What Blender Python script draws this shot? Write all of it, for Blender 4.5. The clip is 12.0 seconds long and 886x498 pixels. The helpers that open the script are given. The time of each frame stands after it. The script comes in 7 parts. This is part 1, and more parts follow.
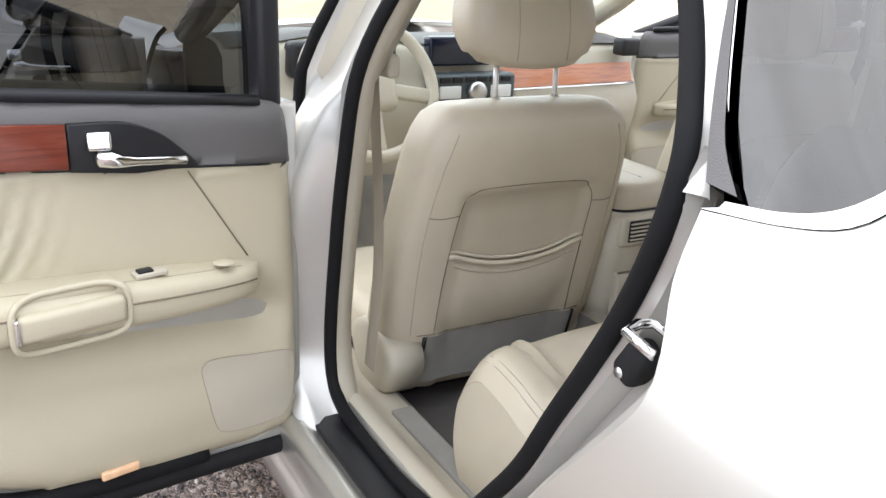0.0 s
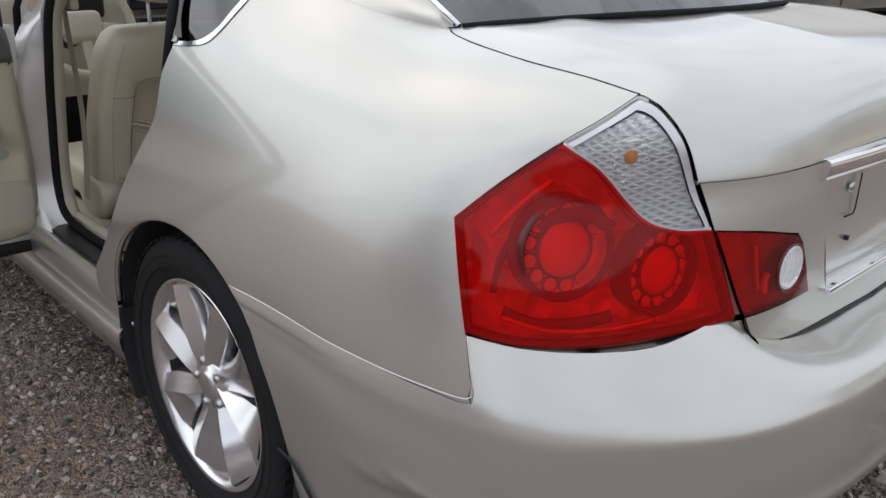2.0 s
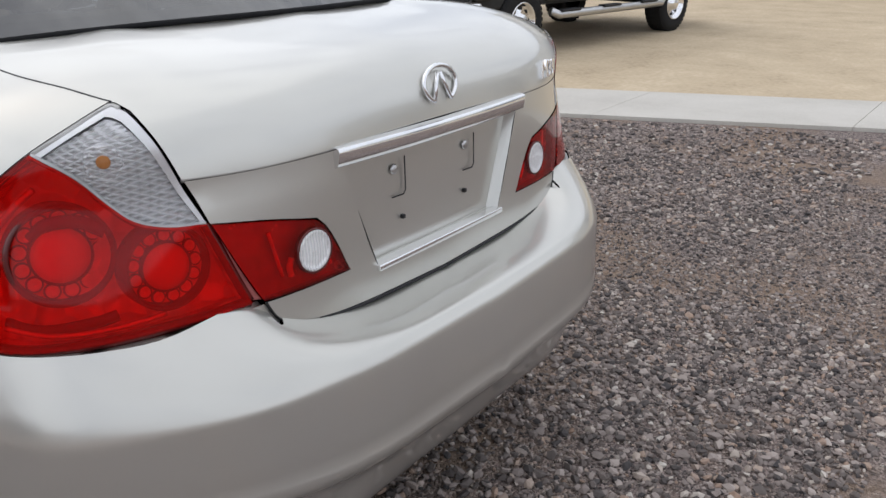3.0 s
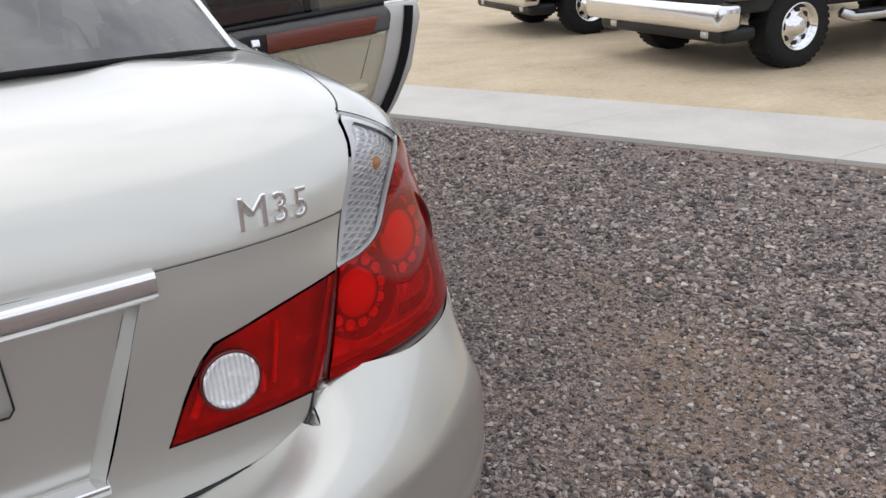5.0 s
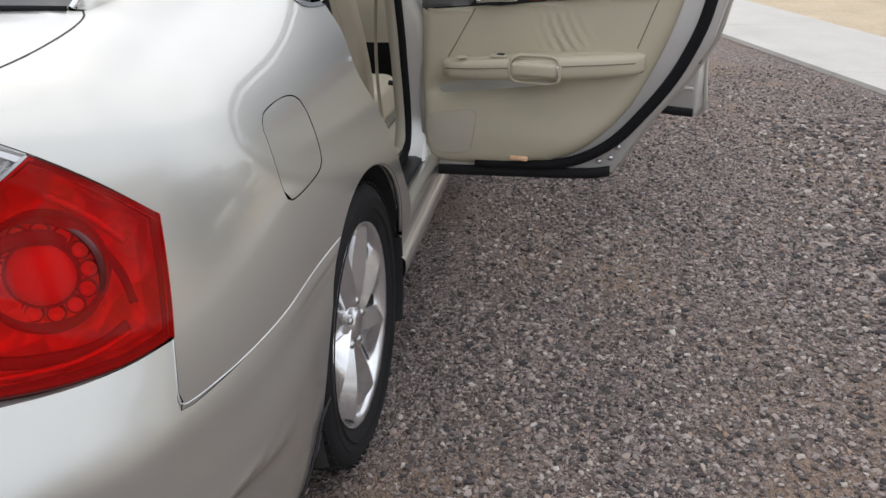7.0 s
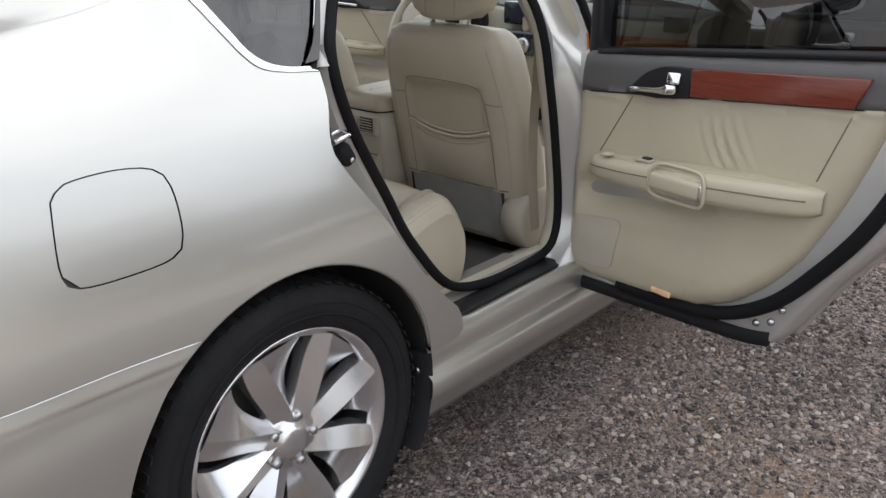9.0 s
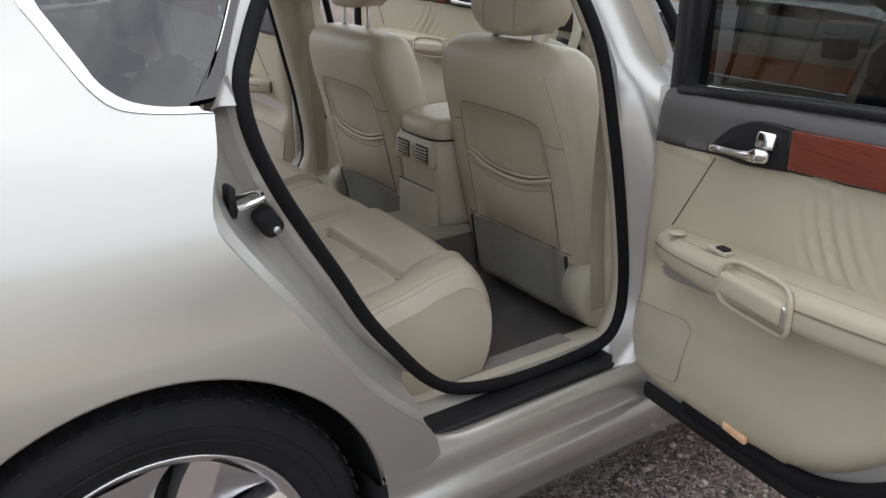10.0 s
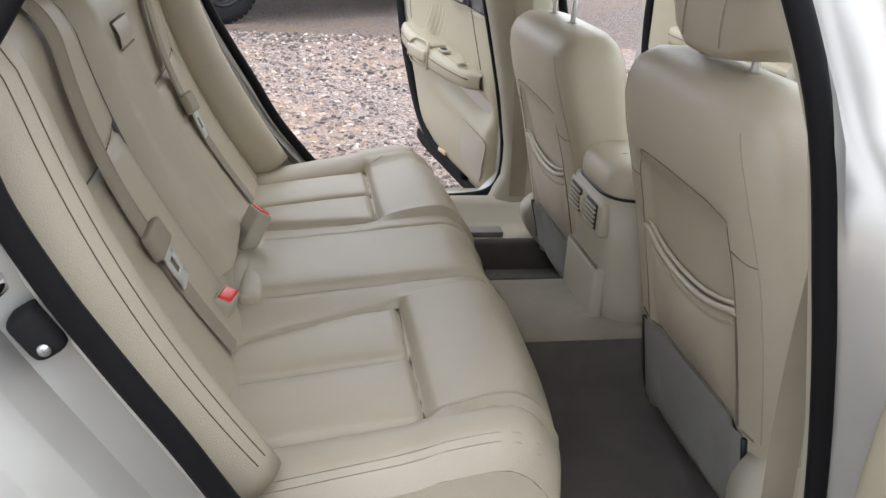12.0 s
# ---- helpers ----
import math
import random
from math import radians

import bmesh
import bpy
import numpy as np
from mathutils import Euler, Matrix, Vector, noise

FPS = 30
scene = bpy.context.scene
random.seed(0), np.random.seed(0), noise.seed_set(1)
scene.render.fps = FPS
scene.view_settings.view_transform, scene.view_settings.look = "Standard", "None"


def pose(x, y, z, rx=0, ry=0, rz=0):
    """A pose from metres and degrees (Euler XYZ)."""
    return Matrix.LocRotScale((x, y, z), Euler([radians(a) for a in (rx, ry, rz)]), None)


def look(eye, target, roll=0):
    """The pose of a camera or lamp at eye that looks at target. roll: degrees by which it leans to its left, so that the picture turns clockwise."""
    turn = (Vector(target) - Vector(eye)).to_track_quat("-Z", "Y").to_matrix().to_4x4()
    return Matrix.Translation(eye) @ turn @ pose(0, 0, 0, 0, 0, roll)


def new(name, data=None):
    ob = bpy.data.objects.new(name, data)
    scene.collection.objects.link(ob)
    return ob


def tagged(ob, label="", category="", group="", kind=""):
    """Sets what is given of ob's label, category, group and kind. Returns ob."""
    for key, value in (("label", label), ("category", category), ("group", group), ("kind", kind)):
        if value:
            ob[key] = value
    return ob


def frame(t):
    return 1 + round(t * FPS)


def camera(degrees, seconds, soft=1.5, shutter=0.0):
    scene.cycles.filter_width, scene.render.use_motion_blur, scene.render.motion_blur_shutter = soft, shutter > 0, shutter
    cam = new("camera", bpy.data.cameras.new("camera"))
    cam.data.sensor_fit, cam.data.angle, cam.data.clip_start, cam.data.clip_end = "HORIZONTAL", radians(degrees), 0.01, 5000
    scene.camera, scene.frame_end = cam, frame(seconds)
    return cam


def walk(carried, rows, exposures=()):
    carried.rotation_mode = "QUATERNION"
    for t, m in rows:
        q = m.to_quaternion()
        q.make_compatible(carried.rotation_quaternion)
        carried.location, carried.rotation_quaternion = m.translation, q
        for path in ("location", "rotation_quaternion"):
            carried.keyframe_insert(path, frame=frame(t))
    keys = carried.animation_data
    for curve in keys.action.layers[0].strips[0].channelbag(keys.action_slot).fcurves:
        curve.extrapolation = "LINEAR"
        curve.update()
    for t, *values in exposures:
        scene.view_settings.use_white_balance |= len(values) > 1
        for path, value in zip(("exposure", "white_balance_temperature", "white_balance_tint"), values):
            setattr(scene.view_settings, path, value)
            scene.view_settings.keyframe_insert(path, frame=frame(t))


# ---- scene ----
cam = camera(55.7, 12.0)

# seconds, place, then yaw, pitch and roll in degrees
PATH = [
    (0, -1.278, -0.298, 1.210, -29.43, -19.01, 2.30),
    (0.5, -1.372, -0.617, 1.245, -32.16, -18.56, 4.03),
    (1, -1.445, -0.936, 1.251, -33.65, -17.81, 4.97),
    (1.5, -1.559, -1.229, 1.260, -37.68, -20.26, 3.25),
    (2, -1.569, -1.487, 1.277, -43.63, -21.19, 1.99),
    (2.5, -1.516, -1.797, 1.316, -49.68, -20.83, 0.55),
    (3, -1.282, -1.912, 1.303, -54.29, -21.12, -0.00),
    (3.2, -1.154, -1.908, 1.307, -54.95, -21.52, 0.41),
    (3.6, -0.912, -1.950, 1.300, -55.18, -21.41, -0.24),
    (4, -0.607, -1.958, 1.304, -50.49, -21.51, -1.33),
    (4.4, -0.287, -1.941, 1.307, -43.05, -21.60, -2.39),
    (4.8, 0.000, -1.909, 1.304, -35.10, -21.49, -2.94),
    (5, 0.126, -1.880, 1.296, -31.34, -21.00, -3.06),
    (5.5, 0.432, -1.872, 1.307, -21.66, -21.37, -3.33),
    (6, 0.740, -1.754, 1.289, -12.31, -21.95, -2.14),
    (6.5, 1.026, -1.683, 1.290, -1.74, -22.61, -1.65),
    (7, 1.337, -1.635, 1.312, 9.98, -25.06, -1.44),
    (7.5, 1.634, -1.525, 1.279, 20.28, -22.36, -2.05),
    (7.7, 1.711, -1.463, 1.302, 23.74, -22.13, -1.00),
    (8.1, 1.897, -1.328, 1.297, 30.96, -21.71, -1.02),
    (8.5, 1.972, -1.150, 1.290, 35.56, -21.36, -0.47),
    (8.9, 1.978, -0.931, 1.282, 39.55, -21.16, 0.10),
    (9.3, 1.959, -0.674, 1.280, 44.99, -21.20, 0.17),
    (9.5, 1.946, -0.553, 1.278, 47.52, -21.25, 0.33),
    (10, 1.872, -0.218, 1.279, 54.97, -21.77, 0.35),
    (10.5, 1.682, 0.031, 1.261, 60.78, -22.48, 1.32),
    (11, 1.484, 0.222, 1.245, 67.49, -23.56, 2.03),
    (11.5, 1.398, 0.385, 1.223, 73.70, -23.65, 2.20),
    (12, 1.419, 0.466, 1.211, 79.43, -23.26, 3.37),
]
walk(cam, [(t, pose(x, y, z, 90 + pitch, 0, yaw) @ pose(0, 0, 0, 0, 0, roll)) for t, x, y, z, yaw, pitch, roll in PATH],
     [(0, 1.4), (.5, .8), (1.0, .32), (1.5, .06), (2.5, -.1), (3.0, -.06), (5.0, .1), (6.0, .05), (7.5, .25), (9.5, .4), (10.5, .5), (11.0, .66), (11.5, .78), (12.0, 1.02)])

# ---- light: bright broken overcast ----
world = bpy.data.worlds.new("sky")
scene.world = world
world.use_nodes = True
wt = world.node_tree
SUN_ELEVATION, SUN_ROTATION = radians(56), radians(344)
sky = wt.nodes.new("ShaderNodeTexSky")
sky.sky_type, sky.sun_disc = "NISHITA", False
sky.sun_elevation, sky.sun_rotation = SUN_ELEVATION, SUN_ROTATION
sky.dust_density = 4.0
coords = wt.nodes.new("ShaderNodeTexCoord")
stretch = wt.nodes.new("ShaderNodeMapping")
stretch.inputs["Scale"].default_value = (1.0, 1.0, 2.2)
wt.links.new(coords.outputs["Generated"], stretch.inputs["Vector"])
cloud = wt.nodes.new("ShaderNodeTexNoise")
cloud.inputs["Scale"].default_value, cloud.inputs["Detail"].default_value, cloud.inputs["Roughness"].default_value = 3.2, 9.0, 0.6
wt.links.new(stretch.outputs[0], cloud.inputs["Vector"])
tone = wt.nodes.new("ShaderNodeValToRGB")
for e, (p, c) in zip((tone.color_ramp.elements[0], tone.color_ramp.elements[1], tone.color_ramp.elements.new(0.5)), ((0.36, (7.4, 8.0, 9.4, 1)), (0.62, (23.5, 23.7, 24.7, 1)), (0.5, (13.0, 13.5, 14.6, 1)))):
    e.position, e.color = p, c
wt.links.new(cloud.outputs["Fac"], tone.inputs[0])
cover = wt.nodes.new("ShaderNodeMix")
cover.data_type = "RGBA"
cover.inputs[0].default_value = 0.85
wt.links.new(sky.outputs[0], cover.inputs[6])
wt.links.new(tone.outputs[0], cover.inputs[7])
wt.links.new(cover.outputs[2], wt.nodes["Background"].inputs[0])
wt.nodes["Background"].inputs[1].default_value = 0.10
sun = new("sun", bpy.data.lights.new("sun", "SUN"))
sun.data.energy, sun.data.angle, sun.data.color = 0.7, radians(110), (1.0, 0.97, 0.93)
sun_dir = Vector((math.sin(SUN_ROTATION) * math.cos(SUN_ELEVATION), math.cos(SUN_ROTATION) * math.cos(SUN_ELEVATION), math.sin(SUN_ELEVATION)))
sun.matrix_world = look(sun_dir * 20, (0, 0, 0))

# ---- materials ----
def nodes_of(name):
    m = bpy.data.materials.new(name)
    m.use_nodes = True
    t = m.node_tree
    return m, t, t.nodes["Principled BSDF"], t.nodes["Material Output"]

def add(t, kind, **values):
    n = t.nodes.new(kind)
    for k, v in values.items():
        n.inputs[k].default_value = v
    return n

def ramp(t, src, stops):
    r = t.nodes.new("ShaderNodeValToRGB")
    while len(r.color_ramp.elements) < len(stops):
        r.color_ramp.elements.new(0.5)
    for e, (p, c) in zip(r.color_ramp.elements, stops):
        e.position, e.color = p, (*c, 1) if len(c) == 3 else c
    t.links.new(src, r.inputs[0])
    return r.outputs[0]

def shade(c, f):
    return tuple(min(1.0, v * f) for v in c)

def surface(name, colour, rough=0.6, metal=0.0, coat=0.0, vary=0.12, scale=6.0, grain=0.0, grain_scale=400.0, rough_vary=0.08, spec=0.5, sheen=0.0, cells=False):
    """Base colour with two scales of variation, roughness variation and a fine relief."""
    m, t, b, out = nodes_of(name)
    co = t.nodes.new("ShaderNodeTexCoord").outputs["Object"]
    big = add(t, "ShaderNodeTexNoise", Scale=scale, Detail=6.0, Roughness=0.6)
    t.links.new(co, big.inputs["Vector"])
    colour_out = ramp(t, big.outputs["Fac"], [(0.3, shade(colour, 1 - vary)), (0.5, colour), (0.72, shade(colour, 1 + vary))])
    if grain:
        if cells:
            fine = add(t, "ShaderNodeTexVoronoi", Scale=grain_scale)
            height = fine.outputs["Distance"]
        else:
            fine = add(t, "ShaderNodeTexNoise", Scale=grain_scale, Detail=3.0)
            height = fine.outputs["Fac"]
        t.links.new(co, fine.inputs["Vector"])
        bump = add(t, "ShaderNodeBump", Strength=grain, Distance=0.002)
        t.links.new(height, bump.inputs["Height"])
        t.links.new(bump.outputs[0], b.inputs["Normal"])
    t.links.new(colour_out, b.inputs["Base Color"])
    rr = add(t, "ShaderNodeMapRange")
    rr.inputs["To Min"].default_value, rr.inputs["To Max"].default_value = max(0.02, rough - rough_vary), min(1.0, rough + rough_vary)
    t.links.new(big.outputs["Fac"], rr.inputs["Value"])
    t.links.new(rr.outputs[0], b.inputs["Roughness"])
    b.inputs["Metallic"].default_value = metal
    b.inputs["Coat Weight"].default_value = coat
    b.inputs["Coat Roughness"].default_value = 0.04
    b.inputs["Specular IOR Level"].default_value = spec
    b.inputs["Sheen Weight"].default_value = sheen
    return m

def clear(name, tint, gloss_rough=0.02, ior=1.45, haze=0.0, haze_colour=(0.5, 0.5, 0.5)):
    """Thin tinted glass or lens: tinted clear, with a Fresnel gloss."""
    m, t, b, out = nodes_of(name)
    t.nodes.remove(b)
    tr = add(t, "ShaderNodeBsdfTransparent", Color=(*tint, 1))
    gl = add(t, "ShaderNodeBsdfGlossy", Color=(1, 1, 1, 1), Roughness=gloss_rough)
    fr = add(t, "ShaderNodeFresnel", IOR=ior)
    mix = t.nodes.new("ShaderNodeMixShader")
    base = tr.outputs[0]
    if haze:
        df = add(t, "ShaderNodeBsdfDiffuse", Color=(*haze_colour, 1))
        mh = add(t, "ShaderNodeMixShader", Fac=haze)
        t.links.new(tr.outputs[0], mh.inputs[1])
        t.links.new(df.outputs[0], mh.inputs[2])
        base = mh.outputs[0]
    t.links.new(fr.outputs[0], mix.inputs[0])
    t.links.new(base, mix.inputs[1])
    t.links.new(gl.outputs[0], mix.inputs[2])
    t.links.new(mix.outputs[0], out.inputs["Surface"])
    return m

def wood_material(name, dark, light):
    m, t, b, out = nodes_of(name)
    co = t.nodes.new("ShaderNodeTexCoord").outputs["Object"]
    mp = t.nodes.new("ShaderNodeMapping")
    mp.inputs["Scale"].default_value = (4, 4, 60)
    t.links.new(co, mp.inputs["Vector"])
    n = add(t, "ShaderNodeTexNoise", Scale=2.0, Detail=8.0, Distortion=0.8)
    t.links.new(mp.outputs[0], n.inputs["Vector"])
    t.links.new(ramp(t, n.outputs["Fac"], [(0.3, dark), (0.55, light), (0.75, shade(dark, 1.3))]), b.inputs["Base Color"])
    b.inputs["Roughness"].default_value = 0.25
    b.inputs["Coat Weight"].default_value = 0.5
    b.inputs["Coat Roughness"].default_value = 0.05
    return m

M_paint = surface("champagne_paint", (0.585, 0.577, 0.536), 0.30, 0.72, 1.0, vary=0.02, scale=3.0, rough_vary=0.03, grain=0.015, grain_scale=1500.0)
M_jamb = surface("jamb_paint", (0.58, 0.57, 0.54), 0.38, 0.55, 0.5, vary=0.06, scale=5.0)
M_leather = surface("cream_leather", (0.535, 0.478, 0.374), 0.31, vary=0.07, scale=5.0, grain=0.22, grain_scale=620.0, cells=True)
M_leather_dark = surface("tan_seam_thread", (0.20, 0.165, 0.12), 0.8, vary=0.1)
M_seam = surface("cream_seam_thread", (0.42, 0.37, 0.29), 0.8, vary=0.1)
M_trim = surface("cream_door_leather", (0.50, 0.450, 0.332), 0.44, vary=0.05, scale=4.0, grain=0.15, grain_scale=700.0, cells=True)
M_plastic = surface("cream_plastic", (0.49, 0.45, 0.365), 0.45, vary=0.05, grain=0.12, grain_scale=900.0)
M_fabric = surface("beige_carpet", (0.34, 0.305, 0.245), 0.95, vary=0.14, scale=9.0, grain=0.8, grain_scale=900.0, sheen=0.2)
M_greyfelt = surface("grey_felt", (0.27, 0.26, 0.24), 0.95, vary=0.12, scale=12.0, grain=0.6, grain_scale=800.0)
M_mat = surface("taupe_floor_mat", (0.128, 0.113, 0.102), 0.97, vary=0.2, scale=10.0, grain=0.9, grain_scale=800.0, sheen=0.2)
M_grey = surface("charcoal_vinyl", (0.105, 0.10, 0.098), 0.55, vary=0.08, scale=6.0, grain=0.25, grain_scale=700.0, cells=True)
M_black = surface("black_plastic", (0.013, 0.013, 0.015), 0.45, spec=0.35, vary=0.2, scale=20.0, grain=0.1, grain_scale=500.0)
M_rubber = surface("black_rubber", (0.017, 0.017, 0.018), 0.82, spec=0.22, vary=0.25, scale=18.0, grain=0.3, grain_scale=300.0)
M_seal = surface("rubber_seal", (0.008, 0.008, 0.009), 0.75, spec=0.2, vary=0.2, scale=30.0)
M_chrome = surface("chrome", (0.82, 0.82, 0.83), 0.09, 1.0, vary=0.03, scale=20.0, rough_vary=0.04)
M_brushed = surface("satin_metal", (0.55, 0.55, 0.55), 0.32, 1.0, vary=0.08, scale=30.0)
M_steel = surface("plain_steel", (0.80, 0.80, 0.80), 0.38, 0.55, vary=0.05, scale=30.0)
M_letter = surface("bright_letter", (0.90, 0.90, 0.91), 0.10, 1.0, vary=0.02, scale=20.0)
M_alloy = surface("silver_alloy", (0.80, 0.80, 0.805), 0.22, 0.9, 0.5, vary=0.03, scale=9.0, rough_vary=0.03)
M_alloy_dark = surface("dusty_brake_metal", (0.045, 0.042, 0.04), 0.6, 0.5, vary=0.3, scale=25.0)
M_reflector = surface("lamp_reflector", (0.92, 0.92, 0.93), 0.20, 0.55, vary=0.06, scale=40.0, grain=0.8, grain_scale=120.0, cells=True)
def ribbed_reflector(name, bands, scale, wobble):
    """Bright lamp reflector with moulded cross ribs."""
    m, t, b, out = nodes_of(name)
    co = t.nodes.new("ShaderNodeTexCoord").outputs["Object"]
    w = add(t, "ShaderNodeTexWave", Scale=scale, Distortion=wobble, Detail=1.0)
    w.bands_direction = bands
    t.links.new(co, w.inputs["Vector"])
    v = add(t, "ShaderNodeTexVoronoi", Scale=90.0)
    t.links.new(co, v.inputs["Vector"])
    s = t.nodes.new("ShaderNodeMath")
    s.operation = "MULTIPLY_ADD"
    s.inputs[1].default_value = 1.2
    t.links.new(v.outputs["Distance"], s.inputs[0])
    t.links.new(w.outputs["Fac"], s.inputs[2])
    bump = add(t, "ShaderNodeBump", Strength=0.7, Distance=0.003)
    t.links.new(s.outputs[0], bump.inputs["Height"])
    t.links.new(bump.outputs[0], b.inputs["Normal"])
    t.links.new(ramp(t, w.outputs["Fac"], [(0.10, (0.80, 0.80, 0.82)), (0.4, (0.98, 0.98, 0.99))]), b.inputs["Base Color"])
    b.inputs["Roughness"].default_value, b.inputs["Metallic"].default_value = 0.14, 0.25
    return m

M_ribbed = ribbed_reflector("ribbed_reflector", "Z", 44.0, 4.0)
M_fluted = ribbed_reflector("fluted_reflector", "X", 50.0, 0.4)
def moulded_metal():
    """Bright plated plastic moulded in soft waves and steps, as inside a lamp."""
    m, t, b, out = nodes_of("moulded_plating")
    co = t.nodes.new("ShaderNodeTexCoord").outputs["Object"]
    n = add(t, "ShaderNodeTexNoise", Scale=11.0, Detail=1.5, Distortion=0.6)
    t.links.new(co, n.inputs["Vector"])
    v = add(t, "ShaderNodeTexVoronoi", Scale=24.0)
    t.links.new(co, v.inputs["Vector"])
    s = t.nodes.new("ShaderNodeMath")
    s.operation = "MULTIPLY_ADD"
    s.inputs[1].default_value = 0.35
    t.links.new(v.outputs["Distance"], s.inputs[0])
    t.links.new(n.outputs["Fac"], s.inputs[2])
    bump = add(t, "ShaderNodeBump", Strength=1.0, Distance=0.075)
    t.links.new(s.outputs[0], bump.inputs["Height"])
    t.links.new(bump.outputs[0], b.inputs["Normal"])
    t.links.new(ramp(t, v.outputs["Distance"], [(0.0, (0.98, 0.95, 0.94)), (0.7, (0.92, 0.84, 0.82))]), b.inputs["Base Color"])
    b.inputs["Roughness"].default_value, b.inputs["Metallic"].default_value = 0.16, 0.15
    return m

M_plated = moulded_metal()
def faceted_plating():
    """Bright plating cut in small diamonds, as behind a clear indicator lens."""
    m, t, b, out = nodes_of("faceted_plating")
    co = t.nodes.new("ShaderNodeTexCoord").outputs["Object"]
    height = None
    for turn in (0.62, -0.62):
        mp = t.nodes.new("ShaderNodeMapping")
        mp.inputs["Rotation"].default_value = (turn, 0.0, 0.5)
        t.links.new(co, mp.inputs["Vector"])
        w = add(t, "ShaderNodeTexWave", Scale=40.0, Distortion=0.9, Detail=0.0)
        w.bands_direction, w.wave_profile = "Z", "TRI"
        t.links.new(mp.outputs[0], w.inputs["Vector"])
        if height is None:
            height = w.outputs["Fac"]
        else:
            mul = t.nodes.new("ShaderNodeMath")
            mul.operation = "MINIMUM"
            t.links.new(height, mul.inputs[0])
            t.links.new(w.outputs["Fac"], mul.inputs[1])
            height = mul.outputs[0]
    bump = add(t, "ShaderNodeBump", Strength=1.0, Distance=0.006)
    t.links.new(height, bump.inputs["Height"])
    t.links.new(bump.outputs[0], b.inputs["Normal"])
    b.inputs["Base Color"].default_value = (0.97, 0.97, 0.975, 1)
    t.links.new(ramp(t, height, [(0.34, (0, 0, 0)), (0.75, (0.40, 0.40, 0.40))]), b.inputs["Metallic"])
    b.inputs["Roughness"].default_value = 0.12
    return m

M_smoothplate = faceted_plating()
M_redcore = surface("red_reflector", (0.97, 0.86, 0.84), 0.15, 0.1, vary=0.15, scale=35.0)
M_redbezel = surface("dark_red_bezel", (0.09, 0.006, 0.006), 0.25, 0.0, vary=0.2, scale=30.0)
M_redmid = surface("deep_red_housing", (0.50, 0.16, 0.15), 0.25, 0.3, vary=0.25, scale=30.0, grain=0.5, grain_scale=90.0)
M_redflat = surface("red_plastic", (0.93, 0.03, 0.02), 0.25, vary=0.1)
M_amber = surface("amber_bulb", (0.62, 0.25, 0.07), 0.25, vary=0.1)
M_peach = surface("courtesy_lens", (0.80, 0.50, 0.30), 0.25, 0.0, 0.5, vary=0.15, scale=60.0)
M_redlens = clear("red_lens", (1.0, 0.045, 0.035), 0.02, 1.31, haze=0.19, haze_colour=(1.0, 0.008, 0.006))
M_deeplens = clear("deep_red_lens", (1.0, 0.04, 0.03), 0.02, 1.38, haze=0.05, haze_colour=(1.0, 0.01, 0.008))
M_redplate = surface("red_lamp_plate", (0.80, 0.35, 0.34), 0.3, 0.0, vary=0.2, scale=40.0)
M_clearlens = clear("clear_lens", (0.985, 0.985, 0.99), 0.03, 1.35)
M_glass = clear("tinted_glass", (0.07, 0.076, 0.08), 0.004, 1.95)
M_glass_dark = clear("privacy_glass", (0.10, 0.105, 0.11), 0.004, 1.8)
M_glass_clear = clear("windscreen_glass", (0.80, 0.86, 0.83), 0.004, 1.5)
M_wood = wood_material("red_wood_veneer", (0.115, 0.020, 0.011), (0.185, 0.036, 0.018))
M_wood_light = wood_material("amber_wood_veneer", (0.30, 0.08, 0.025), (0.50, 0.17, 0.06))
M_screen = surface("screen_glass", (0.01, 0.013, 0.03), 0.12, vary=0.2)
M_teal = surface("slate_switch_panel", (0.06, 0.075, 0.085), 0.4, vary=0.1)
M_white = surface("white_label", (0.75, 0.76, 0.76), 0.4, vary=0.03)
M_belt = surface("beige_webbing", (0.37, 0.325, 0.255), 0.85, vary=0.08, scale=10.0, grain=0.5, grain_scale=1100.0)
M_underbody = surface("underbody", (0.03, 0.03, 0.03), 0.9, vary=0.3, scale=8.0)
M_headliner = surface("headliner_cloth", (0.62, 0.57, 0.47), 0.95, vary=0.05)
M_charcoal_paint = surface("charcoal_truck_paint", (0.075, 0.07, 0.07), 0.3, 0.5, 1.0, vary=0.06, scale=2.0)
M_white_paint = surface("white_truck_paint", (0.62, 0.61, 0.58), 0.3, 0.1, 1.0, vary=0.04, scale=2.0)
M_maroon_paint = surface("maroon_truck_paint", (0.10, 0.03, 0.03), 0.35, 0.3, 1.0, vary=0.08, scale=2.0)
M_wall = surface("white_painted_wall", (0.72, 0.72, 0.70), 0.85, vary=0.06, scale=0.7, grain=0.3, grain_scale=60.0)
M_door_grey = surface("grey_roller_door", (0.35, 0.37, 0.40), 0.6, vary=0.08, scale=1.5)

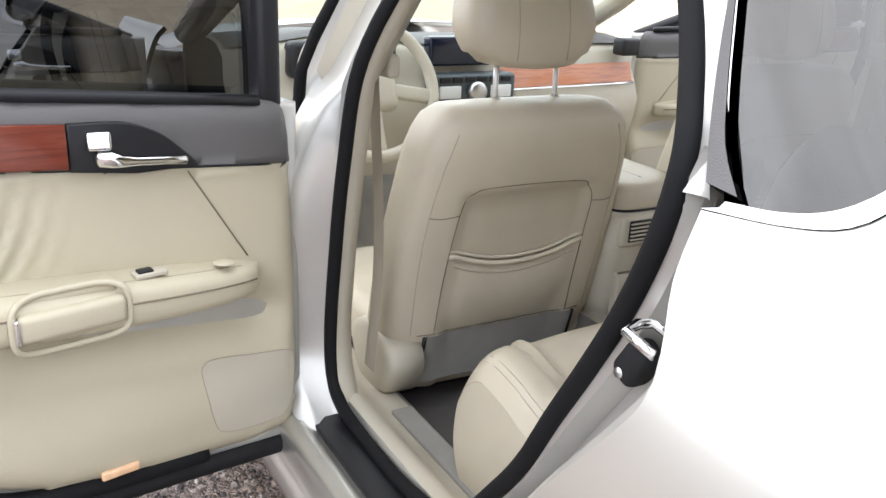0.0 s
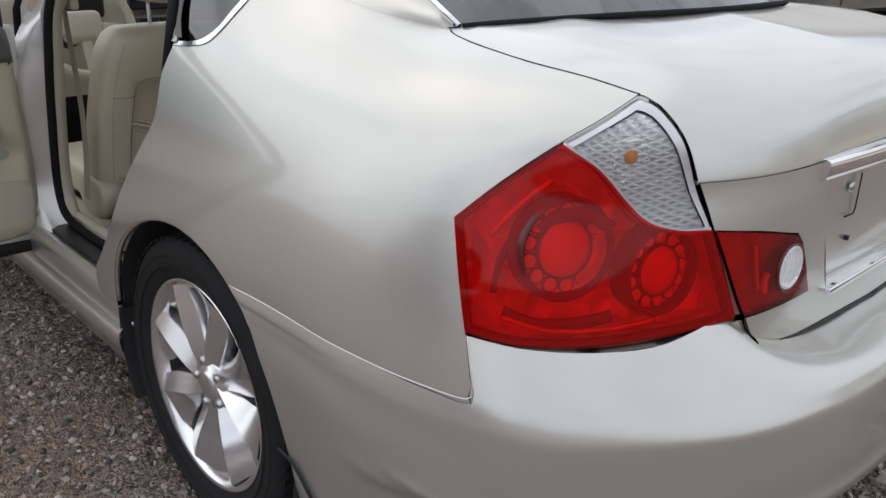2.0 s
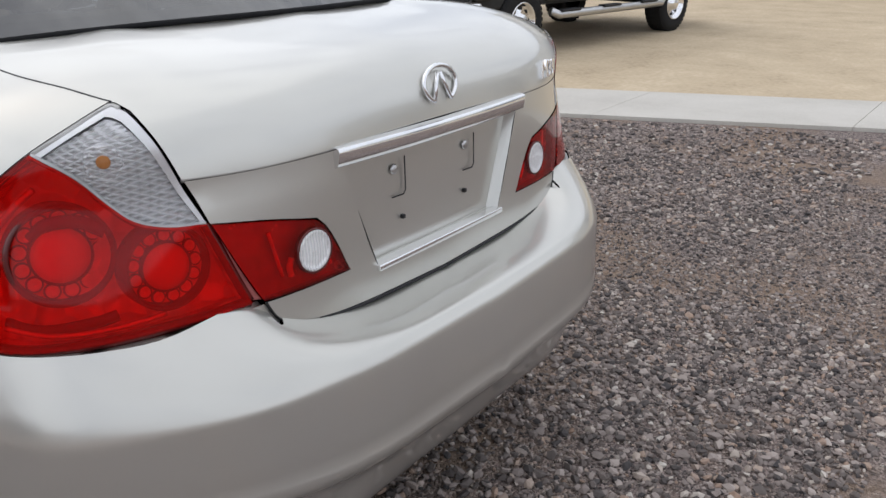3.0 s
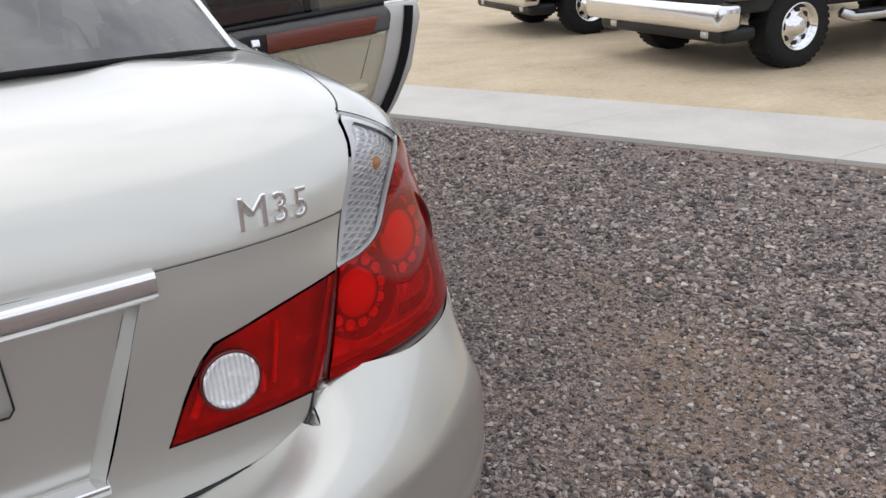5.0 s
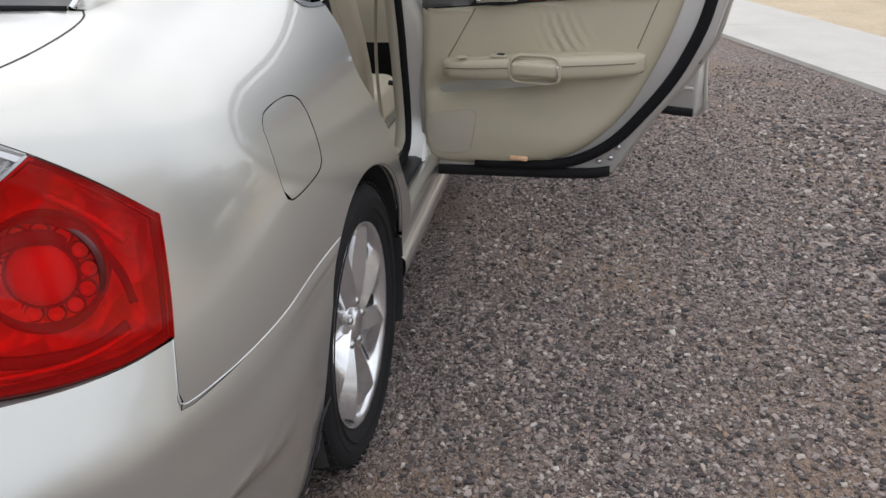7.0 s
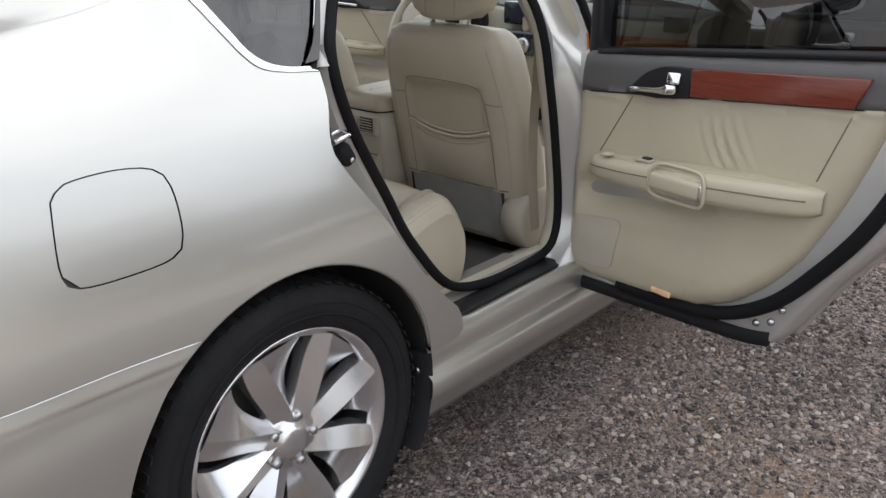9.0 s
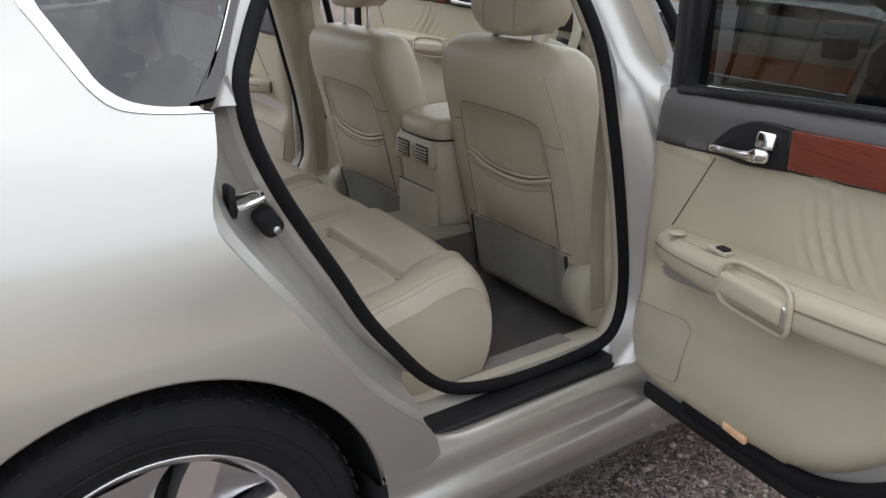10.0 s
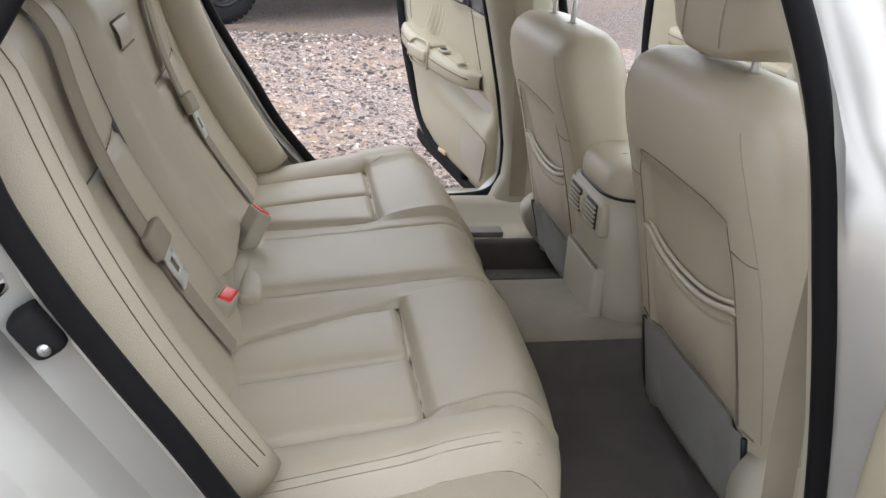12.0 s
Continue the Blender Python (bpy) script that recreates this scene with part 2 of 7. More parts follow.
def gravel_material(name, gain):
    m, t, b, out = nodes_of(name)
    co = t.nodes.new("ShaderNodeTexCoord").outputs["Object"]
    warp = add(t, "ShaderNodeTexNoise", Scale=30.0, Detail=3.0)
    t.links.new(co, warp.inputs["Vector"])
    mixv = t.nodes.new("ShaderNodeMix")
    mixv.data_type = "VECTOR"
    mixv.inputs[0].default_value = 0.02
    t.links.new(co, mixv.inputs[4])
    t.links.new(warp.outputs["Color"], mixv.inputs[5])
    cells, colours = [], []
    for sc in (78.0, 150.0):
        v = add(t, "ShaderNodeTexVoronoi", Scale=sc, Randomness=1.0)
        t.links.new(mixv.outputs[1], v.inputs["Vector"])
        cells.append(v)
    sep = t.nodes.new("ShaderNodeSeparateColor")
    t.links.new(cells[0].outputs["Color"], sep.inputs[0])
    stone = ramp(t, sep.outputs[0], [(0.0, (0.04, 0.035, 0.034)), (0.35, (0.160, 0.127, 0.120)), (0.6, (0.28, 0.222, 0.208)), (0.82, (0.375, 0.31, 0.28)), (1.0, (0.45, 0.40, 0.36))])
    sep2 = t.nodes.new("ShaderNodeSeparateColor")
    t.links.new(cells[1].outputs["Color"], sep2.inputs[0])
    small = ramp(t, sep2.outputs[1], [(0.0, (0.045, 0.039, 0.038)), (0.5, (0.222, 0.174, 0.162)), (1.0, (0.38, 0.315, 0.29))])
    pick = t.nodes.new("ShaderNodeMix")
    pick.data_type = "RGBA"
    t.links.new(ramp(t, sep2.outputs[2], [(0.45, (0, 0, 0)), (0.55, (1, 1, 1))]), pick.inputs[0])
    t.links.new(stone, pick.inputs[6])
    t.links.new(small, pick.inputs[7])
    patch = add(t, "ShaderNodeTexNoise", Scale=0.75, Detail=7.0, Roughness=0.7)
    t.links.new(co, patch.inputs["Vector"])
    dirt = t.nodes.new("ShaderNodeMix")
    dirt.data_type = "RGBA"
    t.links.new(ramp(t, patch.outputs["Fac"], [(0.475, (0, 0, 0)), (0.63, (0.85, 0.85, 0.85))]), dirt.inputs[0])
    t.links.new(pick.outputs[2], dirt.inputs[6])
    dirt.inputs[7].default_value = (0.29, 0.205, 0.145, 1)
    lift = t.nodes.new("ShaderNodeMix")
    lift.data_type, lift.blend_type = "RGBA", "MULTIPLY"
    lift.inputs[0].default_value = 1.0
    lift.inputs[7].default_value = (gain, gain * .99, gain * .98, 1)
    t.links.new(dirt.outputs[2], lift.inputs[6])
    t.links.new(lift.outputs[2], b.inputs["Base Color"])
    b.inputs["Roughness"].default_value = 0.9
    h = t.nodes.new("ShaderNodeMath")
    h.operation = "ADD"
    t.links.new(cells[0].outputs["Distance"], h.inputs[0])
    t.links.new(cells[1].outputs["Distance"], h.inputs[1])
    bump = add(t, "ShaderNodeBump", Strength=1.0, Distance=0.012)
    bump.invert = True
    t.links.new(h.outputs[0], bump.inputs["Height"])
    t.links.new(bump.outputs[0], b.inputs["Normal"])
    return m

def stone_material(name, gain):
    m, t, b, out = nodes_of(name)
    geo = t.nodes.new("ShaderNodeNewGeometry")
    t.links.new(ramp(t, geo.outputs["Random Per Island"], [(p, shade(c, gain)) for p, c in [(0.0, (0.04, 0.036, 0.037)), (0.35, (0.13, 0.108, 0.098)), (0.62, (0.235, 0.195, 0.178)), (0.82, (0.345, 0.295, 0.268)), (0.88, (0.28, 0.19, 0.14)), (1.0, (0.47, 0.43, 0.39))]]), b.inputs["Base Color"])
    b.inputs["Roughness"].default_value = 0.85
    return m

def ground_material(name, stops, scale, fine, bump_d):
    m, t, b, out = nodes_of(name)
    co = t.nodes.new("ShaderNodeTexCoord").outputs["Object"]
    n = add(t, "ShaderNodeTexNoise", Scale=scale, Detail=10.0, Roughness=0.62)
    t.links.new(co, n.inputs["Vector"])
    f = add(t, "ShaderNodeTexNoise", Scale=fine, Detail=4.0)
    t.links.new(co, f.inputs["Vector"])
    av = t.nodes.new("ShaderNodeMix")
    av.inputs[0].default_value = 0.35
    t.links.new(n.outputs["Fac"], av.inputs[2])
    t.links.new(f.outputs["Fac"], av.inputs[3])
    t.links.new(ramp(t, av.outputs[0], stops), b.inputs["Base Color"])
    b.inputs["Roughness"].default_value = 0.92
    bump = add(t, "ShaderNodeBump", Strength=0.6, Distance=bump_d)
    t.links.new(f.outputs["Fac"], bump.inputs["Height"])
    t.links.new(bump.outputs[0], b.inputs["Normal"])
    return m

M_gravel = gravel_material("crushed_gravel", 1.14)
# same gravel with sky glare at a low angle put into its colour
M_glare_gravel = gravel_material("glare_gravel", 1.75)
M_stone = stone_material("stone_chips", 1.14)
# same chips, colour raised to stand in for that glare
M_glare_stone = stone_material("glare_stone_chips", 1.6)
M_concrete = ground_material("pale_concrete", [(0.3, (0.45, 0.425, 0.385)), (0.5, (0.53, 0.505, 0.46)), (0.7, (0.59, 0.565, 0.52))], 1.6, 90.0, 0.003)
M_sand = ground_material("tan_dirt", [(0.3, (0.36, 0.275, 0.18)), (0.45, (0.49, 0.39, 0.265)), (0.55, (0.54, 0.435, 0.30)), (0.72, (0.66, 0.55, 0.40))], 1.6, 22.0, 0.02)

# ---- mesh helpers ----
def part(name, bm, mat, parent=None, label="", smooth=True):
    me = bpy.data.meshes.new(name)
    bm.to_mesh(me)
    bm.free()
    for p in me.polygons:
        p.use_smooth = smooth
    me.materials.append(mat)
    ob = new(name, me)
    if parent:
        ob.parent = parent
    if label:
        ob["label"] = label
    return ob

def box_bm(x0, x1, y0, y1, z0, z1, bevel=0.0):
    bm = bmesh.new()
    bmesh.ops.create_cube(bm, size=1)
    for v in bm.verts:
        v.co = ((x0 + x1) / 2 + v.co.x * (x1 - x0), (y0 + y1) / 2 + v.co.y * (y1 - y0), (z0 + z1) / 2 + v.co.z * (z1 - z0))
    if bevel:
        bmesh.ops.bevel(bm, geom=bm.edges[:], offset=bevel, segments=3, affect="EDGES", profile=0.5)
    return bm

# ---- body surface: sections swept along the side, round the corner and across the tail ----
XP, YP = 0.30, -0.45
CORNER = 0.5 * math.pi / 2

def hermite(xs, ys, x):
    xs, ys = np.asarray(xs, float), np.asarray(ys, float)
    x = np.clip(x, xs[0], xs[-1])
    d = np.diff(ys, axis=0) / np.diff(xs)[:, None]
    h = np.diff(xs)
    m = np.vstack([d[:1], (d[:-1] * h[1:, None] + d[1:] * h[:-1, None]) / (h[1:] + h[:-1])[:, None], d[-1:]])
    i = np.clip(np.searchsorted(xs, x) - 1, 0, len(xs) - 2)
    t = ((x - xs[i]) / h[i])[:, None]
    h = h[i][:, None]
    return (2*t**3 - 3*t**2 + 1) * ys[i] + (t**3 - 2*t**2 + t) * h * m[i] + (3*t**2 - 2*t**3) * ys[i+1] + (t**3 - t**2) * h * m[i+1]

class Shell:
    def __init__(self, stations, swells=()):
        self.swells = swells  # u, v, spread in u and in v, outward, upward
        self.us = [s[0] for s in stations]
        self.table = np.array([s[1] for s in stations], float)  # station, point, (reach, height)
        self.n = self.table.shape[1]

    def at(self, u, v, inset=0.0):
        u, v = np.atleast_1d(np.asarray(u, float)), np.atleast_1d(np.asarray(v, float))
        u, v = np.broadcast_arrays(u, v)
        flat = self.table.reshape(len(self.us), -1)
        rows = hermite(self.us, flat, u).reshape(len(u), self.n, 2)
        k = np.clip(np.floor(v).astype(int), 0, self.n - 2)
        t = (v - k)[:, None]
        a = np.arange(len(u))
        p1, p2 = rows[a, k], rows[a, k + 1]
        p0 = np.where((k > 0)[:, None], rows[a, np.maximum(k - 1, 0)], 2 * p1 - p2)
        p3 = np.where((k < self.n - 2)[:, None], rows[a, np.minimum(k + 2, self.n - 1)], 2 * p2 - p1)
        q = 0.5 * (2*p1 + (p2 - p0)*t + (2*p0 - 5*p1 + 4*p2 - p3)*t**2 + (3*p1 - p0 - 3*p2 + p3)*t**3)
        r, z = q[:, 0] - XP, q[:, 1]
        for u0, v0, su, sv, dr, dz in self.swells:
            w = np.exp(-((u - u0) / su) ** 2 - ((v - v0) / sv) ** 2)
            r, z = r + dr * w, z + dz * w
        th = np.clip(u, 0, CORNER) / 0.5
        x = XP + np.cos(th) * r - np.maximum(u - CORNER, 0)
        y = YP - np.sin(th) * r - np.minimum(u, 0)
        return np.stack([x, y, z], -1)

    def normal(self, u, v):
        u, v = np.broadcast_arrays(np.atleast_1d(np.asarray(u, float)), np.atleast_1d(np.asarray(v, float)))
        e = 1e-3
        du = self.at(u + e, v) - self.at(u - e, v)
        dv = self.at(u, v + e) - self.at(u, np.maximum(v - e, 0))
        n = np.cross(dv, du)
        return n / np.maximum(np.linalg.norm(n, axis=1, keepdims=True), 1e-9)

    def soft_normal(self, u, v, du=0.15, dv=0.7):
        n = 0
        for a in (-1, -.5, 0, .5, 1):
            for b in (-1, -.5, 0, .5, 1):
                n = n + self.normal(np.minimum(u + a * du, self.us[-1] - 1e-3), np.clip(v + b * dv, .05, self.n - 1.05)) * math.exp(-(a * a + b * b))
        return n / np.maximum(np.linalg.norm(n, axis=1, keepdims=True), 1e-9)

    def v_at(self, u, z, lo=0.5, hi=8.0):
        u = np.atleast_1d(np.asarray(u, float)); z = np.broadcast_to(np.asarray(z, float), u.shape)
        a, b = np.full(u.shape, lo), np.full(u.shape, hi)
        for _ in range(30):
            m = (a + b) / 2
            low = self.at(u, m)[:, 2] < z
            a, b = np.where(low, m, a), np.where(low, b, m)
        return (a + b) / 2

def side(y):
    return YP - y

BODY = Shell([
    (side(2.9), [(.74, .20), (.82, .22), (.85, .38), (.87, .58), (.86, .78), (.81, .95), (.76, 1.02), (.68, 1.20), (.56, 1.42)]),
    (side(1.3), [(.76, .20), (.85, .22), (.87, .38), (.885, .58), (.87, .80), (.82, .96), (.765, 1.03), (.69, 1.20), (.57, 1.43)]),
    (side(0.4), [(.76, .20), (.85, .23), (.872, .38), (.889, .60), (.872, .79), (.825, .95), (.765, 1.035), (.68, 1.20), (.55, 1.42)]),
    (side(0.0), [(.76, .20), (.85, .24), (.872, .40), (.892, .61), (.870, .79), (.825, .94), (.765, 1.04), (.67, 1.17), (.53, 1.37)]),
    (side(-.45), [(.75, .20), (.82, .24), (.86, .40), (.882, .60), (.862, .77), (.822, .92), (.745, 1.045), (.60, 1.122), (.30, 1.14)]),
    (CORNER / 2, [(.80, .22), (.88, .25), (.91, .42), (.91, .62), (.885, .75), (.845, .92), (.812, 1.04), (.62, 1.118), (.30, 1.14)]),
    (CORNER, [(.78, .22), (.83, .25), (.845, .42), (.85, .62), (.842, .75), (.833, .94), (.803, 1.052), (.62, 1.11), (.30, 1.14)]),
    (CORNER + XP, [(.78, .22), (.83, .25), (.845, .42), (.85, .62), (.842, .75), (.835, .94), (.808, 1.06), (.62, 1.115), (.30, 1.15)]),
], [(.445, 6.3, .095, .75, .016, .006), (.31, 4.9, .12, 1.5, .016, 0.0)])
BUMPER = Shell([
    (side(-.10), [(.74, .20), (.83, .22), (.872, .36), (.888, .52), (.889, .60), (.887, .62), (.885, .64), (.87, .70)]),
    (side(-.45), [(.74, .20), (.84, .22), (.878, .36), (.895, .52), (.888, .60), (.886, .62), (.883, .64), (.865, .70)]),
    (CORNER / 2, [(.78, .20), (.87, .28), (.915, .40), (.944, .475), (.946, .585), (.940, .636), (.917, .692), (.885, .752)]),
    (0.60, [(.80, .20), (.89, .28), (.940, .40), (.968, .468), (.969, .595), (.962, .640), (.920, .700), (.850, .755)]),
    (0.68, [(.80, .20), (.90, .285), (.948, .40), (.975, .465), (.976, .60), (.968, .647), (.935, .680), (.84, .705)]),
    (CORNER, [(.80, .20), (.90, .29), (.952, .40), (.981, .463), (.980, .605), (.970, .645), (.940, .663), (.83, .674)]),
    (CORNER + XP, [(.81, .20), (.91, .30), (.962, .40), (.991, .462), (.986, .603), (.974, .640), (.945, .653), (.83, .657)]),
], [(.33, 4.5, .13, 3.0, .018, 0.0)])

def densify(pieces, step=0.02):
    """Closed outline from smooth pieces of (u, w) points, w being v scaled to metres."""
    out = []
    for pts in pieces:
        pts = [Vector(p) for p in pts]
        for i in range(len(pts) - 1):
            p1, p2 = pts[i], pts[i + 1]
            p0 = pts[i - 1] if i else 2 * p1 - p2
            p3 = pts[i + 2] if i + 2 < len(pts) else 2 * p2 - p1
            n = max(1, int((p2 - p1).length / step + 0.5))
            for k in range(n):
                t = k / n
                out.append(0.5 * (2*p1 + (p2 - p0)*t + (2*p0 - 5*p1 + 4*p2 - p3)*t*t + (3*p1 - p0 - 3*p2 + p3)*t**3))
    return out

def inside(poly, x, y):
    c, j = False, len(poly) - 1
    for i in range(len(poly)):
        (xi, yi), (xj, yj) = poly[i], poly[j]
        if (yi > y) != (yj > y) and x < (xj - xi) * (y - yi) / (yj - yi) + xi:
            c = not c
        j = i
    return c

WV = 0.15
from mathutils import geometry

def fill(outline, holes=(), grid=0.03):
    """Triangles that fill a 2D outline with holes, with inner points on a grid."""
    loops = [outline, *holes]
    pts, edges = [], []
    for lp in loops:
        k = len(pts)
        pts += [Vector(p) for p in lp]
        edges += [(k + i, k + (i + 1) % len(lp)) for i in range(len(lp))]
    nb = len(pts)
    polys = [[(p[0], p[1]) for p in lp] for lp in loops]
    arr = np.array([(p[0], p[1]) for p in pts])
    lo, hi = arr.min(0), arr.max(0)
    for x in np.arange(lo[0] + grid / 2, hi[0], grid):
        for y in np.arange(lo[1] + grid / 2, hi[1], grid):
            if inside(polys[0], x, y) and not any(inside(h, x, y) for h in polys[1:]):
                if ((arr - (x, y)) ** 2).sum(1).min() > (grid * 0.55) ** 2:
                    pts.append(Vector((x, y)))
    vs, es, fs, ov, oe, of = geometry.delaunay_2d_cdt(pts, edges, [], 0, 1e-6)
    tris = []
    for f in fs:
        c = sum((vs[i] for i in f), Vector((0, 0))) / len(f)
        if inside(polys[0], c.x, c.y) and not any(inside(h, c.x, c.y) for h in polys[1:]):
            tris.append(tuple(f))
    remap = {}
    for new_i, olds in enumerate(ov):
        for o in olds:
            remap[o] = new_i
    lp_idx, k = [], 0
    for lp in loops:
        lp_idx.append([remap[k + i] for i in range(len(lp))])
        k += len(lp)
    return vs, tris, lp_idx

def panel(name, shell, pieces, mat, parent, sides=(1,), holes=(), inset=0.0, depth=0.014, grid=0.03, step=0.02, label="", lift=None, soft=False):
    """A body panel cut out of a shell by an outline, with a turned-in edge. sides: 1, -1 or both in one mesh."""
    outline = densify(pieces, step)
    hole_loops = [densify(h, step) for h in holes]
    vs, tris, loops = fill(outline, hole_loops, grid)
    uv = np.array([(p.x, p.y / WV) for p in vs])
    P, N = shell.at(uv[:, 0], uv[:, 1]), (shell.soft_normal if soft else shell.normal)(uv[:, 0], uv[:, 1])
    N = N.copy()
    mid = np.abs(P[:, 0]) < 2e-3
    N[mid, 0] = 0.0
    P = P.copy()
    P[mid, 0] = 0.0
    N = N / np.maximum(np.linalg.norm(N, axis=1, keepdims=True), 1e-9)
    if lift is not None:
        def raised(u, v):
            return shell.at(u, v) + shell.normal(u, v) * np.array([lift(a, b) for a, b in zip(u, v)])[:, None]
        u, v, e = uv[:, 0], np.clip(uv[:, 1], .03, shell.n - 1.03), .006
        P = P + N * np.array([lift(*q) for q in uv])[:, None]
        n2 = np.cross(raised(u, v + 4 * e) - raised(u, v - 4 * e), raised(u + e, v) - raised(u - e, v))
        n2[mid, 0] = 0.0
        n2 = n2 / np.maximum(np.linalg.norm(n2, axis=1, keepdims=True), 1e-9)
        w = np.clip((.57 - P[:, 2:3]) / .06, 0, 1) * np.clip((u[:, None] - .02) / .12, 0, 1) * ((n2 * N).sum(1, keepdims=True) > .3)
        N = N * (1 - w) + n2 * w
        N = N / np.maximum(np.linalg.norm(N, axis=1, keepdims=True), 1e-9)
    P = P - N * inset
    bm = bmesh.new()
    normals = []
    for s in sides:
        m = np.array((s, 1, 1))
        a = [bm.verts.new(p * m) for p in P]
        normals += [n * m for n in N]
        for f in tris:
            q = [a[i] for i in f]
            e1, e2 = P[f[1]] - P[f[0]], P[f[2]] - P[f[0]]
            up = np.dot(np.cross(e1, e2), N[f[0]]) > 0
            bm.faces.new(q if up == (s > 0) else q[::-1])
        if depth:
            for lp in loops:
                n = len(lp)
                for i in range(n):
                    i0, i1 = lp[i], lp[(i + 1) % n]
                    if i0 == i1 or (abs(P[i0][0]) < 1e-3 and abs(P[i1][0]) < 1e-3):
                        continue
                    t = P[i1] - P[i0]
                    en = np.cross(t, N[i0])
                    en = en / max(np.linalg.norm(en), 1e-9)
                    quad = [P[i0], P[i1], P[i1] - N[i1] * depth, P[i0] - N[i0] * depth]
                    w = [bm.verts.new(p * m) for p in quad]
                    normals += [en * m] * 4
                    bm.faces.new(w if s > 0 else w[::-1])
    ob = part(name, bm, mat, parent, label)
    ob.data.normals_split_custom_set_from_vertices([tuple(n) for n in normals])
    return ob

def up(shell, pts):
    """Outline points from (u, height)."""
    return [(u, float(shell.v_at(u, z)[0]) * WV) for u, z in pts]

def raw(pts):
    return [(u, v * WV) for u, v in pts]

def tube(points, radius, segments=8, closed=False, squash=1.0):
    """A round bar along points."""
    bm = bmesh.new()
    pts = [Vector(p) for p in points]
    n = len(pts)
    rings = []
    ref = Vector((0, 0, 1))
    for i, p in enumerate(pts):
        a = pts[(i - 1) % n] if closed or i else p
        b = pts[(i + 1) % n] if closed or i < n - 1 else p
        t = (b - a).normalized()
        side_v = t.cross(ref)
        if side_v.length < 0.05:
            side_v = t.cross(Vector((1, 0, 0)))
        if squash == 1.0 and rings:
            side_v = carried - t * carried.dot(t)
        side_v.normalize()
        carried = side_v
        w = side_v.cross(t)
        rings.append([bm.verts.new(p + (side_v * math.cos(k * 2 * math.pi / segments) + w * squash * math.sin(k * 2 * math.pi / segments)) * radius) for k in range(segments)])
    for i in range(n if closed else n - 1):
        r0, r1 = rings[i], rings[(i + 1) % n]
        if i == n - 1:
            q = min(range(segments), key=lambda k: (r1[k].co - r0[0].co).length)
            r1 = r1[q:] + r1[:q]
        for k in range(segments):
            bm.faces.new([r0[k], r0[(k + 1) % segments], r1[(k + 1) % segments], r1[k]])
    if not closed:
        bm.faces.new(rings[0][::-1])
        bm.faces.new(rings[-1])
    return bm

def spline(pts, n=8, closed=False):
    pts = [Vector(p) for p in pts]
    out = []
    m = len(pts)
    for i in range(m if closed else m - 1):
        p1, p2 = pts[i], pts[(i + 1) % m]
        p0 = pts[(i - 1) % m] if closed or i else 2 * p1 - p2
        p3 = pts[(i + 2) % m] if closed or i + 2 < m else 2 * p2 - p1
        for k in range(n):
            t = k / n
            out.append(0.5 * (2*p1 + (p2 - p0)*t + (2*p0 - 5*p1 + 4*p2 - p3)*t*t + (3*p1 - p0 - 3*p2 + p3)*t**3))
    if not closed:
        out.append(pts[-1])
    return out

def shell_line(shell, pts, s=1, out=0.0, n=6):
    uv = [(p.x, p.y) for p in spline([(u, v, 0) for u, v in pts], n)]
    u, v = np.array([p[0] for p in uv]), np.array([p[1] for p in uv])
    P = shell.at(u, v) + shell.normal(u, v) * out
    return [(p[0] * s, p[1], p[2]) for p in P]

def ribbon(rows):
    """A mesh strip from rows of points."""
    bm = bmesh.new()
    vs = [[bm.verts.new(p) for p in r] for r in rows]
    for a, b in zip(vs, vs[1:]):
        for i in range(len(a) - 1):
            bm.faces.new([a[i], a[i + 1], b[i + 1], b[i]])
    return bm

def rounded(bm, offset, segments=3, angle=30):
    es = [e for e in bm.edges if len(e.link_faces) == 2 and e.calc_face_angle(0) > radians(angle)]
    bmesh.ops.bevel(bm, geom=es, offset=offset, segments=segments, affect="EDGES", profile=0.5)
    return bm

def extrude_outline(pts, h0, h1, grid=None, bevel=0.0, segments=3):
    """A solid with a flat outline in (x, y) between heights h0 and h1."""
    bm = bmesh.new()
    lo = [bm.verts.new((p[0], p[1], h0)) for p in pts]
    hi = [bm.verts.new((p[0], p[1], h1)) for p in pts]
    n = len(pts)
    bm.faces.new(lo[::-1])
    bm.faces.new(hi)
    for i in range(n):
        bm.faces.new([lo[i], lo[(i + 1) % n], hi[(i + 1) % n], hi[i]])
    bmesh.ops.recalc_face_normals(bm, faces=bm.faces[:])
    if bevel:
        es = [e for e in bm.edges if abs(e.verts[0].co.z - e.verts[1].co.z) < 1e-6]
        bmesh.ops.bevel(bm, geom=es, offset=bevel, segments=segments, affect="EDGES", profile=0.5)
    return bm

def lathe(profile, segments=48, axis_pose=None):
    """Revolve (radius, along) points round the local x axis."""
    bm = bmesh.new()
    rings = [[bm.verts.new((a, r * math.cos(k * 2 * math.pi / segments), r * math.sin(k * 2 * math.pi / segments))) for k in range(segments)] for r, a in profile]
    for r0, r1 in zip(rings, rings[1:]):
        for k in range(segments):
            bm.faces.new([r0[k], r0[(k + 1) % segments], r1[(k + 1) % segments], r1[k]])
    if axis_pose is not None:
        bm.transform(axis_pose)
    return bm

def join(*bms):
    out = bmesh.new()
    for b in bms:
        me = bpy.data.meshes.new("tmp")
        b.to_mesh(me)
        b.free()
        out.from_mesh(me)
        bpy.data.meshes.remove(me)
    return out

# ---- the yard ----
SLANT = 0.41

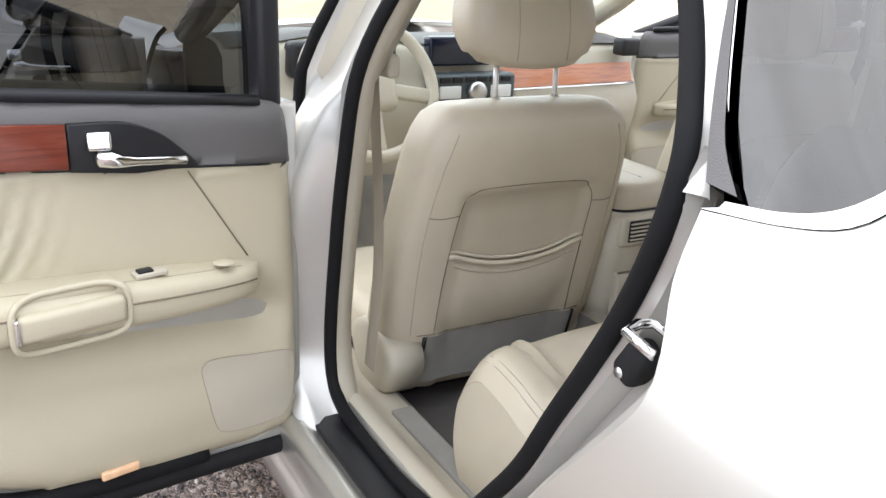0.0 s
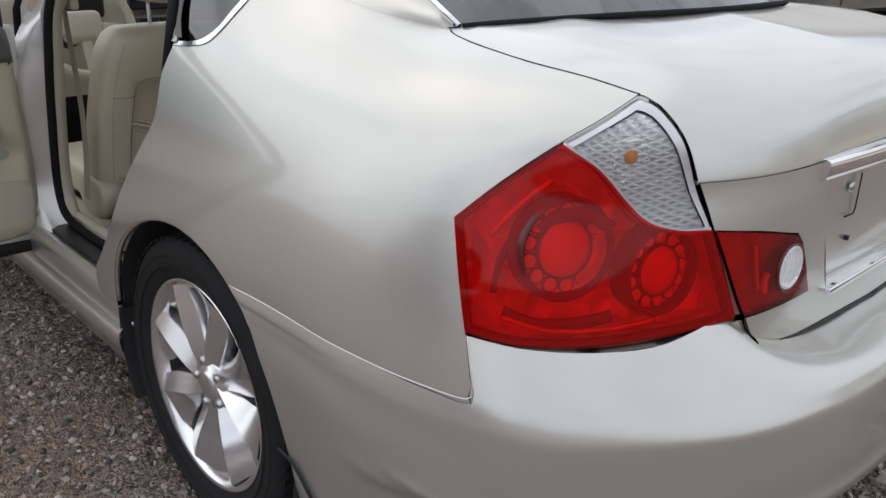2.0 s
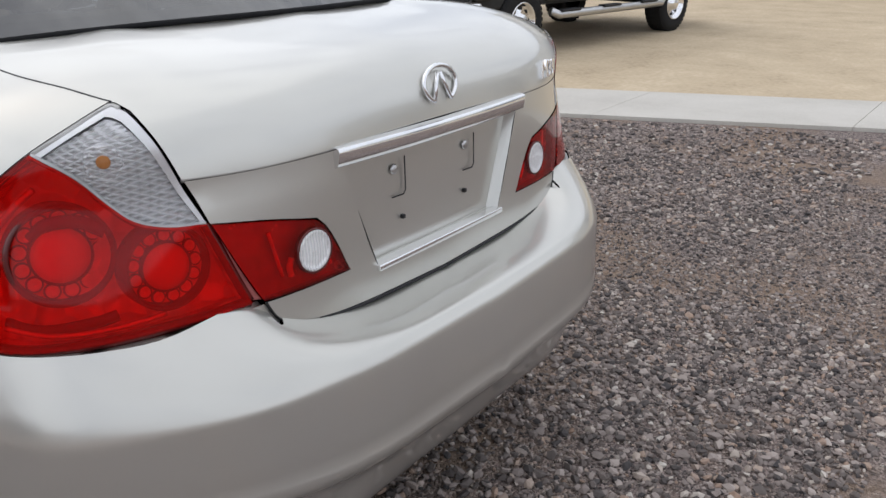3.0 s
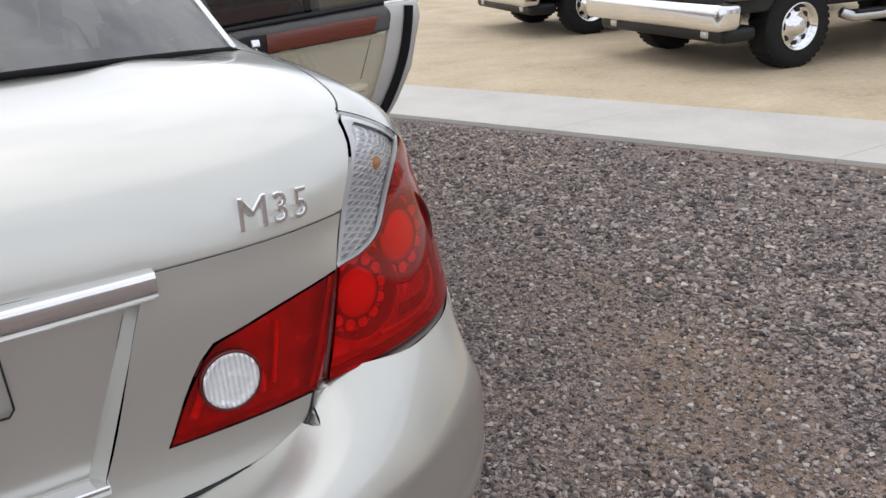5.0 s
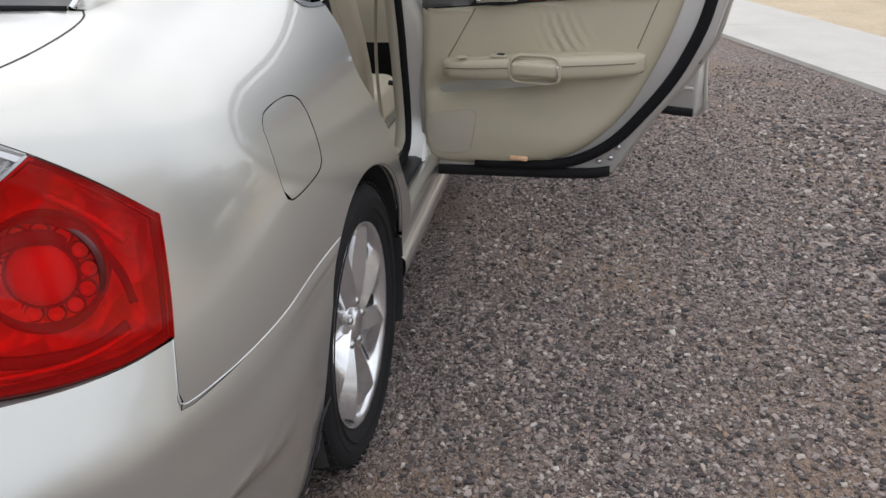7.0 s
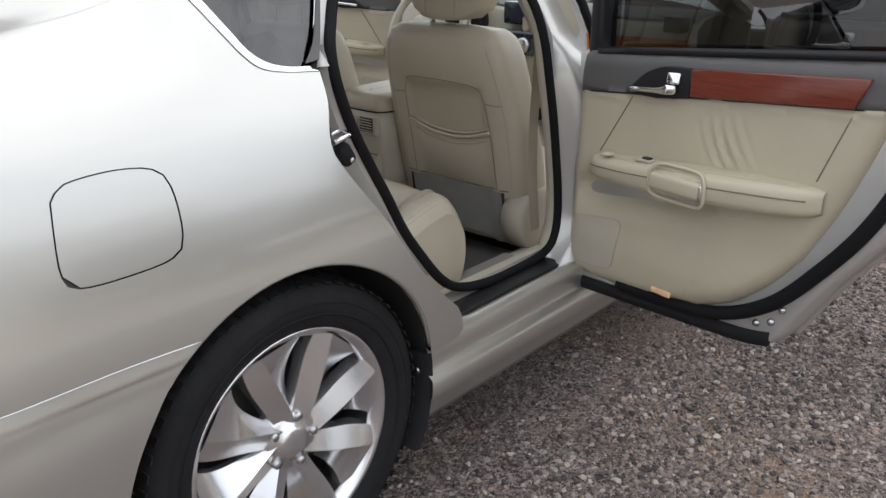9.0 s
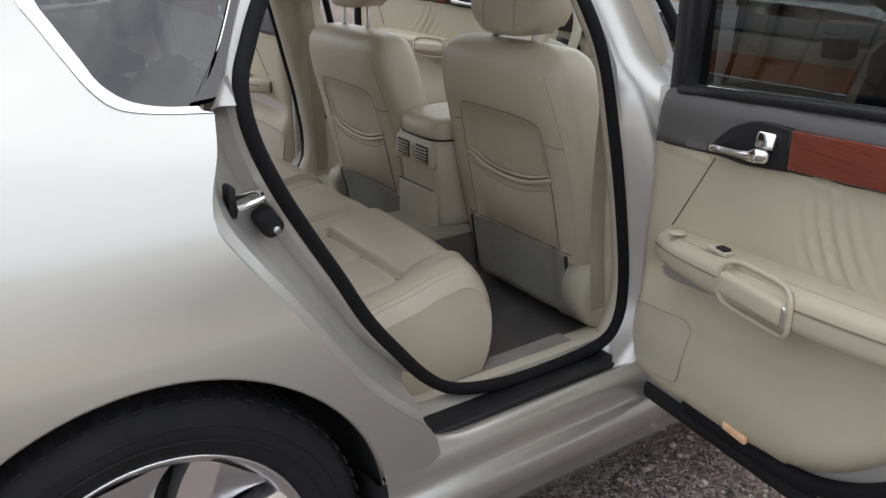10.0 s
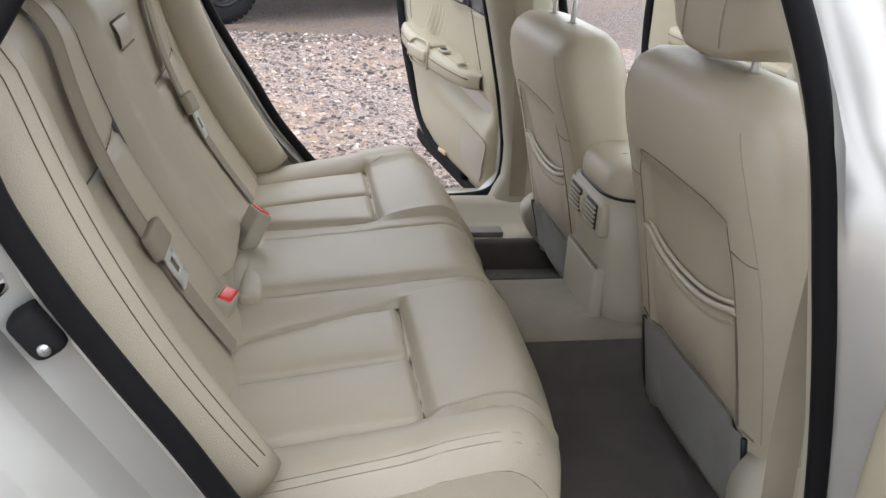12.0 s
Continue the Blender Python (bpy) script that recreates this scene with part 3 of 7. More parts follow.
def slab(name, mat, o0, o1, y0, y1, z0, z1, label, nx=2, ny=2):
    """A ground strip that runs along the slanting kerb line."""
    bm = bmesh.new()
    pts = [(o0 - SLANT * y0, y0), (o1 - SLANT * y0, y0), (o1 - SLANT * y1, y1), (o0 - SLANT * y1, y1)]
    lo = [bm.verts.new((x, y, z0)) for x, y in pts]
    hi = [bm.verts.new((x, y, z1)) for x, y in pts]
    bm.faces.new(hi)
    for i in range(4):
        bm.faces.new([lo[i], lo[(i + 1) % 4], hi[(i + 1) % 4], hi[i]])
    ob = part(name, bm, mat, None, smooth=False)
    return tagged(ob, label, "ground", kind="structure")

bm = bmesh.new()
bm.faces.new([bm.verts.new(p) for p in ((-400, -400, 0), (400, -400, 0), (400, 400, 0), (-400, 400, 0))])
ground = tagged(part("ground", bm, M_gravel, None), "grey-brown crushed gravel yard with dirt patches", "ground", kind="structure")
# wavy strip beyond the left doors: grazing sky light painted as lighter gravel
bm = bmesh.new()
edge_y = np.linspace(-30, 30, 121)
wave = .10 * np.sin(edge_y * 2.3) + .07 * np.sin(edge_y * 5.9 + 1) + .04 * np.sin(edge_y * 13.7)
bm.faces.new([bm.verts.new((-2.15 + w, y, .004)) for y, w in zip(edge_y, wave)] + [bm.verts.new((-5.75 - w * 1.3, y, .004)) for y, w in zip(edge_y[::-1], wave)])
tagged(part("gravel_strip", bm, M_glare_gravel, None), "strip of the same gravel, coloured lighter for low-angle sky glare", "ground", kind="structure")
slab("dirt_lot", M_sand, 5.4, 160, -60, 60, -.02, .006, "smooth tan dirt parking lot")
for k in range(-8, 14):
    y0 = -9.0 + k * 1.62
    slab("pavement", M_concrete, 4.5, 5.6, y0, y0 + 1.616, -.1, .028, "pale concrete strip beside the gravel")

# loose stones on the gravel, thickest where the walk goes by
rng = np.random.default_rng(4)
base = bmesh.new()
bmesh.ops.create_icosphere(base, subdivisions=1, radius=1.0)
bv = np.array([v.co[:] for v in base.verts])
bf = np.array([[v.index for v in f.verts] for f in base.faces])
base.free()

def stones(name, places, lo, hi, flat, mat=M_stone):
    """Angular chips, one joined mesh, lying at the given places."""
    n, k = len(places), len(bv)
    r = lo + (hi - lo) * rng.random(n) ** 2.4
    v = bv[None] * (1 + rng.uniform(-.45, .38, (n, k, 1)))
    v = v * np.stack([r * rng.uniform(.75, 1.35, n), r * rng.uniform(.55, 1.05, n), r * rng.uniform(*flat, n)], 1)[:, None, :]
    a, c = rng.uniform(0, 2 * math.pi, (n, 1)), rng.uniform(-.6, .6, (n, 1))
    y, z = v[..., 1] * np.cos(c) - v[..., 2] * np.sin(c), v[..., 1] * np.sin(c) + v[..., 2] * np.cos(c)
    v = np.stack([v[..., 0] * np.cos(a) - y * np.sin(a), v[..., 0] * np.sin(a) + y * np.cos(a), z], -1)
    v = v + np.concatenate([places, (r * .28)[:, None]], 1)[:, None, :]
    f = bf[None] + (np.arange(n) * k)[:, None, None]
    me = bpy.data.meshes.new(name)
    me.from_pydata(v.reshape(-1, 3).tolist(), [], f.reshape(-1, 3).tolist())
    me.materials.append(mat)
    return tagged(new(name, me), "loose grey and brown stone chips on the yard", "gravel", kind="stuff")

def scatter(n, x0, x1, y0, y1, keep):
    """Random places in a stretch of the yard, thinned by keep, off the concrete."""
    x, y = rng.uniform(x0, x1, n * 3), rng.uniform(y0, y1, n * 3)
    ok = (rng.random(n * 3) < keep(x, y)) & (x < 4.42 - SLANT * y)
    return np.stack([x, y], 1)[ok][:n]

stones("gravel_stones", scatter(74000, .7, 3.5, -1.7, 4.2, lambda x, y: np.clip(1.25 - .22 * np.hypot(x - 1.3, y - .2), 0, 1) * np.where(x > .95, 1, .3)), .0034, .0112, (.4, .9))
stones("gravel_stones", scatter(9000, 2.2, 4.6, -1.2, 3.0, lambda x, y: np.ones_like(x)), .007, .020, (.4, .8))
stones("gravel_stones", scatter(24000, -2.6, -.55, .0, 2.6, lambda x, y: np.ones_like(x)), .0034, .0112, (.4, .9))
stones("gravel_stones", scatter(9000, -.3, 1.6, -1.75, -.7, lambda x, y: np.ones_like(x)), .0045, .016, (.4, .9))
# chips on that strip, lightened in colour like the glare under them
stones("gravel_stones", scatter(14000, -6.0, -1.95, -.9, 3.0, lambda x, y: np.clip((-1.9 - x) / .5, .1, 1)), .008, .022, (.4, .8), M_glare_stone)

# ---- the saloon: body ----
sedan = tagged(new("sedan"), "champagne silver four-door saloon with all its doors open", "car")

def plan(shell, x, y, lo=6.0, hi=8.0):
    """Outline point for a place on the deck, from above."""
    if y > YP:
        u, r = YP - y, x
    elif x > XP:
        u, r = 0.5 * math.atan2(YP - y, x - XP), XP + math.hypot(x - XP, YP - y)
    else:
        u, r = CORNER + XP - x, XP + YP - y
    a, b = lo, hi
    for _ in range(30):
        m = (a + b) / 2
        p = shell.at(u, m)[0]
        reach = p[0] if y > YP else XP + math.hypot(p[0] - XP, YP - p[1]) if x > XP else XP + YP - p[1]
        a, b = (m, b) if reach > r else (a, m)
    return (u, (a + b) / 2 * WV)

def glass_base(x):
    return -0.60 + 0.37 * x * x

DOOR_EDGE = [(side(y), z) for y, z in ((.172, 1.026), (.157, .975), (.137, .925), (.136, .885), (.163, .838), (.225, .752), (.283, .667), (.335, .595), (.395, .53), (.45, .48))]
ARCH_Z, ARCH_R = 0.333, 0.374
ARCH = [(side(ARCH_R * math.cos(a)), ARCH_Z + ARCH_R * math.sin(a)) for a in np.linspace(radians(10), radians(122.5), 24)]
LAMP_FRONT = [(.262, .740), (.246, .820), (.231, .897)]
LAMP_TOP = [(.231, .897), (.295, .962), (.359, 1.015), (.41, 1.047), (.458, 1.0715)]
DECK_SEAM = [(.458, 6.263), (.374, 6.51), (.245, 6.70), (.085, 6.89), (.032, 6.985)]
PILLAR = [(.032, 1.119), (side(-.40), 1.124), (side(-.30), 1.134), (side(-.20), 1.152), (side(-.10), 1.185), (side(0), 1.235), (side(.10), 1.30), (side(.2), 1.362), (side(.3), 1.40)]
QWIN_REAR = [(-.425, 7.25), (-.418, 7.05), (-.432, 6.85), (-.455, 6.50), (-.472, 6.25), (-.497, 6.05), (-.546, 5.955), (-.622, 5.90)]
FUEL = [(-.157 + (u + .157) * .965, 4.58 + (v - 4.58) * .97) for u, v in [(-.068, 4.95), (-.095, 5.09), (-.174, 5.10), (-.235, 5.0), (-.256, 4.77), (-.254, 4.25), (-.229, 4.07), (-.15, 4.05), (-.075, 4.10), (-.054, 4.25), (-.058, 4.6), (-.068, 4.95)]]

for s in (1, -1):
    pieces = [
        up(BODY, DOOR_EDGE),
        up(BODY, [DOOR_EDGE[-1], (side(.470), .445), (side(.478), .412)]),
        up(BODY, [(side(.478), .412), (side(.462), .397), (side(.42), .394), (side(.3695), .394)]),
        up(BODY, [(side(.3695), .394), ARCH[0]]),
        up(BODY, ARCH),
        up(BODY, [ARCH[-1], (side(-.35), .653), (side(-.537), .654), (.20, .650), (.255, .646)]),
        up(BODY, [(.255, .646), (.271, .649), (.274, .666)]),
        up(BODY, [(.274, .666), (.262, .740)]),
        up(BODY, LAMP_FRONT),
        up(BODY, LAMP_TOP),
        raw(DECK_SEAM),
        up(BODY, PILLAR),
        up(BODY, [PILLAR[-1], (side(.42), 1.415)]),
        up(BODY, [(side(.42), 1.415), (side(.30), 1.375), (side(.10), 1.30), (side(-.02), 1.235)]) + raw([QWIN_REAR[0]]),
        raw(QWIN_REAR),
    ]
    pieces[-1][-1] = pieces[0][0]
    pieces[0][0] = pieces[-1][-1]
    mid = (-.16 * 1.0, 4.58 * WV)
    hole = [[(mid[0] + (p[0] - mid[0]) * 1.028, mid[1] + (p[1] - mid[1]) * 1.028) for p in raw(FUEL)]] if s > 0 else None
    panel("quarter_panel", BODY, pieces, M_paint, sedan, (s,), holes=[hole] if hole else (), soft=True)
    if s > 0:
        fd = panel("fuel_door", BODY, [raw(FUEL)], M_paint, sedan, (1,), inset=0.0005, depth=0.01, grid=0.02, soft=True)
        panel("gap", BODY, [hole[0]], M_grey, fd, (1,), inset=0.007, depth=0, grid=0.03)
    # quarter window
    win_out = [raw(QWIN_REAR), raw([(-.622, 5.90), (-.600, 6.035), (-.6635, 6.60), (-.7025, 6.98), (-.768, 7.6)]), raw([(-.768, 7.6), (-.60, 7.56), (-.45, 7.38), (-.425, 7.25)])]
    win_in = [raw([(-.455, 7.19), (-.452, 7.02), (-.466, 6.80), (-.482, 6.55), (-.495, 6.33), (-.522, 6.16), (-.556, 6.065), (-.594, 6.04)]),
              raw([(-.594, 6.04), (-.632, 6.30), (-.661, 6.60), (-.700, 6.98), (-.765, 7.54)]), raw([(-.765, 7.54), (-.60, 7.49), (-.475, 7.31), (-.455, 7.19)])]
    win_in = [[((a[0] * .62 + b[0] * .38), (a[1] * .62 + b[1] * .38)) for a, b in zip(win_in[0], raw(QWIN_REAR))], win_in[1], win_in[2]]
    win_in[1][0], win_in[2][-1] = win_in[0][-1], win_in[0][0]
    qw = panel("quarter_window", BODY, win_in, M_glass_dark, sedan, (s,), inset=0.006, depth=0, grid=0.04, label="dark tinted fixed quarter glass")
    panel("window_trim", BODY, win_out, M_chrome, qw, (s,), holes=[win_in], inset=-0.002, depth=0.012, grid=0.03, step=0.012, label="bright chrome surround")
    bar = panel("division_bar", BODY, [raw([(-.594, 6.03), (-.632, 6.29), (-.663, 6.60), (-.702, 6.98), (-.770, 7.60)]), raw([(-.770, 7.60), (-.80, 7.62)]), raw([(-.795, 7.62), (-.727, 7.15), (-.697, 6.83), (-.664, 6.45), (-.630, 6.06)]), raw([(-.630, 6.06), (-.594, 6.03)])], M_grey, qw, (s,), inset=-0.003, depth=0.02, grid=0.05, label="dark grey division bar")

    # tail lamp
    inner_edge = [(.458, 1.068), (.480, 1.060), (.508, 1.022), (.538, .948), (.563, .892)]
    low_edge = [(.563, .890), (.588, .82), (.612, .756)]
    bottom = [(.612, .754), (.503, .747), (.412, .740), (.328, .737), (.265, .744)]
    split = [(.359, 1.011), (.405, .980), (.443, .936), (.473, .908), (.515, .894), (.563, .891)]
    lamp = panel("tail_lamp", BODY, [up(BODY, LAMP_FRONT[::-1][::-1]), up(BODY, [(.231, .897), (.295, .958), (.359, 1.011)]), up(BODY, split), up(BODY, low_edge), up(BODY, bottom), up(BODY, [(.265, .744), (.262, .740)])],
                 M_redlens, sedan, (s,), inset=-0.002, depth=0.012, grid=0.02, step=0.012, label="red and clear wraparound tail lamp")
    panel("clear_lens", BODY, [up(BODY, split[::-1]), up(BODY, [(.359, 1.011), (.41, 1.044), (.458, 1.068)]), up(BODY, inner_edge)], M_clearlens, lamp, (s,), inset=-0.002, depth=0.012, grid=0.02, step=0.012, label="clear indicator lens")
    panel("reflector", BODY, [up(BODY, split[::-1]), up(BODY, [(.359, 1.011), (.41, 1.044), (.458, 1.068)]), up(BODY, inner_edge)], M_smoothplate, lamp, (s,), inset=0.0085, depth=0, grid=0.02, label="faceted chrome reflector")
    panel("housing", BODY, [up(BODY, [(.266, .745), (.250, .82), (.236, .893)]), up(BODY, [(.236, .893), (.295, .953), (.356, 1.004)]), up(BODY, [(a - .003, b - .006) for a, b in split]), up(BODY, [(a - .003, b) for a, b in low_edge]), up(BODY, [(min(a, .608), b + .002) for a, b in bottom])],
          M_plated, lamp, (s,), inset=0.052, depth=-0.050, grid=0.02, label="ribbed red inner housing")
    inward = [(.452, 1.057), (.472, 1.050), (.4995, 1.013), (.530, .944), (.556, .894)]
    panel("lens_frame", BODY, [up(BODY, inner_edge), up(BODY, [inner_edge[-1], inward[-1]]), up(BODY, inward[::-1]), up(BODY, [(.452, 1.057), (.41, 1.034), (.366, 1.004)]), up(BODY, [(.366, 1.004), (.359, 1.011)]), up(BODY, [(.359, 1.011), (.41, 1.044), (.458, 1.068)])],
          M_steel, lamp, (s,), inset=.0035, depth=.008, grid=.02, step=.012, label="silvery lens frame")
    part("divider", tube(shell_line(BODY, [(a, b / WV) for a, b in up(BODY, split)], s, -.004, 8), .0042, 6), M_white, lamp, "pale line between red and clear lens")
    # dark border round the lens
    for k, edge in enumerate((LAMP_FRONT, bottom, LAMP_TOP[:3], [(.612, .756), (.588, .82), (.563, .890)])):
        uv = up(BODY, edge)
        part("border", tube(shell_line(BODY, [(a, b / WV) for a, b in uv], s, -0.010, 8), 0.009, 6), M_redbezel, lamp)
    for cu, cv, r in ((.383, 4.67, .068), (.513, 4.46, .060)):
        c, n = BODY.at(cu, cv)[0], BODY.normal(cu, cv)[0]
        c, n = c - n * .014, n + np.array((0, -.9, 0))
        ax = Matrix.Translation((c[0] * s, c[1], c[2])) @ Vector((n[0] * s, n[1], n[2])).to_track_quat("X", "Z").to_matrix().to_4x4()
        part("ring", lathe([(r * 1.13, -.050), (r * 1.11, -.014), (r * 1.06, -.009), (r * 1.0, -.012), (r * .97, -.034)], 48, ax), M_redbezel, lamp, "dark red bezel ring")
        part("ring_plate", lathe([(r * .99, -.033), (r * .60, -.033)], 48, ax), M_redplate, lamp)
        dimples, rims = [], []
        for k in range(13):
            spot = ax @ Matrix.Rotation(k * 2 * math.pi / 13, 4, "X") @ Matrix.Translation((0, r * .80, 0))
            d = r * .155
            dimples.append(lathe([(d, -.031), (d * .86, -.025), (d * .5, -.0265), (.0004, -.0275)], 16, spot))
            rims.append(lathe([(d * 1.17, -.0315), (d * 1.12, -.0265), (d * 1.0, -.0255), (d * .93, -.0285)], 16, spot))
        part("dimples", join(*dimples), M_redcore, lamp)
        part("dimple_rims", join(*rims), M_redbezel, lamp)
        part("lens_rim", lathe([(r * .655, -.033), (r * .65, -.020), (r * .615, -.018), (r * .60, -.024)], 40, ax), M_redbezel, lamp)
        part("centre_lens", lathe([(r * .61, -.030), (r * .59, -.021), (r * .42, -.014), (r * .2, -.011), (0.0005, -.010)], 36, ax), M_redflat, lamp)
    for pts, r in (([(.300, .775), (.345, .762), (.41, .768), (.44, .775)], .0045), ([(.335, .888), (.36, .912), (.40, .915), (.435, .897)], .005), ([(.285, .80), (.292, .85), (.315, .90)], .003)):
        uv = up(BODY, pts)
        part("inner_fin", tube(shell_line(BODY, [(a, b / WV) for a, b in uv], s, -0.024, 8), r, 6, squash=2.2), M_redbezel, lamp)
    for pts, r in (([(.300, .768), (.36, .755), (.43, .757), (.50, .766)], .004), ([(.275, .88), (.31, .925), (.35, .96)], .006)):
        uv = up(BODY, pts)
        part("inner_fin", tube(shell_line(BODY, [(a, b / WV) for a, b in uv], s, -0.020, 8), r, 6), M_reflector, lamp)
    c, n = BODY.at(.445, 5.55)[0], BODY.normal(.445, 5.55)[0]
    b = bmesh.new()
    bmesh.ops.create_uvsphere(b, u_segments=16, v_segments=8, radius=.011, matrix=Matrix.Translation(((c[0] - n[0] * .0135) * s, c[1] - n[1] * .0135, c[2] - n[2] * .0135)))
    ax = Matrix.Translation((c[0] * s, c[1], c[2])) @ Vector((n[0] * s, n[1], n[2])).to_track_quat("X", "Z").to_matrix().to_4x4()
    part("indicator_dish", lathe([(.034, -.0125), (.033, -.0085), (.030, -.0095), (.024, -.011), (.014, -.012), (.0005, -.0122)], 40, ax @ Matrix.Diagonal((1, .80, .8, 1))), M_ribbed, lamp, "round ribbed indicator reflector")
    part("bulb", b, M_amber, lamp, "amber indicator bulb")

    # lamp section on the boot lid
    board = [up(BODY, [(.572, .886), (.65, .874), (.715, .859)]), up(BODY, [(.715, .859), (.737, .853), (.752, .838)]), up(BODY, [(.752, .838), (.775, .80), (.803, .746)]),
             up(BODY, [(.803, .746), (.72, .749), (.632, .752)]), up(BODY, [(.632, .752), (.600, .82), (.572, .886)])]
    bc = (.690, sum(p[1] for e in board for p in e) / sum(len(e) for e in board))
    board = [[(bc[0] + (p[0] - bc[0]) * 1.022, bc[1] + (p[1] - bc[1]) * 1.03) for p in e] for e in board]
    bl = panel("boot_lamp", BODY, board, M_deeplens, sedan, (s,), inset=-0.002, depth=0.012, grid=0.02, step=0.01, label="red boot-lid lamp with round reversing light")
    panel("housing", BODY, board, M_redmid, bl, (s,), inset=0.022, depth=-0.02, grid=0.02)
    c, n = BODY.at(.728, 4.30)[0], BODY.normal(.728, 4.30)[0]
    ax = Matrix.Translation((c[0] * s, c[1], c[2])) @ Vector((n[0] * s, n[1], n[2])).to_track_quat("X", "Z").to_matrix().to_4x4()
    part("reversing_light", lathe([(.036, -.004), (.035, .0035), (.031, .005), (.029, .003), (.022, .0035), (.012, .0045), (.0005, .005)], 40, ax), M_fluted, bl, "round clear reversing light")
    part("light_rim", lathe([(.0385, -.006), (.0385, .0035), (.0365, .0045), (.0350, .003)], 40, ax), M_redbezel, bl)
    for pts, r in (([(.674, .775), (.665, .815), (.657, .852)], .0035), ([(.690, .770), (.688, .785), (.694, .80)], .006), ([(.772, .765), (.762, .785), (.755, .80)], .006)):
        part("inner_fin", tube(shell_line(BODY, [(a, b / WV) for a, b in up(BODY, pts)], s, -.014, 6), r, 6), M_redcore, bl)

# boot lid, upper and lower
lid_glass = [plan(BODY, x, glass_base(x) - 0.012) for x in (0.0, .15, .30, .42, .52, .575)]
lid_side = raw([(.043, 6.965), (.094, 6.860), (.253, 6.668), (.380, 6.478), (.4655, 6.25)])
lamp_side = up(BODY, [(.4655, 1.0705), (.485, 1.060), (.512, 1.022), (.538, .9605)])
lid = panel("boot_lid", BODY, [lid_glass, [lid_glass[-1], lid_side[0]], lid_side, [lid_side[-1], lamp_side[0]], lamp_side, up(BODY, [(.538, .9605), (.66, .960), (.80, .961), (1.085, .964)]), [up(BODY, [(1.085, .964)])[0], lid_glass[0]]],
            M_paint, sedan, (1, -1), grid=0.03, soft=True, label="champagne silver boot lid")
low = [
    up(BODY, [(.541, .957), (.66, .957), (.79, .957)]),
    up(BODY, [(.79, .957), (.803, .935), (.884, .722)]),
    up(BODY, [(.884, .722), (1.085, .720)]),
    up(BODY, [(1.085, .720), (1.085, .665)]),
    up(BODY, [(1.085, .665), (.85, .671), (.72, .688), (.672, .705)]),
    up(BODY, [(.672, .705), (.649, .7165), (.632, .747)]),
    up(BODY, [(.632, .747), (.72, .745), (.808, .742)]),
    up(BODY, [(.808, .742), (.780, .80), (.757, .840), (.740, .857)]),
    up(BODY, [(.740, .857), (.715, .863), (.65, .878), (.568, .890)]),
    up(BODY, [(.568, .890), (.541, .957)]),
]
lid_low = panel("boot_lid_lower", BODY, low, M_paint, sedan, (1, -1), grid=0.025)
rec = [up(BODY, [(1.085, .955), (.800, .955)]), up(BODY, [(.800, .955), (.820, .920), (.896, .729)]), up(BODY, [(.896, .729), (1.085, .729)]), up(BODY, [(1.085, .729), (1.085, .955)])]
panel("plate_recess", BODY, rec, M_paint, lid_low, (1, -1), inset=0.022, depth=0, grid=0.03, label="empty number-plate recess")
for s in (1, -1):
    edge = up(BODY, [(.790, .955), (.803, .935), (.884, .722), (1.085, .720)])
    back = up(BODY, [(.800, .955), (.820, .920), (.896, .729), (1.085, .729)])
    rows = []
    for e, inset in ((edge, 0.0), (back, 0.022)):
        u, v = np.array([p[0] for p in e]), np.array([p[1] / WV for p in e])
        rows.append([(p[0] * s, p[1], p[2]) for p in BODY.at(u, v) - BODY.normal(u, v) * inset])
    part("recess_wall", ribbon(rows), M_paint, lid_low, smooth=False)
    # plate fixing slots and screw holes
    for x, z in ((.103, .788),):
        part("screw", box_bm(s * x - .004, s * x + .004, -.975, -.966, z - .004, z + .004, .001), M_black, lid_low)
    part("plate_slot", tube([(s * .115 + .018, -.972, .905), (s * .115 + .020, -.972, .84), (s * .115 + .014, -.972, .832), (s * .115 - .02, -.972, .833)], 0.0014, 6), M_black, lid_low)
    part("stud", lathe([(.010, 0), (.009, .003), (.005, .0045), (.0005, .005)], 16, Matrix.Translation((s * .115 - .01, -.969, .885)) @ Vector((0, -1, 0)).to_track_quat("X", "Z").to_matrix().to_4x4()), M_brushed, lid_low)
part("chrome_bar", ribbon([[(x, y + .012 * (x / .3) ** 2, z) for y, z in ((-.975, .962), (-1.000, .9625), (-1.006, .9605), (-1.008, .957), (-1.0065, .942), (-1.004, .931), (-.997, .927), (-.970, .927))] for x in np.linspace(-.298, .298, 21)]), M_chrome, lid_low, "chrome garnish bar")
for s in (1, -1):
    b = bmesh.new()
    b.faces.new([b.verts.new((s * .298, y + .012, z)) for y, z in ((-.975, .962), (-1.000, .9625), (-1.006, .9605), (-1.008, .957), (-1.0065, .942), (-1.004, .931), (-.997, .927), (-.970, .927))])
    part("bar_end", b, M_chrome, lid_low)
part("lower_strip", rounded(box_bm(-.208, .208, -1.002, -.975, .716, .729), .003), M_chrome, lid_low, "chrome strip under the plate")
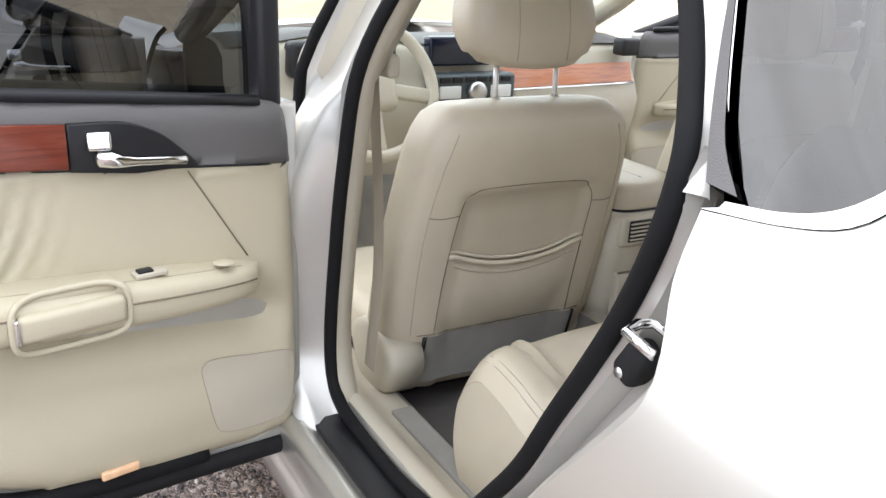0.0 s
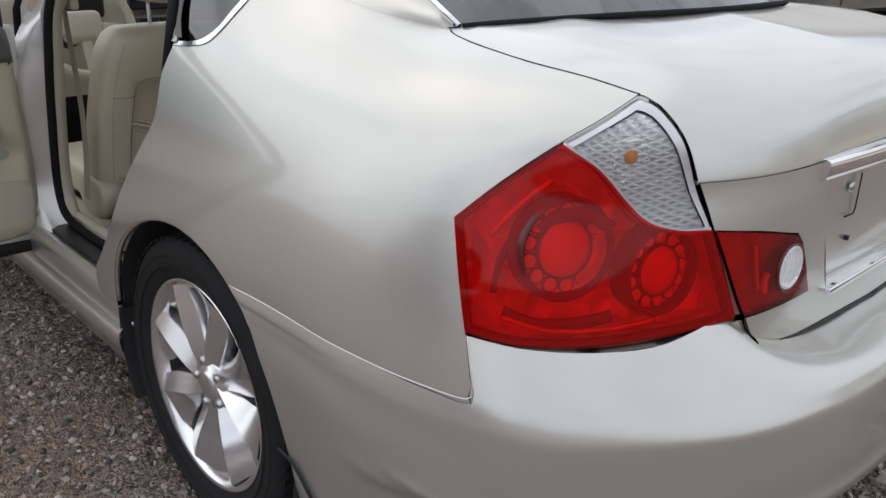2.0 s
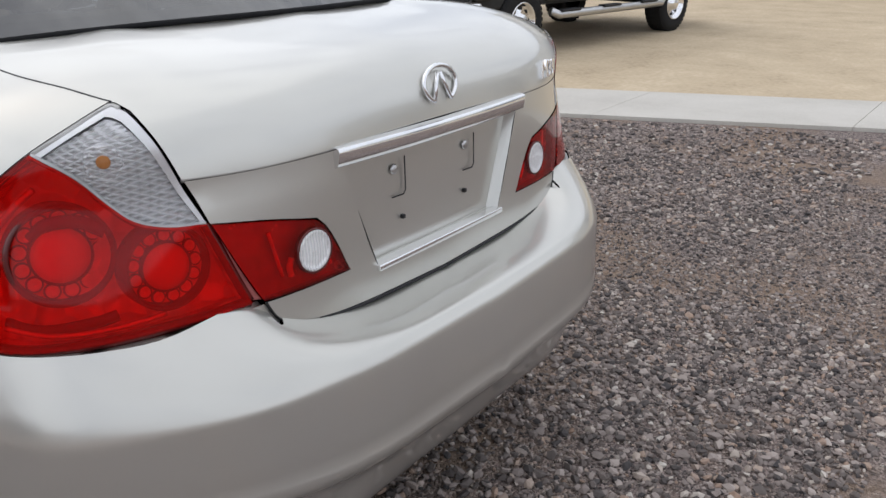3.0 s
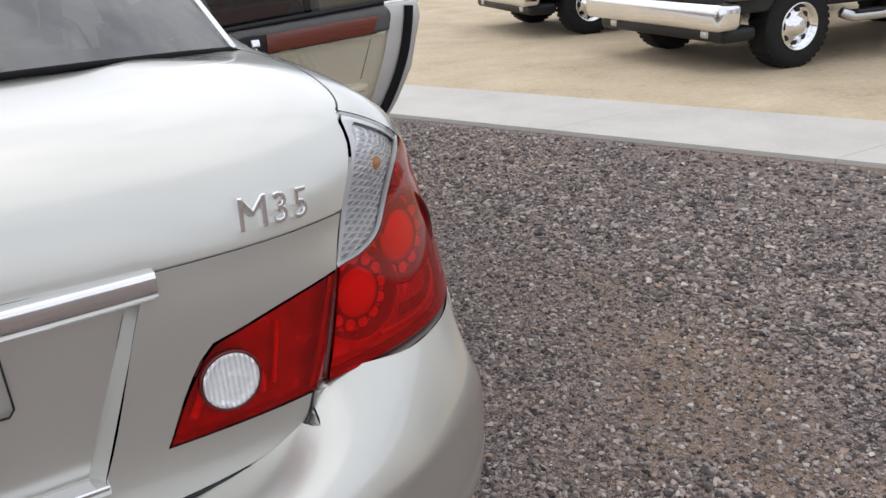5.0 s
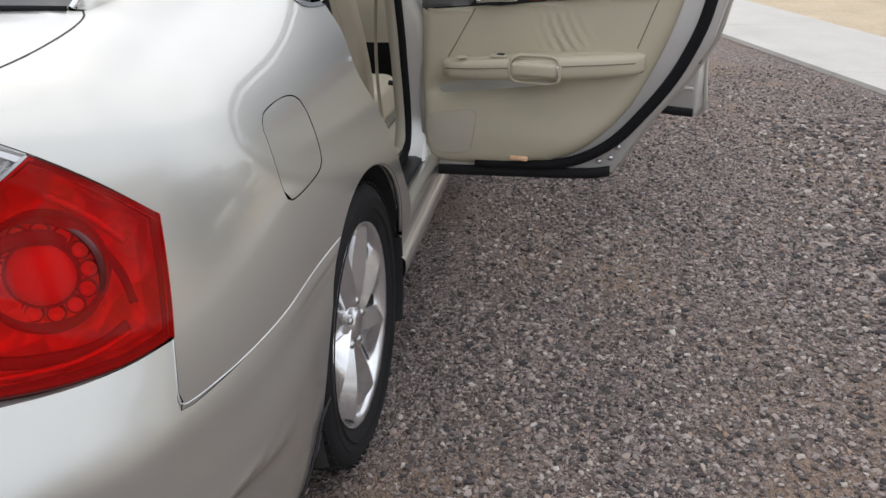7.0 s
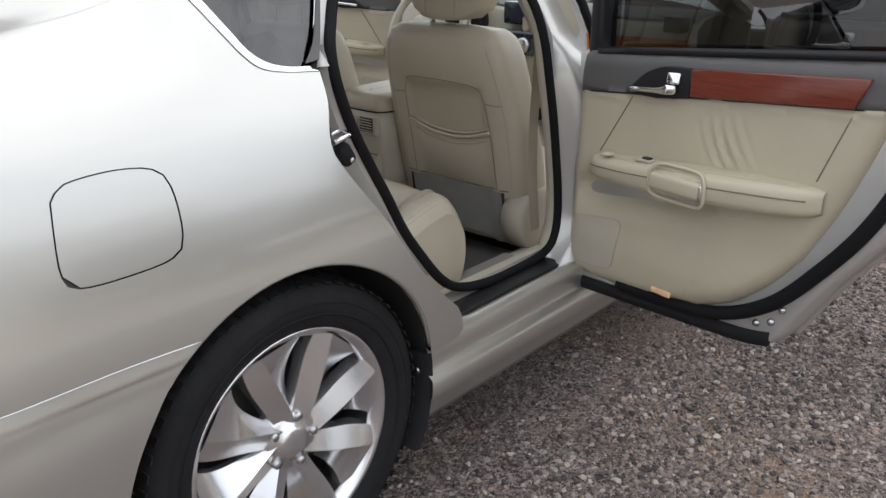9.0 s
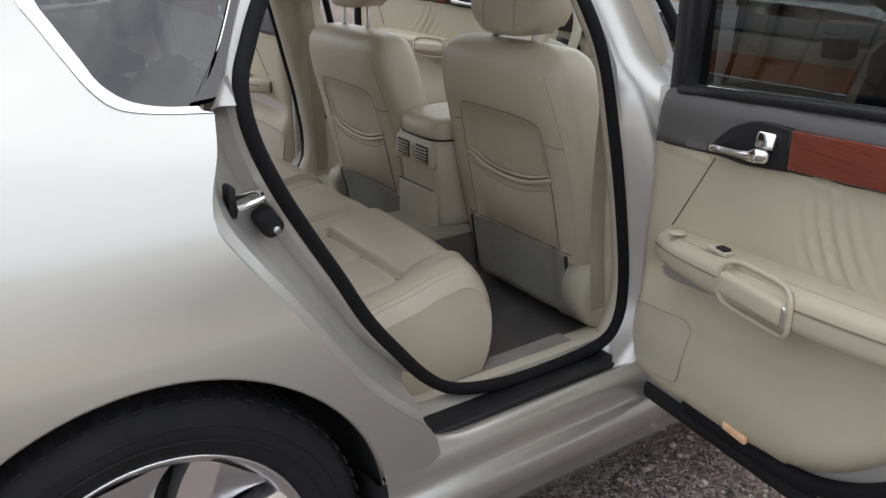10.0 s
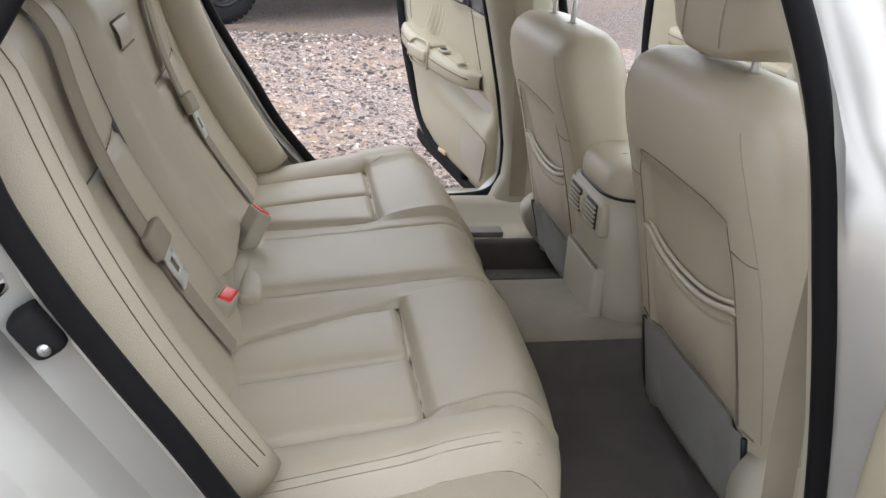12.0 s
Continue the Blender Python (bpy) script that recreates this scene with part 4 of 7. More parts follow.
# oval maker's mark as plain shapes, and the model letters
EM = BODY.at(1.085, 5.65)[0]
tilt = Matrix.Translation((0, EM[1] - .004, EM[2])) @ pose(0, 0, 0, -12, 0, 0)
bm = tube([(.050 * math.cos(radians(-60 + k * 300 / 35)), 0, .034 * math.sin(radians(-60 + k * 300 / 35))) for k in range(36)], 0.0048, 8)
bm.transform(tilt)
badge = part("oval_badge", bm, M_chrome, lid, "oval chrome maker's badge")
for s in (1, -1):
    bm = tube([(s * .025, 0, -.0295), (s * .013, 0, .0), (s * .004, 0, .021)], 0.0045, 8)
    bm.transform(tilt)
    part("badge_leg", bm, M_chrome, badge)

def letters(body, size, depth, m, mat, parent, name):
    cu = bpy.data.curves.new(name, "FONT")
    cu.body, cu.size, cu.extrude, cu.bevel_depth, cu.resolution_u = body, size, depth, size * 0.034, 3
    cu.offset = -size * 0.022
    tmp = bpy.data.objects.new("tmp", cu)
    scene.collection.objects.link(tmp)
    me = bpy.data.meshes.new_from_object(tmp.evaluated_get(bpy.context.evaluated_depsgraph_get()))
    bpy.data.objects.remove(tmp)
    bm = bmesh.new()
    bm.from_mesh(me)
    bm.transform(m)
    return part(name, bm, mat, parent, smooth=False)

for ch, u0 in (("M", .692), ("3", .648), ("5", .620)):
    c = BODY.at(u0, 5.31)[0]
    r = BODY.at(u0 - .03, 5.31)[0]
    e1 = (Vector(r) - Vector(c)).normalized()
    n = Vector(BODY.normal(u0 - .015, 5.45)[0])
    e2 = n.cross(e1).normalized()
    m = Matrix.Translation(Vector(c) + n * 0.002) @ Matrix((e1, e2, n)).transposed().to_4x4()
    letters(ch, (.057 if ch == "M" else .054), .0026, m, M_letter, lid, "letter")["label"] = "chrome letter " + ch if ch == "M" else "chrome numeral " + ch

# rear bumper
CREASE = ((-.10, -.02, .10, .2, .3, .45, 1.1), (.398, .432, .462, .478, .479, .466, .461))
def bumper_ridge(u, v):
    """Crease and undercut low on the bumper, and a flush meeting with the quarter panel."""
    p = BUMPER.at(u, v)[0]
    z = p[2]
    c = np.interp(u, *CREASE)
    h = 0.007 * math.exp(-((z - c) / 0.016) ** 2) - 0.011 / (1 + math.exp(min(60, (z - c + .026) / .008)))
    h *= min(1, max(0, (u - .05) / .16))
    w = min(1, max(0, (z - .55) / .10)) * min(1, max(0, (.40 - u) / .13))
    if w > 0 and z < .76:
        q = BODY.at(u, BODY.v_at(u, z))[0]
        way = Vector((math.cos(max(0, u) / .5), -math.sin(max(0, u) / .5), 0))
        h += (w * w * (3 - 2 * w)) * Vector(q - p).dot(way)
    return h
arc_low = [(side(ARCH_R * math.cos(a)), ARCH_Z + ARCH_R * math.sin(a)) for a in np.linspace(radians(180 - 4), radians(123.1), 12)]
bump_half = [
    up(BUMPER, [(arc_low[0][0], .23), (arc_low[0][0], arc_low[0][1])]),
    up(BUMPER, arc_low),
    up(BUMPER, [arc_low[-1], (side(-.35), .6518), (side(-.537), .6527), (.20, .6487), (.2565, .6447)]),
    up(BUMPER, [(.2565, .6447), (.2725, .6477), (.2755, .6655)]),
    up(BUMPER, [(.2755, .6655), (.2640, .7375)]),
    up(BUMPER, [(.2640, .7375), (.328, .734), (.412, .734), (.503, .741), (.612, .749), (.628, .744)]),
    up(BUMPER, [(.628, .744), (.645, .712)]) + raw([(.66, 6.95)]),
    raw([(.66, 6.95), (.78, 6.95), (1.085, 6.95)]),
    raw([(1.085, 6.95), (1.085, .3)]),
    raw([(1.085, .3), (.78, .3), (.4, .3), (0, .3)]) + up(BUMPER, [(arc_low[0][0], .23)]),
]
bumper = panel("rear_bumper", BUMPER, bump_half, M_paint, sedan, (1, -1), grid=0.028, lift=bumper_ridge, label="champagne silver rear bumper")
for s in (1, -1):
    part("lip_edge", tube(shell_line(BUMPER, [(-.105, 2.08), (-.06, 2.0), (-.02, 1.7), (.03, 1.2), (.06, .7)], s, .004, 6), .0035, 6), M_black, bumper, "dark lower skirt gap")
    part("exhaust", lathe([(.028, 0), (.033, .002), (.033, .16), (.001, .162)], 24, Matrix.Translation((s * .46, -.93, .205)) @ pose(0, 0, 0, 0, 0, 90)), M_brushed, sedan, "satin steel tailpipe")

# painted folds behind the joints
def ledge(pts, s, inset=.010):
    u = np.concatenate([np.linspace(a[0], b[0], 8) for a, b in zip(pts, pts[1:])])
    z = np.concatenate([np.linspace(a[1], b[1], 8) for a, b in zip(pts, pts[1:])])
    v = BUMPER.v_at(u, z)
    p0 = BUMPER.at(u, v) + BUMPER.normal(u, v) * np.array([bumper_ridge(a, b) for a, b in zip(u, v)])[:, None] - BUMPER.normal(u, v) * .003
    w = BODY.v_at(u, z)
    p1 = BODY.at(u, w) - BODY.normal(u, w) * inset
    return ribbon([[(q[0] * s, q[1], q[2] + dz) for q, dz in ((a, -.001), (b, -.002))] for a, b in zip(p0, p1)])

for s in (1, -1):
    part("lamp_ledge", ledge([(.266, .737), (.412, .734), (.503, .741), (.628, .744)], s), M_paint, bumper)
    part("corner_fold", ledge([(.620, .744), (.628, .744), (.645, .712), (.650, .708)], s, .003), M_paint, bumper)
    seam_uz = [(side(-.205), .648), (side(-.35), .6515), (side(-.537), .6525), (.20, .6485), (.256, .6445), (.2725, .6475), (.2757, .665), (.264, .738)]
    path = spline([(a, b, 0) for a, b in seam_uz], 8)
    rows = []
    for p in path:
        e = .0045
        across = (0, e) if p.y < .6475 or p.x < .25 else (-e * .8, e * .3)
        a = BODY.at(p.x + across[0], BODY.v_at(p.x + across[0], p.y + across[1]))[0] - BODY.normal(p.x, BODY.v_at(p.x, p.y))[0] * .0018
        vb = float(BUMPER.v_at(p.x, p.y - e)[0])
        b = BUMPER.at(p.x - across[0], BUMPER.v_at(p.x - across[0], p.y - across[1]))[0] + BUMPER.normal(p.x, vb)[0] * (bumper_ridge(p.x, vb) - .0018)
        rows.append([(q[0] * s, q[1], q[2]) for q in (a, b)])
    part("joint", ribbon(rows), M_paint, bumper)
    # highlight on the seam's edge, drawn as a thin pale tube
    part("seam_edge", tube(shell_line(BODY, [(p[0], p[1] / WV) for p in up(BODY, seam_uz)], s, .0002, 8), .0012, 6), M_steel, bumper, "bright edge of the bumper joint")
    panel("lamp_joint", BODY, [up(BODY, [(.560, .889), (.585, .82), (.608, .757)]), up(BODY, [(.608, .757), (.636, .753)]), up(BODY, [(.636, .753), (.606, .82), (.576, .888)]), up(BODY, [(.576, .888), (.560, .889)])], M_redmid, bumper, (s,), inset=.005, depth=0, grid=.03)
    part("lid_gap", tube(shell_line(BODY, [(p[0], p[1] / WV) for p in up(BODY, [(.664, .7025), (.690, .692), (.72, .6835), (.85, .6665), (1.085, .6605)])], s, -.008, 8), .0062, 6), M_black, lid)
    part("corner_gap", tube(shell_line(BODY, [(p[0], p[1] / WV) for p in up(BODY, [(.660, .7045), (.672, .698), (.695, .689), (.72, .6835), (.85, .6665), (1.085, .6605)])], s, -.0008, 8), .0036, 6), M_black, lid)
    part("side_gap", tube(shell_line(BODY, [(p[0], p[1] / WV) for p in up(BODY, [(.634, .747), (.642, .728), (.650, .7155), (.663, .7035)])], s, -.0008, 8), .0024, 6), M_black, lid)
    part("lamp_cap", tube(shell_line(BODY, [(p[0], p[1] / WV) for p in up(BODY, [(.352, 1.0085), (.405, 1.043), (.455, 1.069), (.472, 1.066)])], s, -.0075, 8), .0065, 6), M_jamb, bumper)
    panel("quarter_corner", BODY, [up(BODY, [(.235, .635), (.235, .735)]), up(BODY, [(.235, .735), (.305, .734)]), up(BODY, [(.305, .734), (.305, .635)]), up(BODY, [(.305, .635), (.235, .635)])], M_paint, bumper, (s,), inset=.007, depth=0, grid=.03)
    panel("lid_corner", BODY, [up(BODY, [(.592, .742), (.632, .744)]), up(BODY, [(.632, .744), (.670, .706)]), up(BODY, [(.670, .706), (.67, .690)]), up(BODY, [(.67, .690), (.60, .690)]), up(BODY, [(.60, .690), (.592, .742)])], M_paint, bumper, (s,), inset=.005, depth=0, grid=.03)
    panel("corner_patch", BODY, [raw([(.425, 6.20), (.43, 6.50)]), raw([(.43, 6.50), (.49, 6.40)]), raw([(.49, 6.40), (.485, 6.18)]), raw([(.485, 6.18), (.425, 6.20)])], M_jamb, bumper, (s,), inset=.009, depth=0, grid=.03)
    part("joint", tube(shell_line(BODY, [(p[0], p[1] / WV) for p in up(BODY, [(.538, .9588), (.66, .9585), (.795, .959)])], s, -.0075, 8), .006, 6), M_jamb, lid)
    part("joint", tube(shell_line(BODY, [(.037, 6.975), (.089, 6.875), (.249, 6.682), (.3765, 6.492), (.4615, 6.262)], s, -.0018, 8), .0026, 6), M_black, lid, "dark gap beside the boot lid")

# rear window and roof
def rear_glass(sx, t, drop=0.0):
    base = Vector((sx * .585, glass_base(sx * .585) - .004, 1.138 - .016 * abs(sx) ** 3))
    top = Vector((sx * .545, .30 - .05 * sx * sx, 1.468 - .05 * sx * sx))
    p = base.lerp(top, t)
    return p + Vector((0, -.38, .92)) * (.045 * math.sin(math.pi * t) * (1 - .55 * sx * sx) - drop)

rg = part("rear_window", ribbon([[rear_glass(a, t) for a in np.linspace(-1, 1, 33)] for t in np.linspace(0, 1, 17)]), M_glass, sedan, "tinted curved rear window")
for s in (1, -1):
    part("window_trim", tube([rear_glass(s, t) + Vector((s * .006, -.002, .001)) for t in np.linspace(0, 1, 16)], .0055, 8), M_chrome, rg, "bright trim along the glass")
    # shoulder of the rear pillar, rising from the quarter panel to the glass
    rows, foot_n = [], []
    edge_u, edge_v = zip(*sorted((p[0], p[1] / WV - .012) for p in densify([up(BODY, PILLAR)], .02)))
    for k in np.linspace(0, .97, 30):
        g = rear_glass(s, k) + Vector((0, 0, -.002))
        u = side(g.y)
        v = float(np.interp(u, edge_u, edge_v))
        n = Vector(BODY.normal(u, v)[0])
        soft = Vector(BODY.soft_normal(np.array([u]), np.array([v]))[0])
        foot_n.append(Vector((soft.x * s, soft.y, soft.z)))
        a = Vector(BODY.at(u, v)[0]) + n * .0002
        d = (Vector(BODY.at(u, v + .05)[0]) - Vector(BODY.at(u, v)[0])).normalized()
        a.x, d.x = a.x * s, d.x * s
        c = a + d * (g - a).length * .5
        rows.append([a * (1 - q) ** 2 + c * 2 * q * (1 - q) + g * q * q for q in np.linspace(0, 1, 9)])
    bm = ribbon(rows)
    bm.normal_update()
    if sum(f.normal.dot(foot_n[0]) for f in bm.faces) < 0:
        bmesh.ops.reverse_faces(bm, faces=bm.faces[:])
    pillar_ob = part("rear_pillar", bm, M_paint, sedan)
    own = [v.normal.copy() for v in pillar_ob.data.vertices]
    mixed = []
    for i, n in enumerate(own):
        f, w = foot_n[i // 9], (1 - (i % 9) / 8) ** 1.5
        mixed.append(tuple((f * w + (n if n.dot(f) > 0 else -n) * (1 - w)).normalized()))
    pillar_ob.data.normals_split_custom_set_from_vertices(mixed)
part("base_seal", tube([rear_glass(a, 0) + Vector((0, -.006, .0)) for a in np.linspace(-1, 1, 25)], .006, 6), M_seal, rg)

def roof_point(sx, y, dz=0.0):
    k = (y - .25) / 1.2
    return (sx * (.56 - .02 * k * k), y, 1.468 + .02 * math.sin(math.pi * min(max(k, 0), 1)) - .055 * sx * sx - .015 * max(0, k - .8) + dz)

part("roof", ribbon([[roof_point(a, y) for a in np.linspace(-1.03, 1.03, 21)] for y in np.linspace(.22, 1.45, 14)]), M_paint, sedan)
part("headliner", ribbon([[roof_point(a, y, -.03) for a in np.linspace(1.05, -1.05, 21)] for y in np.linspace(.10, 1.47, 14)]), M_headliner, sedan, "pale cloth headliner")

# ---- wheels ----
def wheel(x, y, s):
    """Alloy wheel with eight twisted spokes; s: 1 right side, -1 left side."""
    X = Matrix.Translation((s * x, y, .333)) @ Matrix.Diagonal((s, 1, 1, 1))
    def put(bm, name, mat, parent, label="", smooth=True):
        bm.transform(X)
        if s < 0:
            bmesh.ops.reverse_faces(bm, faces=bm.faces[:])
        return part(name, bm, mat, parent, label, smooth)
    tyre = [(.240, -.215), (.262, -.232), (.300, -.238), (.322, -.228), (.331, -.205), (.333, -.17), (.3335, -.12), (.333, -.06), (.331, -.028), (.324, -.008), (.305, .004), (.285, .006), (.262, .001), (.246, -.006), (.240, -.012)]
    w = put(lathe(tyre, 72), "wheel", M_rubber, sedan, "black low-profile tyre on a silver alloy rim")
    # tread blocks
    cuts = []
    for k in range(64):
        a = k * 2 * math.pi / 64
        b = box_bm(-.205, -.035, -.0022, .0022, .3325, .3355, 0)
        b.transform(Matrix.Rotation(a, 4, "X") @ pose(0, 0, 0, 0, 0, 8))
        cuts.append(b)
        b = box_bm(-.034, -.004, -.009, .006, .3270, .3305, 0)
        b.transform(Matrix.Rotation(a, 4, "X") @ Matrix.Translation((0, 0, 0)))
        cuts.append(b)
    put(join(*cuts), "tread", M_rubber, w, smooth=False)
    for r in (.268, .292):
        put(lathe([(r, .0045), (r + .0015, .0075), (r + .003, .0045)], 72), "sidewall_rib", M_rubber, w)
    put(lathe([(.205, -.20), (.212, -.10), (.2155, -.034)], 72), "barrel", M_alloy_dark, w, "dark inner barrel of the rim")
    rim = put(lathe([(.2155, -.034), (.217, -.027), (.224, -.016), (.233, -.010), (.2385, -.006), (.240, -.0095), (.2395, -.014)], 72), "rim", M_alloy, w, "silver alloy rim")
    put(lathe([(.001, -.10), (.205, -.10), (.205, -.095), (.001, -.094)], 48), "brake_disc", M_alloy_dark, w, "dusty dark brake disc")
    hub = put(lathe([(.075, -.05), (.066, -.034), (.058, -.026), (.036, -.022), (.034, -.0175), (.022, -.015), (.0005, -.0145)], 40), "hub_cap", M_alloy, w, "silver hub cap")
    # spokes: wide blades, each with a crease between a bright and a turned-away facet
    for k in range(8):
        a = k * 2 * math.pi / 8 + .2
        bm = bmesh.new()
        last = None
        for i in range(16):
            t = i / 15
            r = .042 + t * .184
            half = .0255 + .010 * t + .044 * t ** 2
            sweep = .34 * (t - t * t) - .06 * t
            xf = -.026 + .006 * math.sin(math.pi * t) + .012 * t
            ridge = -.62 + 1.1 * t
            deep = .010 + .020 * math.sin(math.pi * t) + .004 * t
            row = []
            for q, dx in ((-1, -.045), (-.99, -deep * 1.0), (ridge, .004), (.96, -deep * .55), (1, -.045)):
                ang = a + sweep + q * half / r
                row.append(bm.verts.new((xf + dx, r * math.cos(ang), r * math.sin(ang))))
            if last:
                for c in range(4):
                    bm.faces.new([last[c], last[c + 1], row[c + 1], row[c]])
                for c in (1, 2, 3):
                    bm.edges.get((last[c], row[c])).smooth = False
            last = row
        bmesh.ops.recalc_face_normals(bm, faces=bm.faces[:])
        put(bm, "spoke", M_alloy, rim)
    for k in range(5):
        a = k * 2 * math.pi / 5
        put(lathe([(.0095, -.035), (.0095, -.020), (.006, -.017), (.0005, -.0165)], 12, Matrix.Translation((0, .053 * math.cos(a), .053 * math.sin(a)))), "wheel_nut", M_brushed, hub)
    return w

for s in (1, -1):
    wheel(.862, 0.0, s)
    wheel(.862, 2.90, s)
    # wheel well
    bm = bmesh.new()
    rows = []
    for a in np.linspace(radians(-20), radians(200), 30):
        c, d = ARCH_R * math.cos(a), ARCH_R * math.sin(a)
        rows.append([(s * .868, c, .333 + d), (s * .855, c * 1.012, .333 + d * 1.012), (s * .66, c * 1.012, .333 + d * 1.012), (s * .645, c * .98, .333 + d * .98), (s * .645, 0, .333)])
    part("wheel_well", ribbon(rows), M_underbody, sedan, "black wheel-arch liner")
    part("arch_lip", tube([(s * float(BODY.at(u, BODY.v_at(u, z))[0][0] - .006), YP - u, z) for u, z in [(side(ARCH_R * math.cos(a)), .333 + ARCH_R * math.sin(a)) for a in np.linspace(radians(12), radians(172), 40)]], .0055, 6), M_paint, sedan)
    # dark guard with its screw at the front of the arch
    rows = []
    for a in np.linspace(radians(-28), radians(9), 10):
        c, d = ARCH_R * math.cos(a), .333 + ARCH_R * math.sin(a)
        rows.append([(s * .872, c + .002, d), (s * .868, c - .012, d), (s * .80, c - .016, d), (s * .66, c - .010, d)])
    mg = part("mud_guard", ribbon(rows), M_rubber, sedan, "black rubber mud guard")
    part("screw", lathe([(.008, 0), (.007, .003), (.0005, .004)], 12, Matrix.Translation((s * .845, .352, .345)) @ pose(0, 0, 0, 0, 0, -90)), M_brushed, mg)
part("well_inner", box_bm(-.60, .60, -.95, .02, .22, .56, .02), M_underbody, sedan)
part("underbody", box_bm(-.70, .70, -.80, 3.6, .17, .235, .02), M_underbody, sedan)

# ---- door openings, sills, pillars ----
SEAL = [(.330, 1.235), (.277, 1.160), (.246, 1.108), (.222, 1.056), (.228, .985), (.262, .90), (.308, .815), (.355, .735), (.405, .645), (.46, .57), (.53, .488), (.60, .443), (.72, .418), (.88, .416), (.980, .428), (1.022, .470), (1.029, .56), (1.006, .706), (.966, .88), (.921, 1.058), (.872, 1.22), (.82, 1.36)]
SEAL_TOP = [(.82, 1.36), (.75, 1.395), (.60, 1.40), (.49, 1.37), (.41, 1.315), (.330, 1.235)]

def seal_x(z):
    return .76 - max(0, z - 1.03) * .42

def on_body(y, z):
    return float(BODY.at(side(y), BODY.v_at(side(y), z))[0][0])

for s in (1, -1):
    loop = spline([(s * seal_x(z), y, z) for y, z in SEAL], 6) + spline([(s * seal_x(z), y, z) for y, z in SEAL_TOP], 6)[1:-1]
    opening = part("door_opening", tube(loop, .0122, 8, closed=True), M_seal, sedan, "black rubber door seal")
    # painted rear jamb, in three folds from the quarter panel to the seal
    outer = [Vector(p) for p in spline([(on_body(y, z) - .002, y, z) for y, z in [(YP - u, zz) for u, zz in DOOR_EDGE]], 5)]
    inner = [Vector(p) for p in spline([(seal_x(z), y, z) for y, z in ((.207, 1.07), (.213, 1.02), (.228, .98), (.262, .90), (.308, .815), (.345, .75), (.38, .69), (.415, .63), (.46, .57), (.515, .508))], 5)]
    rows = []
    for k, (t, dx) in enumerate(((0, 0), (.04, -.014), (.18, -.018), (.32, -.050), (.42, -.086), (.70, -.090), (.82, -.034), (1.0, 0.0))):
        row = []
        for a, b in zip(outer, inner):
            p = a.lerp(b, t)
            row.append((s * (a.x + (b.x - a.x) * min(1, t * 1.0) + dx * (1 - .3 * t)), p.y, p.z))
        rows.append(row)
    bm = ribbon(rows)
    bm.verts.ensure_lookup_table()
    cols = len(rows[0])
    for r in (1, 2, 3, 4, 5, 6):
        for c in range(cols - 1):
            e = bm.edges.get((bm.verts[r * cols + c], bm.verts[r * cols + c + 1]))
            e.smooth = False
    part("rear_jamb", bm, M_jamb, sedan, "painted silver door jamb")
    # upper part of the jamb, beside the quarter window
    outer_e = spline([(on_body(y, z) - .006, y, z) for y, z in ((.172, 1.030), (.188, 1.052), (.214, 1.103), (.247, 1.158), (.277, 1.208), (.33, 1.29), (.43, 1.37))], 5)
    inner_e = spline([(seal_x(z), y, z) for y, z in ((.214, 1.030), (.222, 1.058), (.246, 1.108), (.277, 1.160), (.312, 1.212), (.390, 1.30), (.485, 1.367))], 5)
    part("window_post", ribbon([[(s * (p.x + (q.x - p.x) * t - .012 * math.sin(math.pi * min(1, t * 1.15))), p.y + (q.y - p.y) * t, p.z + (q.z - p.z) * t) for t in (0, .1, .35, .7, 1.0)] for p, q in zip(outer_e, inner_e)]), M_jamb, sedan, "painted post behind the door")
    # striker and buffer
    st = part("striker_plate", rounded(box_bm(s * .764 - .016, s * .764 + .016, .180, .191, .872, .920), .005), M_black, sedan, "black striker plate")
    part("striker", tube([(s * .754, .187, .893), (s * .754, .225, .900), (s * .770, .231, .900), (s * .789, .225, .898), (s * .789, .187, .891)], .0055, 8), M_chrome, st, "chrome door striker")
    bm = rounded(box_bm(-.017, .017, -.016, .018, -.024, .024), .011, 4)
    bm.transform(Matrix.Translation((s * .748, .246, .848)) @ pose(0, 0, 0, 32, 0, 0))
    bf_ = part("door_buffer", bm, M_rubber, sedan, "black rubber door buffer")
    part("screw", lathe([(.006, 0), (.005, .002), (.0005, .0025)], 12, Matrix.Translation((s * .766, .254, .838)) @ pose(0, 0, 0, 0, 0, 0 if s > 0 else 180)), M_brushed, bf_)
    # rocker and sill
    ys = np.linspace(.366, 2.5, 60)
    prof = [(.79, .185), (.838, .195), (.858, .225), (.868, .262), (.878, .275), (.8815, .300), (.880, .322), (.868, .334), (.863, .345), (.8645, .368), (.866, .392), (.860, .405), (.846, .413), (.834, .413), (.826, .404), (.815, .398), (.765, .401), (.755, .410), (.742, .428)]
    trim = [(.742, .428), (.722, .432), (.700, .416), (.672, .376), (.640, .366), (.592, .358)]
    def rise(y):
        return .05 * max(0, (.55 - y) / .13) ** 2
    rocker = part("rocker_panel", ribbon([[(s * x, y, z + (rise(max(y, .42)) if x < .85 and z > .39 else 0)) for x, z in prof] for y in ys]), M_paint, sedan, "painted sill and side skirt")
    part("sill_trim", ribbon([[(s * x, y, z + rise(y)) for x, z in trim] for y in np.linspace(.50, 2.4, 50)]), M_plastic, rocker, "cream plastic sill trim")
    part("side_carpet", ribbon([[(s * x, y, z) for x, z in ((.594, .3595), (.586, .357), (.580, .345), (.576, .27))] for y in np.linspace(.5, 2.4, 30)]), M_mat, rocker, "taupe carpet inside the sill")
